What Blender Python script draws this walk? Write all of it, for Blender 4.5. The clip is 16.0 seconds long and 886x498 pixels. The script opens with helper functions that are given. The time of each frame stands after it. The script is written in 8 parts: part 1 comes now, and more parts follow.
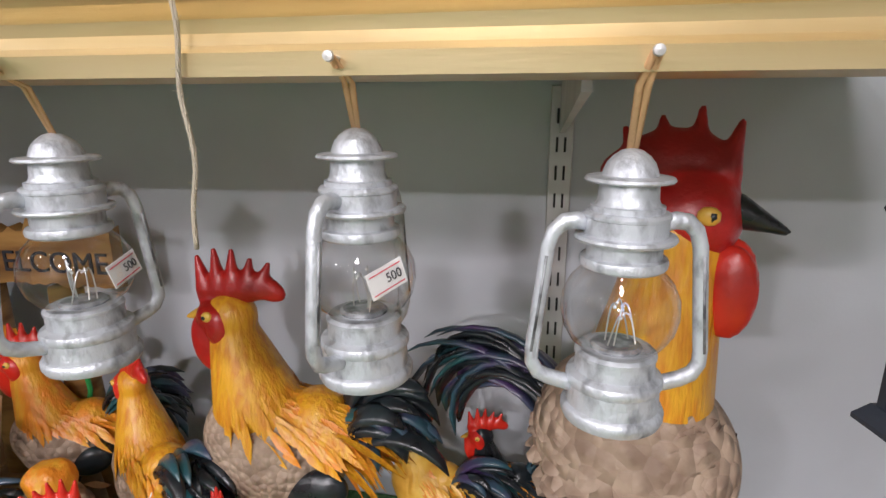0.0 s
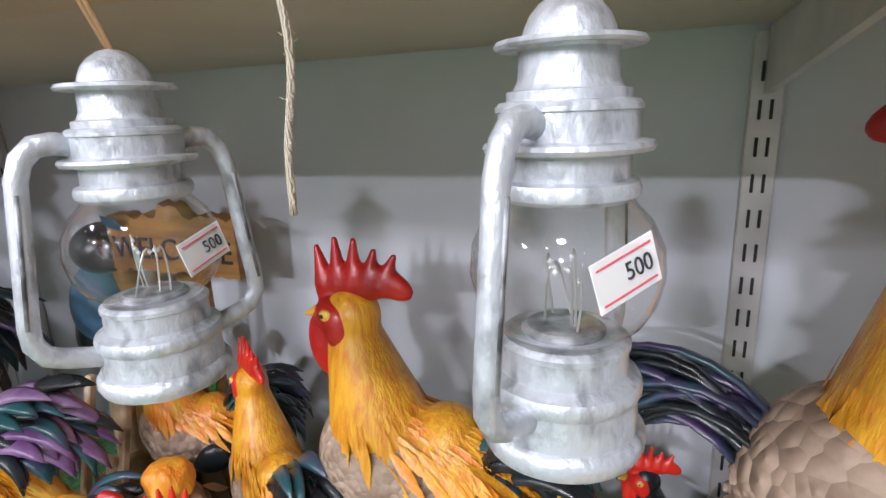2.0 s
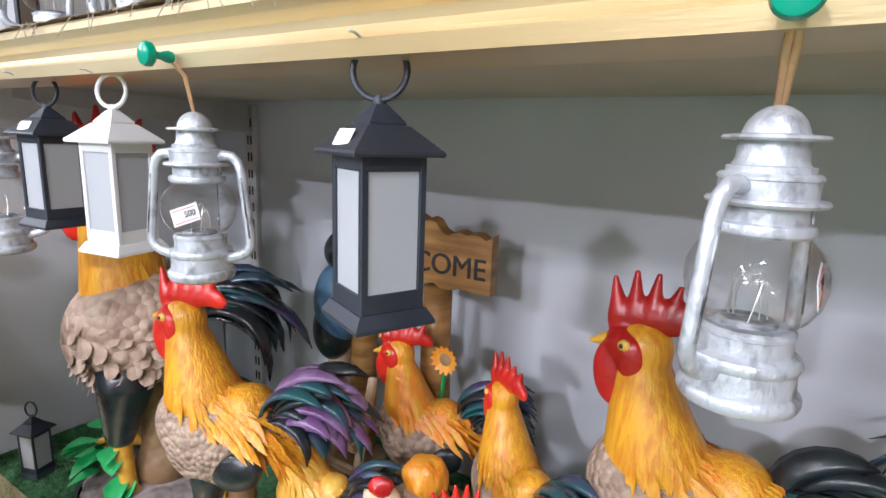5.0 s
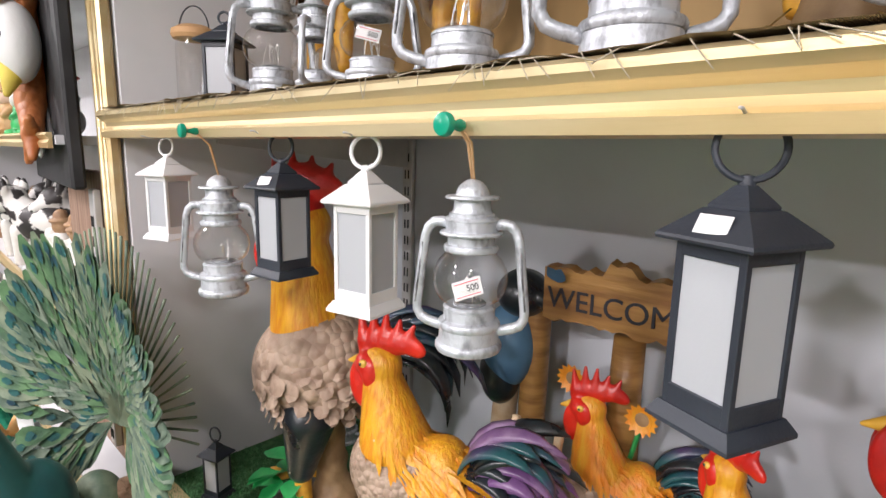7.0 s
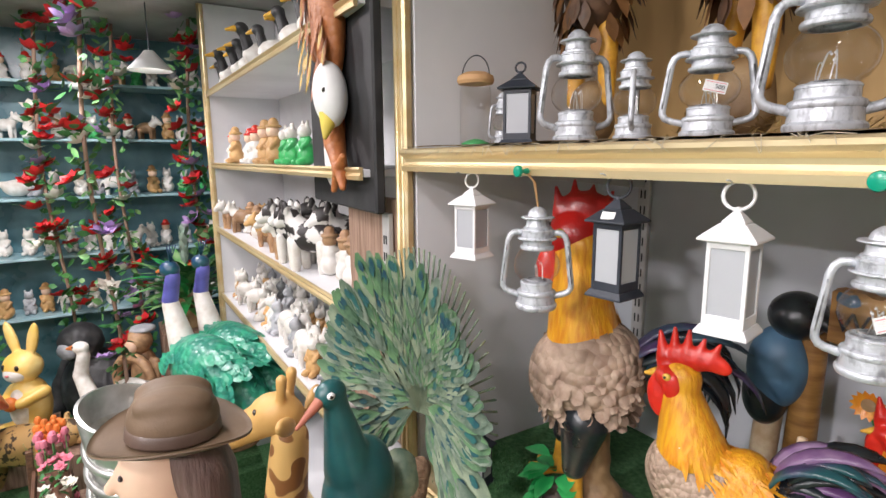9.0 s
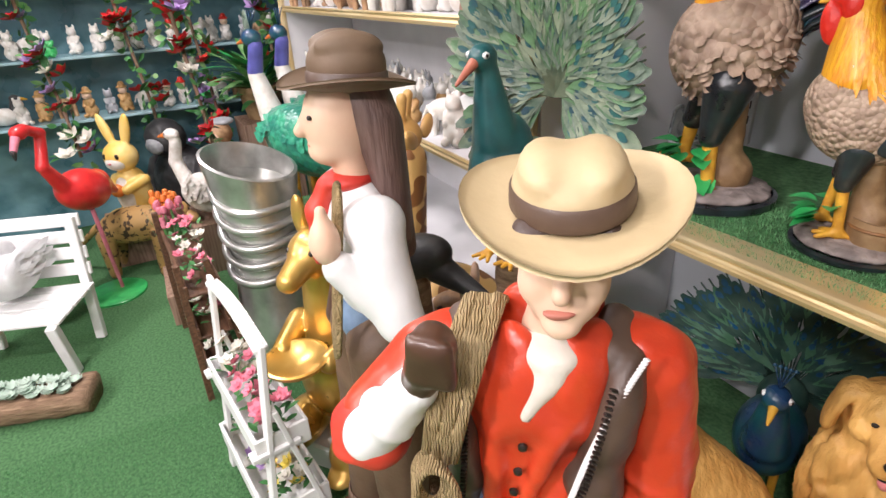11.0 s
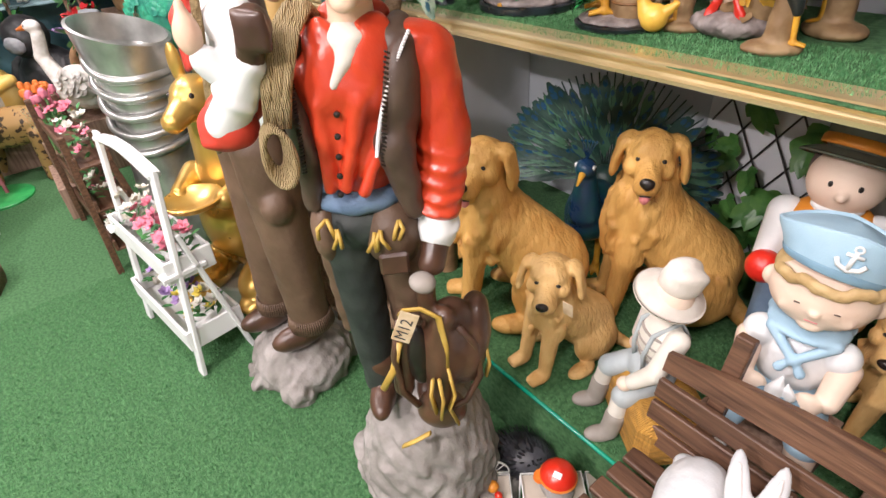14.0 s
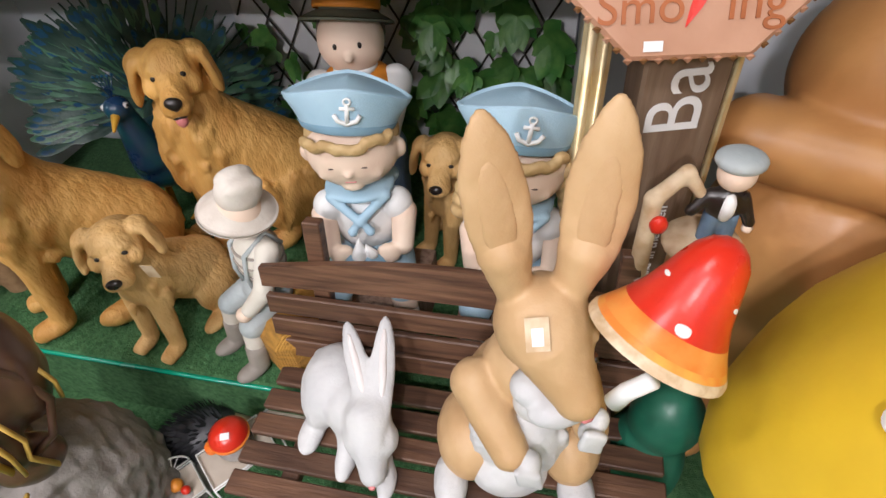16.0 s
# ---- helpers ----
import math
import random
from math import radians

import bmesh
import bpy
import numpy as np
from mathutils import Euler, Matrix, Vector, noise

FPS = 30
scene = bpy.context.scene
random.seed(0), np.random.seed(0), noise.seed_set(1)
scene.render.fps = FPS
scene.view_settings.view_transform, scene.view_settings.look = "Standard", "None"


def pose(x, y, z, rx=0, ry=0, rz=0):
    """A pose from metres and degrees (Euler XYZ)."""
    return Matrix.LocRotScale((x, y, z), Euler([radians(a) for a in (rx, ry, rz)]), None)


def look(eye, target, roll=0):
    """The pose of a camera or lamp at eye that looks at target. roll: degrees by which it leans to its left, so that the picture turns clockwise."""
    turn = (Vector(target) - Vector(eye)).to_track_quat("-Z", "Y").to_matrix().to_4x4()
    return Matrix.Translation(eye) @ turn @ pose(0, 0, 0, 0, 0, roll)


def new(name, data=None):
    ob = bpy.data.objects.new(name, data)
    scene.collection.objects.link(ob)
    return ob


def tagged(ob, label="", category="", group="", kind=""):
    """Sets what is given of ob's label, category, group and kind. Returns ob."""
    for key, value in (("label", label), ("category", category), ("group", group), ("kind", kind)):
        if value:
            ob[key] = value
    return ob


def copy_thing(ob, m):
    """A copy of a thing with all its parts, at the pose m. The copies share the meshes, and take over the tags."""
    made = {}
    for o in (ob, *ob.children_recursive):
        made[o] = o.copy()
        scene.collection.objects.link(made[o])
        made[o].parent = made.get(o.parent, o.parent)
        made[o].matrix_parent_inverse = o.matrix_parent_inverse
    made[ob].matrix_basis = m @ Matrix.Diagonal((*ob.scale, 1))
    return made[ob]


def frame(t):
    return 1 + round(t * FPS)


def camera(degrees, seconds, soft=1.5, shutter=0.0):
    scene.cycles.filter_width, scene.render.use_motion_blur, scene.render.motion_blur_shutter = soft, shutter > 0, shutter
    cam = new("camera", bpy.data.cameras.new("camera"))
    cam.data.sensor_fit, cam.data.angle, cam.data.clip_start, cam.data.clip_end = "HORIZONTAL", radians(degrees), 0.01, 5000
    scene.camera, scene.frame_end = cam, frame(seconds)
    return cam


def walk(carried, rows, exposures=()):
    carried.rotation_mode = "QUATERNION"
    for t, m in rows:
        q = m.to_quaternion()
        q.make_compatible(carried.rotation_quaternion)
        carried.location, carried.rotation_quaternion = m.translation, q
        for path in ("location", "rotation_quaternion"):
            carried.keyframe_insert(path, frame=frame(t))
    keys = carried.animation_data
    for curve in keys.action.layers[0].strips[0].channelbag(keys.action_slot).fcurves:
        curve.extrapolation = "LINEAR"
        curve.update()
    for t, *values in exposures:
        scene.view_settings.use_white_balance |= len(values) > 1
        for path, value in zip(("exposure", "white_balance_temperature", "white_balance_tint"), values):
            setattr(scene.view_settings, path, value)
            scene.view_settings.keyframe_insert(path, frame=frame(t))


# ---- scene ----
cam = camera(79.0, 16.0)
PATH = [
    (0, (0.336, 0.031, 2.064), (-0.02, 1.931, 1.552), -0.2),
    (0.5, (0.306, 0.083, 2.036), (-0.263, 1.952, 1.606), 0.3),
    (1, (0.276, 0.125, 2.017), (-0.47, 1.924, 1.566), -0.1),
    (1.5, (0.262, 0.154, 2.011), (-0.52, 1.925, 1.51), -2.6),
    (2, (0.253, 0.164, 2.013), (-0.513, 1.942, 1.514), -2.2),
    (2.5, (0.246, 0.16, 2.007), (-0.489, 1.945, 1.484), -2.7),
    (3, (0.197, 0.118, 2.009), (-0.583, 1.894, 1.522), -0.7),
    (3.5, (0.152, 0.106, 2.015), (-0.655, 1.872, 1.532), 0.1),
    (4, (0.100, 0.070, 2.015), (-0.779, 1.812, 1.568), 1.6),
    (4.5, (0.055, 0.028, 2.019), (-0.915, 1.727, 1.583), 1.3),
    (4.7, (0.044, 0.014, 2.020), (-0.982, 1.687, 1.602), 1.7),
    (6.8, (-0.162, -0.052, 2.061), (-1.492, 1.393, 1.688), 1.0),
    (7, (-0.164, -0.077, 2.065), (-1.527, 1.344, 1.712), 1.3),
    (7.5, (-0.186, -0.152, 2.088), (-1.646, 1.175, 1.764), 1.8),
    (8, (-0.206, -0.224, 2.122), (-1.761, 1.006, 1.859), 1.0),
    (8.5, (-0.233, -0.306, 2.141), (-1.858, 0.838, 1.909), 1.4),
    (9, (-0.268, -0.399, 2.118), (-1.946, 0.635, 1.78), -0.4),
    (9.5, (-0.284, -0.522, 2.02), (-1.983, 0.367, 1.453), -1.5),
    (9.7, (-0.284, -0.58, 1.976), (-1.976, 0.246, 1.301), -2.6),
    (11.8, (-0.188, -0.73, 1.643), (-1.725, 0.061, 0.637), -1.9),
    (12, (-0.13, -0.742, 1.615), (-1.654, 0.001, 0.555), -1.3),
    (12.5, (-0.031, -0.789, 1.608), (-1.526, -0.051, 0.504), -2.0),
    (13, (0.053, -0.839, 1.62), (-1.446, 0.021, 0.613), -1.1),
    (13.5, (0.126, -0.851, 1.605), (-1.314, 0.049, 0.547), -1.6),
    (14, (0.18, -0.813, 1.585), (-1.142, 0.152, 0.436), -4.0),
    (14.5, (0.224, -0.724, 1.546), (-0.805, 0.381, 0.234), -6.2),
    (15, (0.281, -0.654, 1.521), (-0.515, 0.577, 0.16), -6.9),
    (15.5, (0.343, -0.62, 1.504), (-0.23, 0.685, 0.101), -5.9),
    (16, (0.397, -0.597, 1.485), (0.025, 0.771, 0.073), -4.7),
]
walk(cam, [(t, look(eye, target, roll)) for t, eye, target, roll in PATH], [(0, -.30, 6350, 10), (1.5, .08, 5950, 9), (3, .08, 5900, 9), (4.5, .14, 5750, 9), (7, -.05, 6450, 10), (9.5, -.12, 6500, 10), (12, -.04, 6600, 13), (13.5, .02, 6600, 13), (14.5, .12, 6500, 11), (15, 0, 6400, 10), (16, -.34, 6350, 9)])

# ---- light ----
world = bpy.data.worlds.new("shop_world")
world.use_nodes = True
world.node_tree.nodes["Background"].inputs[0].default_value = (0.95, 0.92, 1.0, 1)
world.node_tree.nodes["Background"].inputs[1].default_value = 0.25
scene.world = world


def lamp(name, x, y, z, power, size, colour=(1, 0.93, 0.955)):
    data = bpy.data.lights.new(name, "AREA")
    data.shape, data.size, data.energy, data.color = "DISK", size, power, colour
    ob = new(name, data)
    ob.matrix_world = pose(x, y, z)
    return tagged(ob, "round white recessed ceiling light", "light", "ceiling lights", "structure")


CEIL = 3.1
for x, y, p in [(0.3, -0.6, 12), (-1.0, -0.8, 16), (-2.4, -0.7, 20), (-3.9, -1.0, 55), (0.5, -2.0, 56), (-1.2, -2.3, 54), (-0.2, -3.6, 175), (-3.2, -2.7, 45), (1.9, -2.4, 14)]:
    lamp("ceiling_lamp", x, y, CEIL - 0.03, p, 0.22)


# ---- materials ----
def material(name, base, rough=0.6, metal=0.0, second=None, scale=8.0, detail=4.0, bump=0.15, bscale=40.0, kind="noise", stretch=(1, 1, 1), mix=(0.4, 0.65), coat=0.0, rand=0.0, dist=0.004):
    m = bpy.data.materials.new(name)
    m.use_nodes = True
    t = m.node_tree
    n, l = t.nodes, t.links
    b = n["Principled BSDF"]
    b.inputs["Metallic"].default_value = metal
    b.inputs["Coat Weight"].default_value = coat
    b.inputs["Coat Roughness"].default_value = 0.25
    co = n.new("ShaderNodeTexCoord")
    mp = n.new("ShaderNodeMapping")
    mp.inputs["Scale"].default_value = stretch
    l.new(co.outputs["Object"], mp.inputs["Vector"])
    tex = n.new("ShaderNodeTexNoise")
    tex.inputs["Scale"].default_value, tex.inputs["Detail"].default_value = scale, detail
    l.new(mp.outputs[0], tex.inputs["Vector"])
    ramp = n.new("ShaderNodeValToRGB")
    ramp.color_ramp.elements[0].position, ramp.color_ramp.elements[1].position = mix
    sec = second or tuple(c * 0.72 for c in base)
    ramp.color_ramp.elements[0].color = (*base, 1)
    ramp.color_ramp.elements[1].color = (*sec, 1)
    l.new(tex.outputs["Fac"], ramp.inputs[0])
    last = ramp.outputs[0]
    if rand:
        oi = n.new("ShaderNodeObjectInfo")
        hs = n.new("ShaderNodeHueSaturation")
        mr = n.new("ShaderNodeMapRange")
        mr.inputs["To Min"].default_value, mr.inputs["To Max"].default_value = 1 - rand, 1 + rand
        l.new(oi.outputs["Random"], mr.inputs["Value"])
        l.new(mr.outputs[0], hs.inputs["Value"])
        l.new(last, hs.inputs["Color"])
        last = hs.outputs[0]
    l.new(last, b.inputs["Base Color"])
    rr = n.new("ShaderNodeMapRange")
    rr.inputs["To Min"].default_value, rr.inputs["To Max"].default_value = max(0.03, rough - 0.12), min(1, rough + 0.12)
    l.new(tex.outputs["Fac"], rr.inputs["Value"])
    l.new(rr.outputs[0], b.inputs["Roughness"])
    if bump:
        bp = n.new("ShaderNodeBump")
        bp.inputs["Strength"].default_value, bp.inputs["Distance"].default_value = bump, dist
        if kind == "scales":
            bt = n.new("ShaderNodeTexVoronoi")
            bt.feature = "F1"
            bt.inputs["Scale"].default_value = bscale
            l.new(mp.outputs[0], bt.inputs["Vector"])
            iv = n.new("ShaderNodeMath")
            iv.operation, iv.inputs[0].default_value = "SUBTRACT", 1
            l.new(bt.outputs["Distance"], iv.inputs[1])
            l.new(iv.outputs[0], bp.inputs["Height"])
        elif kind == "wave":
            bt = n.new("ShaderNodeTexWave")
            bt.inputs["Scale"].default_value, bt.inputs["Distortion"].default_value, bt.inputs["Detail"].default_value = bscale, 6, 3
            l.new(mp.outputs[0], bt.inputs["Vector"])
            l.new(bt.outputs["Fac"], bp.inputs["Height"])
        else:
            bt = n.new("ShaderNodeTexNoise")
            bt.inputs["Scale"].default_value, bt.inputs["Detail"].default_value = bscale, 5
            l.new(mp.outputs[0], bt.inputs["Vector"])
            l.new(bt.outputs["Fac"], bp.inputs["Height"])
        l.new(bp.outputs[0], b.inputs["Normal"])
    return m


def clear_glass(name, tint=(1, 1, 1), rough=0.02):
    m = bpy.data.materials.new(name)
    m.use_nodes = True
    n, l = m.node_tree.nodes, m.node_tree.links
    n.remove(n["Principled BSDF"])
    tr, gl, mx, fr = n.new("ShaderNodeBsdfTransparent"), n.new("ShaderNodeBsdfGlossy"), n.new("ShaderNodeMixShader"), n.new("ShaderNodeLayerWeight")
    tr.inputs[0].default_value = (*tint, 1)
    gl.inputs["Roughness"].default_value = rough
    fr.inputs[0].default_value = 0.5
    pw, ad = n.new("ShaderNodeMath"), n.new("ShaderNodeMapRange")
    pw.operation, pw.inputs[1].default_value = "POWER", 3.0
    ad.inputs["To Min"].default_value, ad.inputs["To Max"].default_value = 0.07, 0.75
    l.new(fr.outputs["Facing"], pw.inputs[0])
    l.new(pw.outputs[0], ad.inputs["Value"])
    l.new(ad.outputs[0], mx.inputs[0])
    l.new(tr.outputs[0], mx.inputs[1])
    l.new(gl.outputs[0], mx.inputs[2])
    l.new(mx.outputs[0], n["Material Output"].inputs[0])
    return m


def glow(name, colour, strength):
    m = bpy.data.materials.new(name)
    m.use_nodes = True
    b = m.node_tree.nodes["Principled BSDF"]
    b.inputs["Emission Color"].default_value, b.inputs["Emission Strength"].default_value = (*colour, 1), strength
    return m


M = {}


def mat(name, *a, **k):
    M[name] = material(name, *a, **k)


mat("turf", (0.045, 0.150, 0.050), 0.85, second=(0.12, 0.29, 0.115), scale=75, detail=8, mix=(.36, .68), bump=1.0, bscale=260, dist=0.012)
mat("turf_blade", (0.05, 0.20, 0.065), 0.7, second=(0.18, 0.42, 0.18), scale=60,  bump=0)
mat("wall_paint", (0.62, 0.65, 0.70), 0.6, second=(0.55, 0.57, 0.61), scale=2.2, bump=0.08, bscale=160)
# dark tone stands for goods on the unseen walls and cuts bounce light
mat("wall_dimmed", (0.36, 0.34, 0.33), 0.8, second=(0.22, 0.21, 0.20), scale=6, bump=0.3, bscale=30)
mat("panel_white", (0.74, 0.74, 0.76), 0.5, second=(0.66, 0.66, 0.68), scale=3, bump=0.05, bscale=90)
mat("shelf_under", (0.62, 0.56, 0.47), 0.55, second=(0.55, 0.49, 0.41), scale=3, bump=0.05)
mat("gold_trim", (0.66, 0.50, 0.25), 0.38, metal=0.55, second=(0.74, 0.62, 0.38), scale=5, bump=0.06, bscale=120, stretch=(0.3, 3, 3), coat=0.3)
mat("upright_metal", (0.62, 0.61, 0.60), 0.4, metal=0.3, scale=6, bump=0.04)
mat("slot_dark", (0.02, 0.02, 0.02), 0.7, bump=0)
# ceiling tone is darkened so that less light bounces into the shadows
mat("ceiling_dimmed", (0.40, 0.39, 0.37), 0.8, scale=3, bump=0.05)
mat("silver", (0.60, 0.63, 0.67), 0.42, metal=0.42, second=(0.26, 0.27, 0.29), scale=62, detail=8, mix=(0.50, 0.72), bump=0.35, bscale=130, stretch=(1.5, 1.5, .9), coat=0.25)
mat("silver_worn", (0.07, 0.07, 0.075), 0.5, metal=0.3, second=(0.5, 0.52, 0.54), scale=60, bump=0.2)
mat("wire_silver", (0.75, 0.75, 0.72), 0.3, metal=0.8, bump=0)
M["glass"] = clear_glass("glass")
mat("twine", (0.66, 0.58, 0.45), 0.9, bump=0.6, bscale=300, kind="wave", second=(0.5, 0.42, 0.3))
mat("ribbon", (0.62, 0.36, 0.17), 0.7, second=(0.72, 0.47, 0.25), bump=0.3, bscale=200)
mat("paper", (0.85, 0.85, 0.84), 0.6, second=(0.78, 0.78, 0.78), bump=0.03)
mat("ink", (0.03, 0.03, 0.04), 0.7, bump=0)
mat("red_line", (0.75, 0.10, 0.14), 0.7, bump=0)
mat("green_pin", (0.0, 0.33, 0.20), 0.25, second=(0.0, 0.27, 0.17), bump=0, coat=0.4)
mat("black_plastic", (0.022, 0.027, 0.038), 0.45, second=(0.035, 0.042, 0.055), scale=12, bump=0.1, bscale=300)
mat("white_plastic", (0.82, 0.82, 0.82), 0.38, second=(0.77, 0.77, 0.78), bump=0.03)
mat("frosted", (0.52, 0.54, 0.57), 0.35, second=(0.44, 0.46, 0.49), scale=3, bump=0.05, bscale=300)
fp = M["frosted"].node_tree
fm, ft = fp.nodes.new("ShaderNodeMixShader"), fp.nodes.new("ShaderNodeBsdfTransparent")
fm.inputs[0].default_value = .14
fp.links.new(fp.nodes["Principled BSDF"].outputs[0], fm.inputs[1])
fp.links.new(ft.outputs[0], fm.inputs[2])
fp.links.new(fm.outputs[0], fp.nodes["Material Output"].inputs[0])
mat("candle_wax", (0.86, 0.80, 0.66), 0.5, bump=0.05)
mat("burlap", (0.55, 0.42, 0.27), 0.95, second=(0.42, 0.31, 0.19), scale=30, bump=0.8, bscale=220, kind="wave")
mat("straw", (0.62, 0.44, 0.16), 0.8, second=(0.42, 0.28, 0.09), scale=40, bump=0.3, rand=0.2)
mat("plywood", (0.55, 0.36, 0.15), 0.6, second=(0.43, 0.27, 0.10), scale=5, stretch=(1, 1, 0.15), bump=0.1)


# ---- mesh helpers ----
class B:
    """Collects the faces of one mesh."""

    def __init__(self):
        self.v, self.f, self.m, self.s, self.names = [], [], [], [], []
        self.at = Matrix.Identity(4)
        self.weld = self.skinned = False

    def slot(self, name):
        if name not in self.names:
            self.names.append(name)
        return self.names.index(name)

    def add(self, verts, faces, name, smooth=True):
        k, i = len(self.v), self.slot(name)
        a = self.at
        self.v.extend([tuple(a @ Vector(p)) for p in verts])
        self.f.extend([tuple(k + j for j in q) for q in faces])
        self.m.extend([i] * len(faces))
        self.s.extend([smooth] * len(faces))
        return self

    def box(self, c, size, name, bevel=0.0, turn=None):
        hx, hy, hz = (s / 2 for s in size)
        b = min(bevel, hx * 0.9, hy * 0.9, hz * 0.9) if bevel else min(hx, hy, hz) * 0.06
        m = Matrix.Translation(c) @ (turn or Matrix.Identity(4))
        vs, ix = [], {}
        for sx in (-1, 1):
            for sy in (-1, 1):
                for sz in (-1, 1):
                    for ax in range(3):
                        p = [sx * (hx - b), sy * (hy - b), sz * (hz - b)]
                        p[ax] = (sx * hx, sy * hy, sz * hz)[ax]
                        ix[sx, sy, sz, ax] = len(vs)
                        vs.append(tuple(m @ Vector(p)))
        fs = []
        for ax in range(3):
            o1, o2 = (ax + 1) % 3, (ax + 2) % 3
            for s in (-1, 1):
                q = []
                for a, c2 in ((-1, -1), (1, -1), (1, 1), (-1, 1)):
                    k = [0, 0, 0]
                    k[ax], k[o1], k[o2] = s, a, c2
                    q.append(ix[k[0], k[1], k[2], ax])
                fs.append(q if s > 0 else q[::-1])
            for a in (-1, 1):
                for c2 in (-1, 1):
                    k0, k1 = [0, 0, 0], [0, 0, 0]
                    k0[ax], k0[o1], k0[o2] = -1, a, c2
                    k1[ax], k1[o1], k1[o2] = 1, a, c2
                    q = [ix[(*k0, o1)], ix[(*k1, o1)], ix[(*k1, o2)], ix[(*k0, o2)]]
                    fs.append(q if a * c2 < 0 else q[::-1])
        for sx in (-1, 1):
            for sy in (-1, 1):
                for sz in (-1, 1):
                    q = [ix[sx, sy, sz, 0], ix[sx, sy, sz, 1], ix[sx, sy, sz, 2]]
                    fs.append(q if sx * sy * sz > 0 else q[::-1])
        return self.add(vs, fs, name, False)

    def lathe(self, prof, name, seg=28, m=None, smooth=True, sides=None):
        """prof: (radius, height) up the axis, each run closed where the radius is 0."""
        m = m or Matrix.Identity(4)
        vs, fs = [], []
        off = math.pi / 4 if seg == 4 else 0
        runs, run = [], [prof[0]]
        for i in range(1, len(prof)):
            run.append(prof[i])
            if i < len(prof) - 1:
                a = math.atan2(prof[i][1] - prof[i - 1][1], prof[i][0] - prof[i - 1][0])
                c = math.atan2(prof[i + 1][1] - prof[i][1], prof[i + 1][0] - prof[i][0])
                if abs((c - a + math.pi) % (2 * math.pi) - math.pi) > 0.6:
                    runs.append(run)
                    run = [prof[i]]
        runs.append(run)
        if len(runs) > 1 and smooth and seg > 4:
            self.weld = True
            for run in runs:
                self.lathe(run, name, seg, m, smooth)
            return self
        for r, z in prof:
            for i in range(seg):
                a = 2 * math.pi * i / seg + off
                vs.append(tuple(m @ Vector((max(r, 1e-4) * math.cos(a), max(r, 1e-4) * math.sin(a), z))))
        for j in range(len(prof) - 1):
            for i in range(seg):
                i2 = (i + 1) % seg
                fs.append((j * seg + i, j * seg + i2, (j + 1) * seg + i2, (j + 1) * seg + i))
        return self.add(vs, fs, name, smooth)

    def tube(self, pts, r, name, seg=8, closed=False, flat=1.0):
        pts = [Vector(p) for p in pts]
        n = len(pts)
        rs = r if isinstance(r, (list, tuple)) else [r] * n
        vs, fs = [], []
        up = Vector((0.3, 0.2, 1)).normalized()
        for i, p in enumerate(pts):
            a = pts[(i - 1) % n] if (closed or i > 0) else p
            c = pts[(i + 1) % n] if (closed or i < n - 1) else p
            d = (c - a).normalized()
            x = d.cross(up)
            if x.length < 1e-3:
                x = d.cross(Vector((1, 0, 0)))
            x.normalize()
            y = d.cross(x).normalized()
            up = -y if (-y).dot(up) > 0 else y
            for k in range(seg):
                t = 2 * math.pi * k / seg
                vs.append(tuple(p + rs[i] * (math.cos(t) * x + flat * math.sin(t) * y)))
        m = n if closed else n - 1
        for i in range(m):
            for k in range(seg):
                k2, i2 = (k + 1) % seg, (i + 1) % n
                fs.append((i * seg + k, i2 * seg + k, i2 * seg + k2, i * seg + k2))
        if not closed:
            fs.append(tuple(range(seg)))
            fs.append(tuple((n - 1) * seg + k for k in range(seg))[::-1])
        return self.add(vs, fs, name)

    def leaf(self, base, way, normal, length, width, name, bend=0.2, fold=0.12, steps=4, tip=0.0, peak=0.45):
        """A leaf or feather: a folded, bent blade of two strips with a pointed end."""
        way, normal = Vector(way).normalized(), Vector(normal)
        normal = (normal - way * normal.dot(way))
        if normal.length < 1e-4:
            normal = way.orthogonal()
        normal.normalize()
        side = way.cross(normal)
        base = Vector(base)
        vs, fs = [], []
        for i in range(steps + 1):
            t = i / steps
            c = base + way * length * t * (1 - 0.25 * abs(bend) * t) + normal * (bend * length * t * t)
            w = width * 0.5 * ((t / peak) ** 0.6 if t < peak else max(tip, 1 - ((t - peak) / (1 - peak)) ** 1.8))
            w = max(w, width * 0.03)
            vs += [tuple(c - side * w + normal * fold * w), tuple(c), tuple(c + side * w + normal * fold * w)]
        for i in range(steps):
            a, b = 3 * i, 3 * (i + 1)
            fs += [(a, a + 1, b + 1, b), (a + 1, a + 2, b + 2, b + 1)]
        return self.add(vs, fs, name)

    def sculpt(self, prims, cell, k=0.012, lump=0.0, lfreq=30.0):
        """A rounded body, one closed skin for each paint, so that the painted borders are clean."""
        self.skinned = True
        by = {}
        for q in prims:
            by.setdefault(q[3] if q[0] == "e" else q[5], []).append(q)
        for group in by.values():
            least = min(min(q[2]) if q[0] == "e" else min(q[3], q[4]) for q in group)
            self.skin(group, max(.0022, min(cell, least * .55)) if len(group) < 9 else max(.5 * cell, min(cell, least * .7)), k, lump, lfreq)
        return self

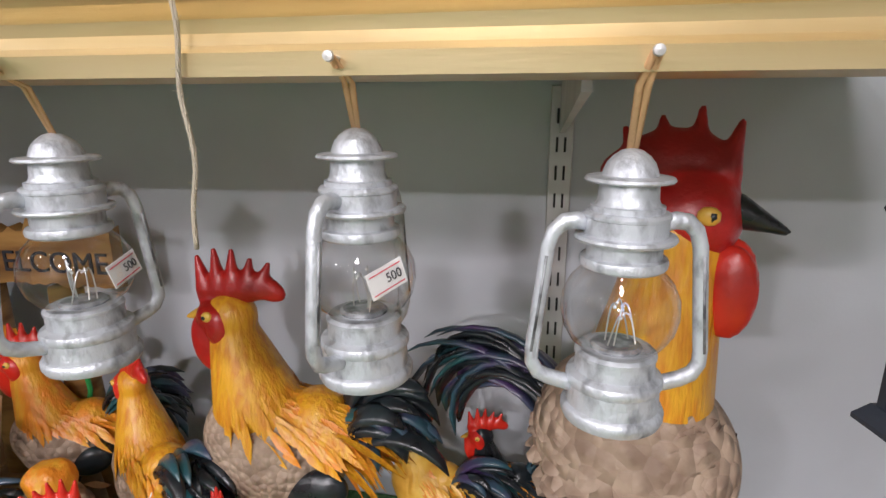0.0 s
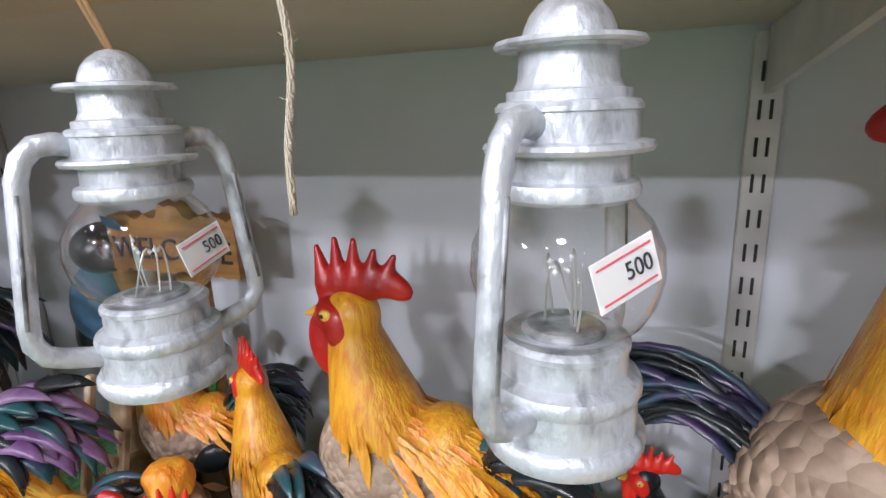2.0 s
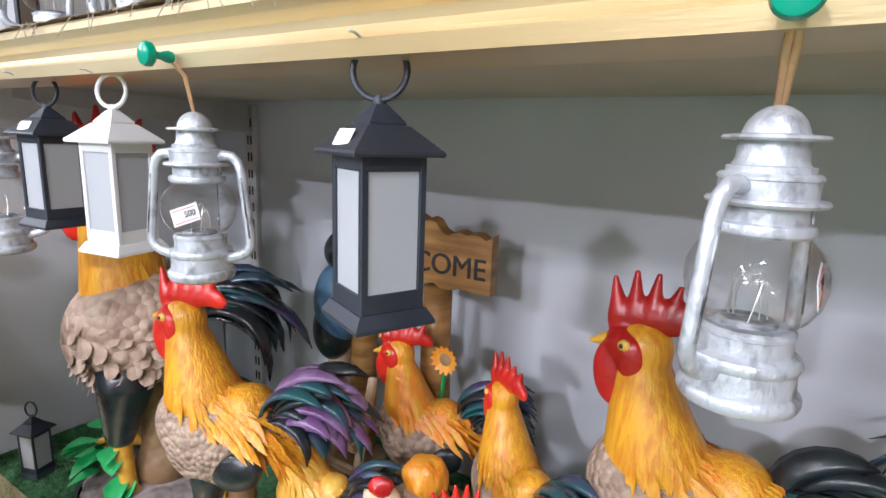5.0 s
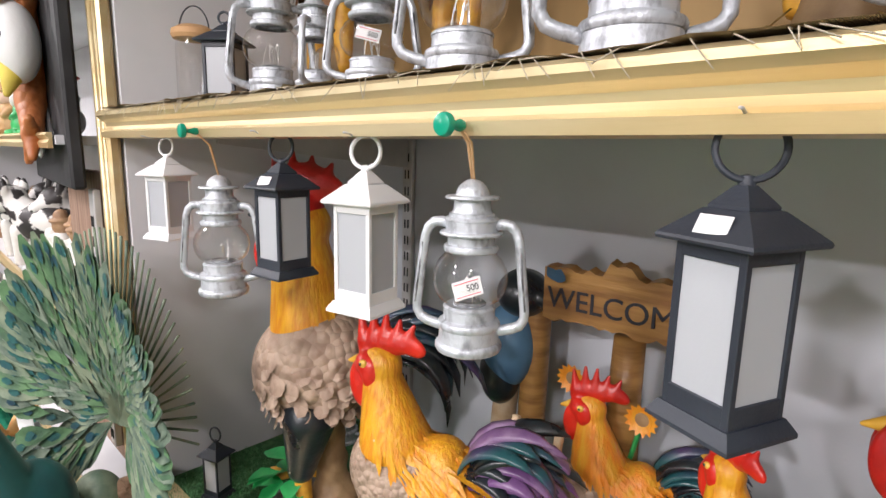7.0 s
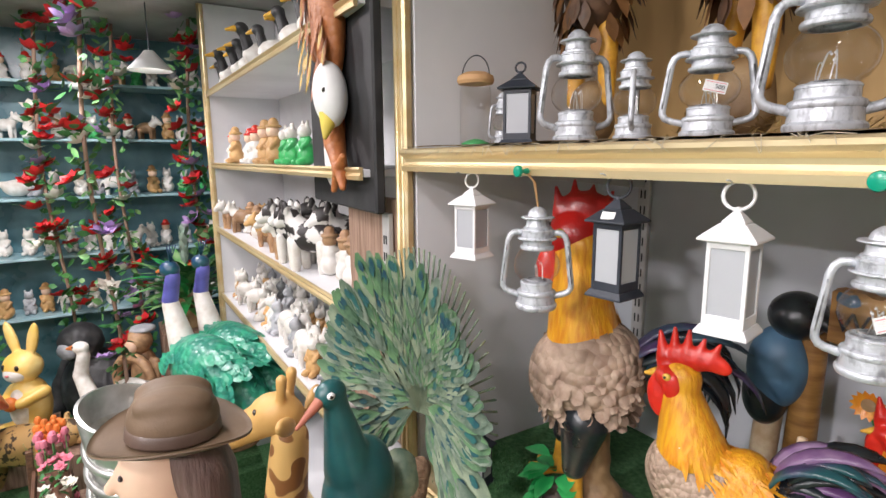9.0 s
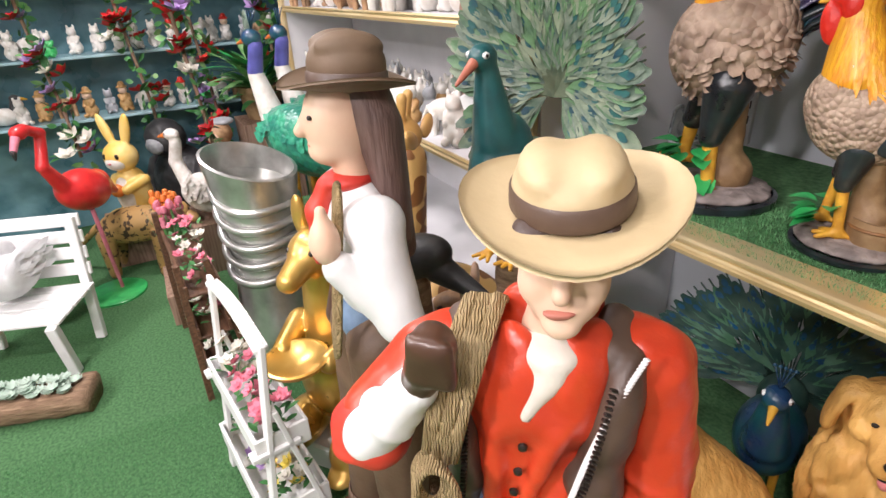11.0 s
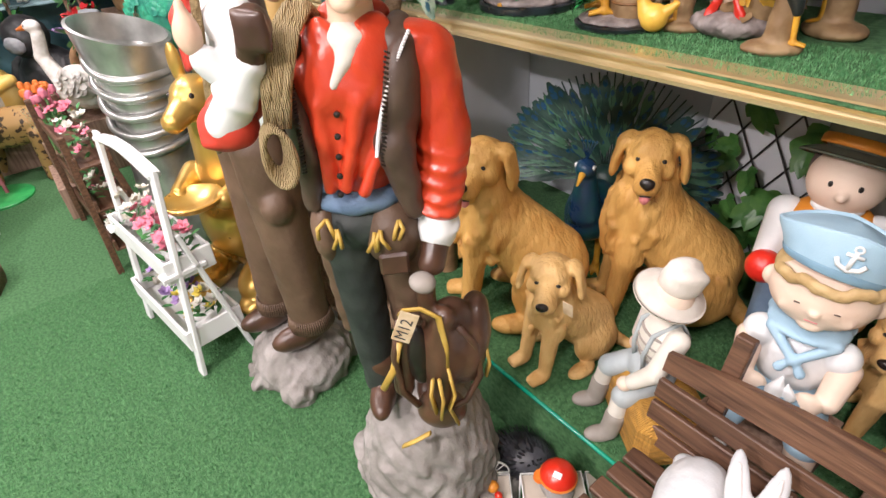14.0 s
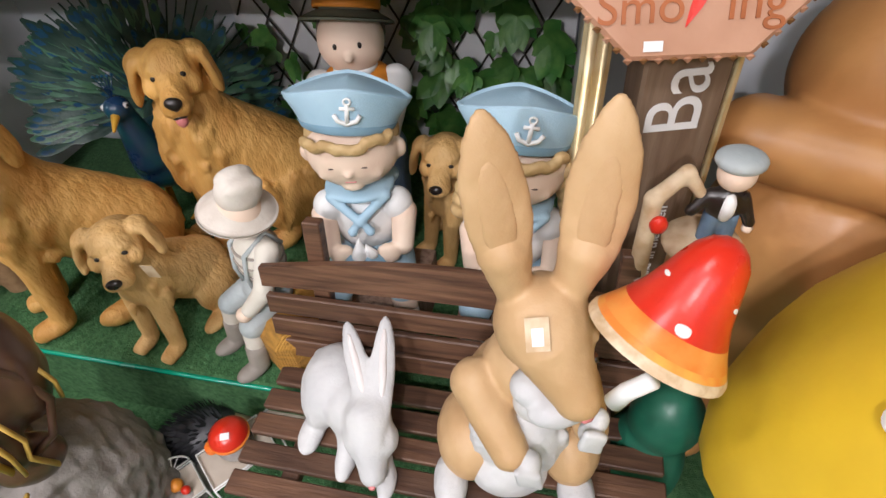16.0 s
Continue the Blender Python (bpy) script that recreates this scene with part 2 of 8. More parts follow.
    def skin(self, prims, cell, k=0.012, lump=0.0, lfreq=30.0):
        """A rounded body out of ellipsoids and tapered limbs that melt into one another.
        prims: ("e", centre, radii, material[, (rx, ry, rz)]) or ("c", a, b, ra, rb, material)."""
        lo, hi = np.full(3, 1e9), np.full(3, -1e9)
        ready = []
        for q in prims:
            if q[0] == "e":
                rot = np.array(Euler([radians(a) for a in q[4]]).to_matrix()) if len(q) > 4 else np.eye(3)
                c, r = np.array(q[1], float), np.array(q[2], float)
                ext = np.sqrt(((rot * r) ** 2).sum(axis=1))
                lo, hi = np.minimum(lo, c - ext), np.maximum(hi, c + ext)
                ready.append(("e", c, r, rot, q[3]))
            else:
                a, b = np.array(q[1], float), np.array(q[2], float)
                rm = max(q[3], q[4])
                lo, hi = np.minimum(lo, np.minimum(a, b) - rm), np.maximum(hi, np.maximum(a, b) + rm)
                ready.append(("c", a, b, q[3], q[4], q[5]))
        k *= 0.3
        while np.prod((hi - lo + 6 * cell) / cell) > 6e5:
            cell *= 1.1
        pad = 3 * cell + 3 * k
        lo, hi = lo - pad, hi + pad
        n = np.ceil((hi - lo) / cell).astype(int) + 1
        ax = [lo[i] + cell * np.arange(n[i]) for i in range(3)]
        P = np.stack(np.meshgrid(*ax, indexing="ij"), -1)
        tot = np.zeros(P.shape[:3])
        for q in ready:
            if q[0] == "e":
                L = (P - q[1]) @ q[3]
                k0 = np.linalg.norm(L / q[2], axis=-1)
                k1 = np.linalg.norm(L / (q[2] ** 2), axis=-1) + 1e-9
                d = k0 * (k0 - 1) / k1
                nm = q[4]
            else:
                ab = q[2] - q[1]
                t = np.clip(((P - q[1]) @ ab) / max(ab @ ab, 1e-12), 0, 1)
                d = np.linalg.norm(P - q[1] - t[..., None] * ab, axis=-1) - (q[3] + (q[4] - q[3]) * t)
                nm = q[5]
            tot += np.exp(-np.clip(d, -0.4, 0.4) / k)
        D = -k * np.log(tot + 1e-250)
        if lump:
            x, y, z = P[..., 0] * lfreq, P[..., 1] * lfreq, P[..., 2] * lfreq
            D = D + lump * (np.sin(x + 1.7 * np.sin(y * 0.9)) * np.sin(y * 1.1 + 1.3 * np.sin(z)) * np.sin(z * 0.95 + x * 0.35) + 0.5 * np.sin(2.1 * x + y) * np.sin(1.9 * z - y))
        S = D < 0
        cs = tuple(s - 1 for s in S.shape)
        acc, cnt = np.zeros(cs + (3,)), np.zeros(cs)
        corners = [(i, j, kk) for i in (0, 1) for j in (0, 1) for kk in (0, 1)]
        cut = lambda A, o: A[o[0]:o[0] + cs[0], o[1]:o[1] + cs[1], o[2]:o[2] + cs[2]]
        for a in corners:
            for d in range(3):
                if a[d] == 0:
                    b = tuple(1 if i == d else a[i] for i in range(3))
                    da, db = cut(D, a), cut(D, b)
                    x = (da < 0) != (db < 0)
                    t = np.where(x, da / np.where(x, da - db, 1), 0)
                    p = np.stack([np.full(cs, float(a[i])) if i != d else t for i in range(3)], -1)
                    acc += np.where(x[..., None], p, 0)
                    cnt += x
        has = cnt > 0
        idx = np.full(cs, -1)
        idx[has] = np.arange(has.sum())
        where = np.argwhere(has)
        V = lo + cell * (where + acc[has] / cnt[has][:, None])
        quads = []
        for d in range(3):
            o1, o2 = (d + 1) % 3, (d + 2) % 3
            sa = [slice(1, s - 1) for s in S.shape]
            sb = list(sa)
            sa[d], sb[d] = slice(0, S.shape[d] - 1), slice(1, S.shape[d])
            A, Bb = S[tuple(sa)], S[tuple(sb)]
            e = np.argwhere(A != Bb)
            if not len(e):
                continue
            flip = A[tuple(e.T)]
            base = e.copy()
            base[:, o1] += 1
            base[:, o2] += 1
            q = []
            for s1, s2 in ((1, 1), (0, 1), (0, 0), (1, 0)):
                c = base.copy()
                c[:, o1] -= s1
                c[:, o2] -= s2
                q.append(idx[tuple(c.T)])
            q = np.stack(q, -1)
            q[~flip] = q[~flip][:, ::-1]
            quads.append(q)
        Q = np.concatenate(quads)
        C = V[Q].mean(axis=1)
        best, own = np.full(len(C), 1e9), np.zeros(len(C), int)
        for q in ready:
            if q[0] == "e":
                L = (C - q[1]) @ q[3]
                k0 = np.linalg.norm(L / q[2], axis=-1)
                d = k0 * (k0 - 1) / (np.linalg.norm(L / (q[2] ** 2), axis=-1) + 1e-9)
                nm = q[4]
            else:
                ab = q[2] - q[1]
                t = np.clip(((C - q[1]) @ ab) / max(ab @ ab, 1e-12), 0, 1)
                d = np.linalg.norm(C - q[1] - t[:, None] * ab, axis=-1) - (q[3] + (q[4] - q[3]) * t)
                nm = q[5]
            w = d < best
            best[w], own[w] = d[w], self.slot(nm)
        k0 = len(self.v)
        a = np.array(self.at)
        V = V @ a[:3, :3].T + a[:3, 3]
        self.v.extend(map(tuple, V.tolist()))
        self.f.extend(map(tuple, (Q + k0).tolist()))
        self.m.extend(own.tolist())
        self.s.extend([True] * len(Q))
        return self

    def mesh(self, name):
        me = bpy.data.meshes.new(name)
        me.from_pydata(self.v, [], self.f)
        for nm in self.names:
            me.materials.append(M[nm])
        me.polygons.foreach_set("material_index", self.m)
        me.polygons.foreach_set("use_smooth", self.s)
        me.update()
        if self.weld and not self.skinned:
            bm = bmesh.new()
            bm.from_mesh(me)
            bmesh.ops.remove_doubles(bm, verts=bm.verts, dist=2e-6)
            bm.to_mesh(me)
            bm.free()
            me.set_sharp_from_angle(angle=.6)
        return me

    def thing(self, name, label, category, m=None, group="", kind=""):
        ob = new(name, self.mesh(name))
        if m is not None:
            ob.matrix_world = m
        return tagged(ob, label, category, group, kind)

    def part(self, name, parent, label=""):
        ob = new(name, self.mesh(name))
        ob.parent = parent
        return tagged(ob, label)


def empty(name, label, category, m=None, group="", kind=""):
    ob = new(name)
    ob.empty_display_size = 0.05
    if m is not None:
        ob.matrix_world = m
    return tagged(ob, label, category, group, kind)


def fresh(*a):
    b = B()
    b.at = pose(*a) if a else Matrix.Identity(4)
    return b


def slab(name, lo, hi, material_name, label="", category="", bevel=0.002):
    b = B()
    b.box([(p + q) / 2 for p, q in zip(lo, hi)], [q - p for p, q in zip(lo, hi)], material_name, bevel)
    return b.thing(name, label or name.replace("_", " "), category or name.split("_")[0], kind="structure")


# ---- the shop ----
M["downlight_glow"] = glow("downlight_glow", (1, .97, .95), 22)


def downlight(x, y):
    root = empty("downlight", "small round white recessed ceiling downlight", "light", pose(x, y, CEIL), "ceiling downlights", "structure")
    B().lathe([(.050, -.001), (.066, -.001), (.068, -.006), (.064, -.010), (.050, -.008)], "white_plastic", 28).part("ring", root)
    B().lathe([(0, -.004), (.049, -.004), (.049, -.002), (0, -.002)], "downlight_glow", 24).part("lens", root, "glowing white lens")
    return root


XL, XR, YB, YF = -5.6, 2.6, 1.04, -4.5
slab("floor", (XL, YF, -0.1), (XR, YB, 0.0), "turf", "green artificial turf covering the shop floor", "floor")
slab("ceiling", (XL, YF, CEIL), (XR, YB, CEIL + 0.1), "ceiling_dimmed", "plain shop ceiling in a grey that cuts bounce light", "ceiling")
slab("wall_north", (XL, YB, 0), (XR, YB + 0.1, CEIL), "wall_paint", "pale grey painted wall behind the shelves", "wall")
slab("wall_south", (XL, YF - 0.1, 0), (XR, YF, CEIL), "wall_dimmed", "unseen shop wall in a dark tone that cuts bounce light", "wall")
slab("wall_west", (XL - 0.1, YF, 0), (XL, YB, CEIL), "wall_paint", "shop wall behind the far display", "wall")
slab("wall_east", (XR, YF, 0), (XR + 0.1, YB, CEIL), "wall_dimmed", "unseen shop wall in a dark tone that cuts bounce light", "wall")

LX, RX = -1.57, 0.80
slab("upper_shelf_board", (LX, 0.365, 2.110), (RX, YB - 0.004, 2.136), "shelf_under", "cream laminate upper shelf board", "shelf")
slab("middle_shelf_board", (LX, 0.365, 1.175), (RX, YB - 0.004, 1.20), "shelf_under", "cream laminate middle shelf board", "shelf")
slab("shelf_turf", (LX + 0.01, 0.30, 1.202), (RX, YB - 0.006, 1.208), "turf", "green turf mat on the middle shelf", "mat")


def front(x):
    """The shelf fronts run slightly askew to the wall."""
    return 0.030 * (x + 0.9)


def lip(name, x0, x1, y, z, h, label):
    """A moulded gilt edge: flat foot, hollow and rounded head."""
    prof = [(0.08, 0.0), (-0.004, 0.0), (-0.006, 0.22), (0.002, 0.30), (0.006, 0.42), (0.004, 0.55), (-0.006, 0.68), (-0.013, 0.80), (-0.013, 0.92), (-0.006, 1.0), (0.08, 1.0)]
    b = B()
    vs = [(x, y + front(x) + dy, z + h * t) for x in (x0, x1) for dy, t in prof]
    n = len(prof)
    fs = [(i, i + 1, n + i + 1, n + i) for i in range(n - 1)] + [tuple(range(n))[::-1], tuple(range(n, 2 * n))]
    b.add(vs, fs, "gold_trim", False)
    return b.thing(name, label, "trim", kind="structure")


lip("trim_upper", LX, RX, 0.30, 2.081, 0.059, "gilded moulded edge along the upper shelf")
lip("trim_middle", LX, RX, 0.30, 1.165, 0.046, "gilded moulded edge along the middle shelf")


def post(name, x, y, z0, z1, w=0.05):
    b = B()
    b.box((x, y, (z0 + z1) / 2), (w, 0.03, z1 - z0), "gold_trim", 0.008)
    b.tube([(x - w * 0.2, y - 0.016, z0), (x - w * 0.2, y - 0.016, z1)], 0.009, "gold_trim", 10)
    b.tube([(x + w * 0.25, y - 0.014, z0), (x + w * 0.25, y - 0.014, z1)], 0.006, "gold_trim", 8)
    return b.thing(name, "gilded moulded upright of the shelf front", "post", kind="structure")


post("upright_left", LX - 0.027, 0.30, 0, CEIL - 0.01)
post("upright_right", 0.445, 0.30, 0, 1.163)
slab("side_panel_left", (LX - 0.05, 0.32, 0), (LX - 0.002, YB - 0.004, CEIL - 0.01), "panel_white", "white side panel of the shelf bay", "panel")
slab("side_panel_right", (0.425, 0.32, 0), (0.465, YB - 0.004, 1.173), "panel_white", "white side panel under the middle shelf", "panel")
slab("wood_backing", (LX, YB - 0.03, 2.138), (RX, YB - 0.006, 2.95), "plywood", "warm plywood backing above the upper shelf", "panel")
PZ, PY = 0.27, 0.02
slab("platform", (LX - 0.4, PY, 0.0), (0.42, YB - 0.006, PZ), "turf", "low turf-covered display platform under the shelf", "platform", 0.006)
for i in range(5):
    for j in range(4):
        downlight(-4.4 + 1.35 * i + .2 * (j % 2), -4.0 + 1.0 * j)
b = B()
b.tube([(LX - 0.4, PY - 0.004, PZ - 0.012), (0.42, PY - 0.004, PZ - 0.012)], 0.007, "green_pin", 8)
b.thing("platform_edge", "green plastic strip along the platform edge", "trim", kind="structure")


def slotted(name, x, y, z0, z1):
    root = empty(name, "grey slotted steel shelf upright on the wall", "upright", kind="structure")
    B().box((x, y, (z0 + z1) / 2), (0.042, 0.016, z1 - z0), "upright_metal", 0.002).part("strip", root)
    b = B()
    z = z0 + 0.02
    while z < z1 - 0.04:
        for dx in (-0.007, 0.007):
            b.box((x + dx, y - 0.0085, z + 0.013), (0.004, 0.004, 0.026), "slot_dark", 0.0005)
        z += 0.05
    b.part("slots", root, "dark punched slots")
    return root


def bracket(x, y0, y1, z):
    b = B()
    w = 0.004
    vs = [(x + s * w, y, zz) for s in (-1, 1) for y, zz in ((y0, z), (y1, z), (y1, z - 0.085), (y1 - 0.02, z - 0.085), (y0, z - 0.03))]
    b.add(vs, [(0, 1, 2, 3, 4), (9, 8, 7, 6, 5), (0, 5, 6, 1), (1, 6, 7, 2), (2, 7, 8, 3), (3, 8, 9, 4), (4, 9, 5, 0)], "upright_metal", False)
    return b.thing("shelf_bracket", "grey steel bracket holding the upper shelf", "bracket", kind="structure")


for x in (0.364, -1.375):
    slotted("shelf_upright", x, YB - 0.010, 1.215, 2.10)
    bracket(x, 0.45, YB - 0.02, 2.104)

# ---- hanging lanterns ----
def hurricane(name, m, s=1.0, label="", wires=5, seed=1, tag=None):
    """A storm lantern 0.166 m high (times s), its base at the origin; the glass globe sits between cap and tank."""
    rnd = random.Random(seed)
    root = empty(name, label or "small silver plastic storm lantern with a clear glass globe", "lantern", m, "storm lanterns")
    S = Matrix.Diagonal((s, s, s, 1)) if isinstance(s, (int, float)) else Matrix.Diagonal((s[0], s[0], s[1], 1))
    b = B(); b.at = S
    b.lathe([(0, 0), (.031, 0), (.0355, .002), (.037, .005), (.037, .0085), (.0355, .0105), (.0335, .0115), (.0325, .024), (.0335, .0245), (.0345, .0265), (.0345, .029), (.0335, .031), (.0295, .033), (.0285, .0335), (.028, .0425), (.029, .0430), (.029, .045), (.0265, .047), (.022, .047), (0, .047)], "silver", 40)
    b.part("tank", root)
    b = B(); b.at = S
    b.lathe([(.0225, .098), (.0275, .098), (.0295, .0995), (.030, .102), (.029, .1045), (.0265, .105), (.0255, .1055), (.0255, .113), (.028, .114), (.0335, .1145), (.0345, .116), (.0335, .1175), (.0285, .118), (.028, .1185), (.028, .1275), (.029, .128), (.029, .1295), (.0275, .131), (.0245, .1315), (.0245, .1345), (.022, .135), (.0215, .1355), (.020, .1385), (.0195, .1475), (.0205, .1485), (.0285, .1480), (.0295, .149), (.0285, .1505), (.0185, .1515), (.0175, .1545), (.0155, .1585), (.012, .162), (.007, .165), (.002, .1662), (0, .1663)], "silver", 40)
    b.part("cap", root)
    for sx in (-1, 1):
        b = B(); b.at = S
        pts = [(sx * .024, 0, .124), (sx * .034, 0, .1255), (sx * .042, 0, .1245), (sx * .0485, 0, .119), (sx * .052, 0, .110), (sx * .0565, 0, .075), (sx * .0605, 0, .045), (sx * .0605, 0, .037), (sx * .056, 0, .030), (sx * .048, 0, .0265), (sx * .036, 0, .0235), (sx * .029, 0, .022)]
        b.tube(pts, .0052, "silver", 12)
        b.part("side_tube", root)
        b = B(); b.at = S
        b.tube([(sx * .0535, -.0048, .105), (sx * .058, -.0048, .07), (sx * .0615, -.0048, .045)], .0012, "silver_worn", 6)
        b.part("worn_streak", root, "dark worn streak in the silver paint")
    b = B(); b.at = S
    b.lathe([(.0225, .046), (.0270, .049), (.0335, .0535), (.0385, .061), (.0410, .071), (.0400, .081), (.0350, .090), (.0285, .0960), (.0265, .099)], "glass", 36)
    g = b.part("globe", root, "clear glass globe")
    b = B(); b.at = S
    b.lathe([(0, .047), (.018, .047), (.0185, .0485), (.016, .0500), (0, .0500)], "silver_worn", 20)
    for i in range(wires):
        a, r = rnd.uniform(0, 6.28), rnd.uniform(.004, .014)
        h = rnd.uniform(.018, .03)
        p = [(r * math.cos(a), r * math.sin(a), .049)]
        for j in range(1, 6):
            t = j / 5
            p.append((r * math.cos(a + t) * (1 - .5 * t), r * math.sin(a + t) * (1 - .5 * t), .049 + h * math.sin(t * 2.0)))
        b.tube(p, .0006, "wire_silver", 5)
        b.lathe([(0, -.0014), (.0013, 0), (0, .0014)], "paper", 8, Matrix.Translation(p[-1]))
    b.part("wire_lights", root, "thin silver fairy-light wires")
    if tag:
        b = B(); b.at = S @ pose(*tag)
        b.box((0, 0, 0), (.030, .0008, .017), "paper", .0002)
        for z in (.0058, -.0062):
            b.box((0, -.0007, z), (.026, .0005, .0007), "red_line", .0001)
        tp = b.part("price_tag", root, "white price sticker with red lines reading 500")
        text("500", tp, S @ pose(*tag) @ pose(.0055, -.0010, -.0001, 90, 0, 0), .0085, "ink")
    return root


def text(words, parent, m, size, material_name, name="lettering", extrude=0.0002, align="CENTER"):
    cu = bpy.data.curves.new(name, "FONT")
    cu.body, cu.size, cu.extrude, cu.align_x, cu.align_y = words, size, extrude, align, "CENTER"
    tmp = bpy.data.objects.new(name, cu)
    scene.collection.objects.link(tmp)
    bpy.context.view_layer.update()
    me = bpy.data.meshes.new_from_object(tmp.evaluated_get(bpy.context.evaluated_depsgraph_get()))
    bpy.data.objects.remove(tmp)
    me.materials.clear()
    me.materials.append(M[material_name])
    ob = new(name, me)
    ob.matrix_world = m
    if parent:
        ob.parent = parent
        ob.matrix_world = m
        ob.matrix_basis = m
    return ob


def loop_hanger(name, x, y, ztop, zlow, nx, material_name="ribbon", label="brown ribbon loop holding a lantern"):
    b = B()
    for s in (-1, 1):
        b.tube([(nx + s * .0008, .284 + front(nx), ztop), (nx * .5 + x * .5 + s * .0022, (.29 + front(nx)) * .4 + y * .6, ztop - (ztop - zlow) * .3), (x + s * .001, y, zlow)], .0024, material_name, 6, flat=.5)
    return b.thing(name, label, "hanger")


def nail(x, z):
    b = B()
    b.lathe([(0, -.008), (.0012, -.008), (.0012, .006), (.0032, .0065), (.0028, .0085), (0, .009)], "upright_metal", 12, pose(x, .287 + front(x), z, 90, 0, 0))
    return b.thing("nail", "small steel nail in the gilded edge", "nail")


def pin(x, z, s=1.0):
    b = B()
    b.lathe([(0, -.004), (.005, -.004), (.006, 0), (.005, .004), (.0035, .008), (.0035, .013), (.008, .015), (.011, .0175), (.0115, .021), (.010, .0245), (.005, .026), (0, .0262)], "green_pin", 24, pose(x, .286 + front(x), z, 90, 0, 0) @ Matrix.Scale(s, 4))
    return b.thing("push_pin", "glossy green plastic push pin in the gilded edge", "push pin", group="green push pins")


# x, y, base z, turn, tag
for i, (x, y, z, rz, tag, pinned, nx, sz) in enumerate([
        (0.000, 0.356, 1.873, 66, (.022, -.029, .072, -10, -14, 22), 1, .004, (.92, 1.05)),
        (0.217, 0.366, 1.877, 74, (-.017, -.033, .078, -8, -16, -26), 0, .222, (.90, 1.05)),
        (0.386, 0.362, 1.866, 8, None, 0, .388, (.88, 1.05)),
        (-0.508, 0.322, 1.866, 28, (.006, -.0375, .070, -8, -18, 8), 1, -.506, (.92, 1.05)),
        (-1.072, 0.318, 1.812, 45, None, 1, -1.066, (1.12, 1.25))]):
    hurricane("storm_lantern", pose(x, y, z, 0, 0, rz), sz, "small silver storm lantern hanging from shelf edge" + (" with price sticker" if tag else ""), 6, i, tag)
    loop_hanger("ribbon_loop", x, y, 2.09, z + .165 * sz[1], nx)
    if pinned:
        pin(nx, 2.09)
    else:
        nail(nx, 2.09)

# loose twine end
b = B()
rnd = random.Random(4)
pts = [(0.131 - .0003 * i + .0018 * math.sin(i * .55) - .0003 * max(0, i - 16) ** 1.5, .287 + front(.1) + .0006 * i, 2.127 - .0063 * i) for i in range(25)]
b.tube(pts, .0016, "twine", 7)
for i in range(60):
    p = Vector(pts[rnd.randrange(24)]) + Vector((0, 0, rnd.uniform(-.012, 0)))
    b.tube([p, p + Vector((rnd.uniform(-.004, .004), rnd.uniform(-.003, .003), rnd.uniform(-.004, .004)))], .00016, "twine", 3)
b.thing("twine_end", "frayed off-white twine end hanging from the shelf edge", "twine")


def candle_lantern(name, m, colour, label, s=1.0, sticker=True, wide=0.75, ring=1.0, face=0.0):
    """A square candle lantern: side 0.078, body 0.15 with pitched roof, and a ring on top; the base at the origin."""
    root = empty(name, label, "lantern", m, "square lanterns")
    S = Matrix.Diagonal((s * wide, s * wide, s, 1))
    q = math.sqrt(2)

    def sq(prof, nm):
        b = B(); b.at = S
        b.lathe([(r * q, z) for r, z in prof], nm, 4, smooth=False)
        return b
    sq([(0, 0), (.043, 0), (.043, .003), (.036, .012), (.034, .012), (0, .012)], colour).part("base", root)
    b = B(); b.at = S
    for i in range(4):
        a = math.pi / 2 * i
        c, d = math.cos(a), math.sin(a)
        R = Matrix.Rotation(a, 4, "Z")
        b.box(R @ Vector((.0305, .0305, .068)), (.007, .007, .114), colour, .0008)
        b.box(R @ Vector((0, .0315, .0185)), (.056, .0045, .015), colour, .0006, R)
        b.box(R @ Vector((0, .0315, .119)), (.056, .0045, .010), colour, .0006, R)
    b.part("frame", root)
    for i in range(4):
        R = Matrix.Rotation(math.pi / 2 * i, 4, "Z")
        b = B(); b.at = S
        b.box(R @ Vector((0, .0305, .070)), (.054, .0014, .090), "frosted", .0002, R)
        b.part("pane", root, "frosted plastic pane")
    b = B(); b.at = S
    b.lathe([(0, .013), (.017, .013), (.017, .064), (.014, .067), (.007, .066), (.006, .074), (.004, .086), (0, .092)], "candle_wax", 20)
    b.part("candle", root, "cream wax candle with a moulded flame")
    sq([(.030, .124), (.046, .124), (.047, .126), (.046, .128), (.022, .145), (.019, .1455), (.019, .1475), (.0165, .150), (.006, .160), (0, .161)], colour).part("roof", root)
    b = B(); b.at = Matrix.Scale(s, 4) @ Matrix.Rotation(radians(face), 4, "Z")
    b.lathe([(.005, .158), (.0055, .162), (.004, .166), (0, .167)], colour, 12)
    cz, rr = .163 + .019 * ring, .019 * ring
    b.tube([(rr * math.cos(a), .002 * math.sin(a), cz + rr * math.sin(a)) for a in [2 * math.pi * i / 32 for i in range(32)]], .0024, colour, 8, True)
    b.part("ring", root)
    if sticker:
        b = B(); b.at = S @ pose(0.003, -.0375, .1365, -36, 0, 4)
        b.box((0, 0, 0), (.030, .0008, .014), "paper", .0002)
        b.part("price_tag", root, "small white price sticker")
    return root


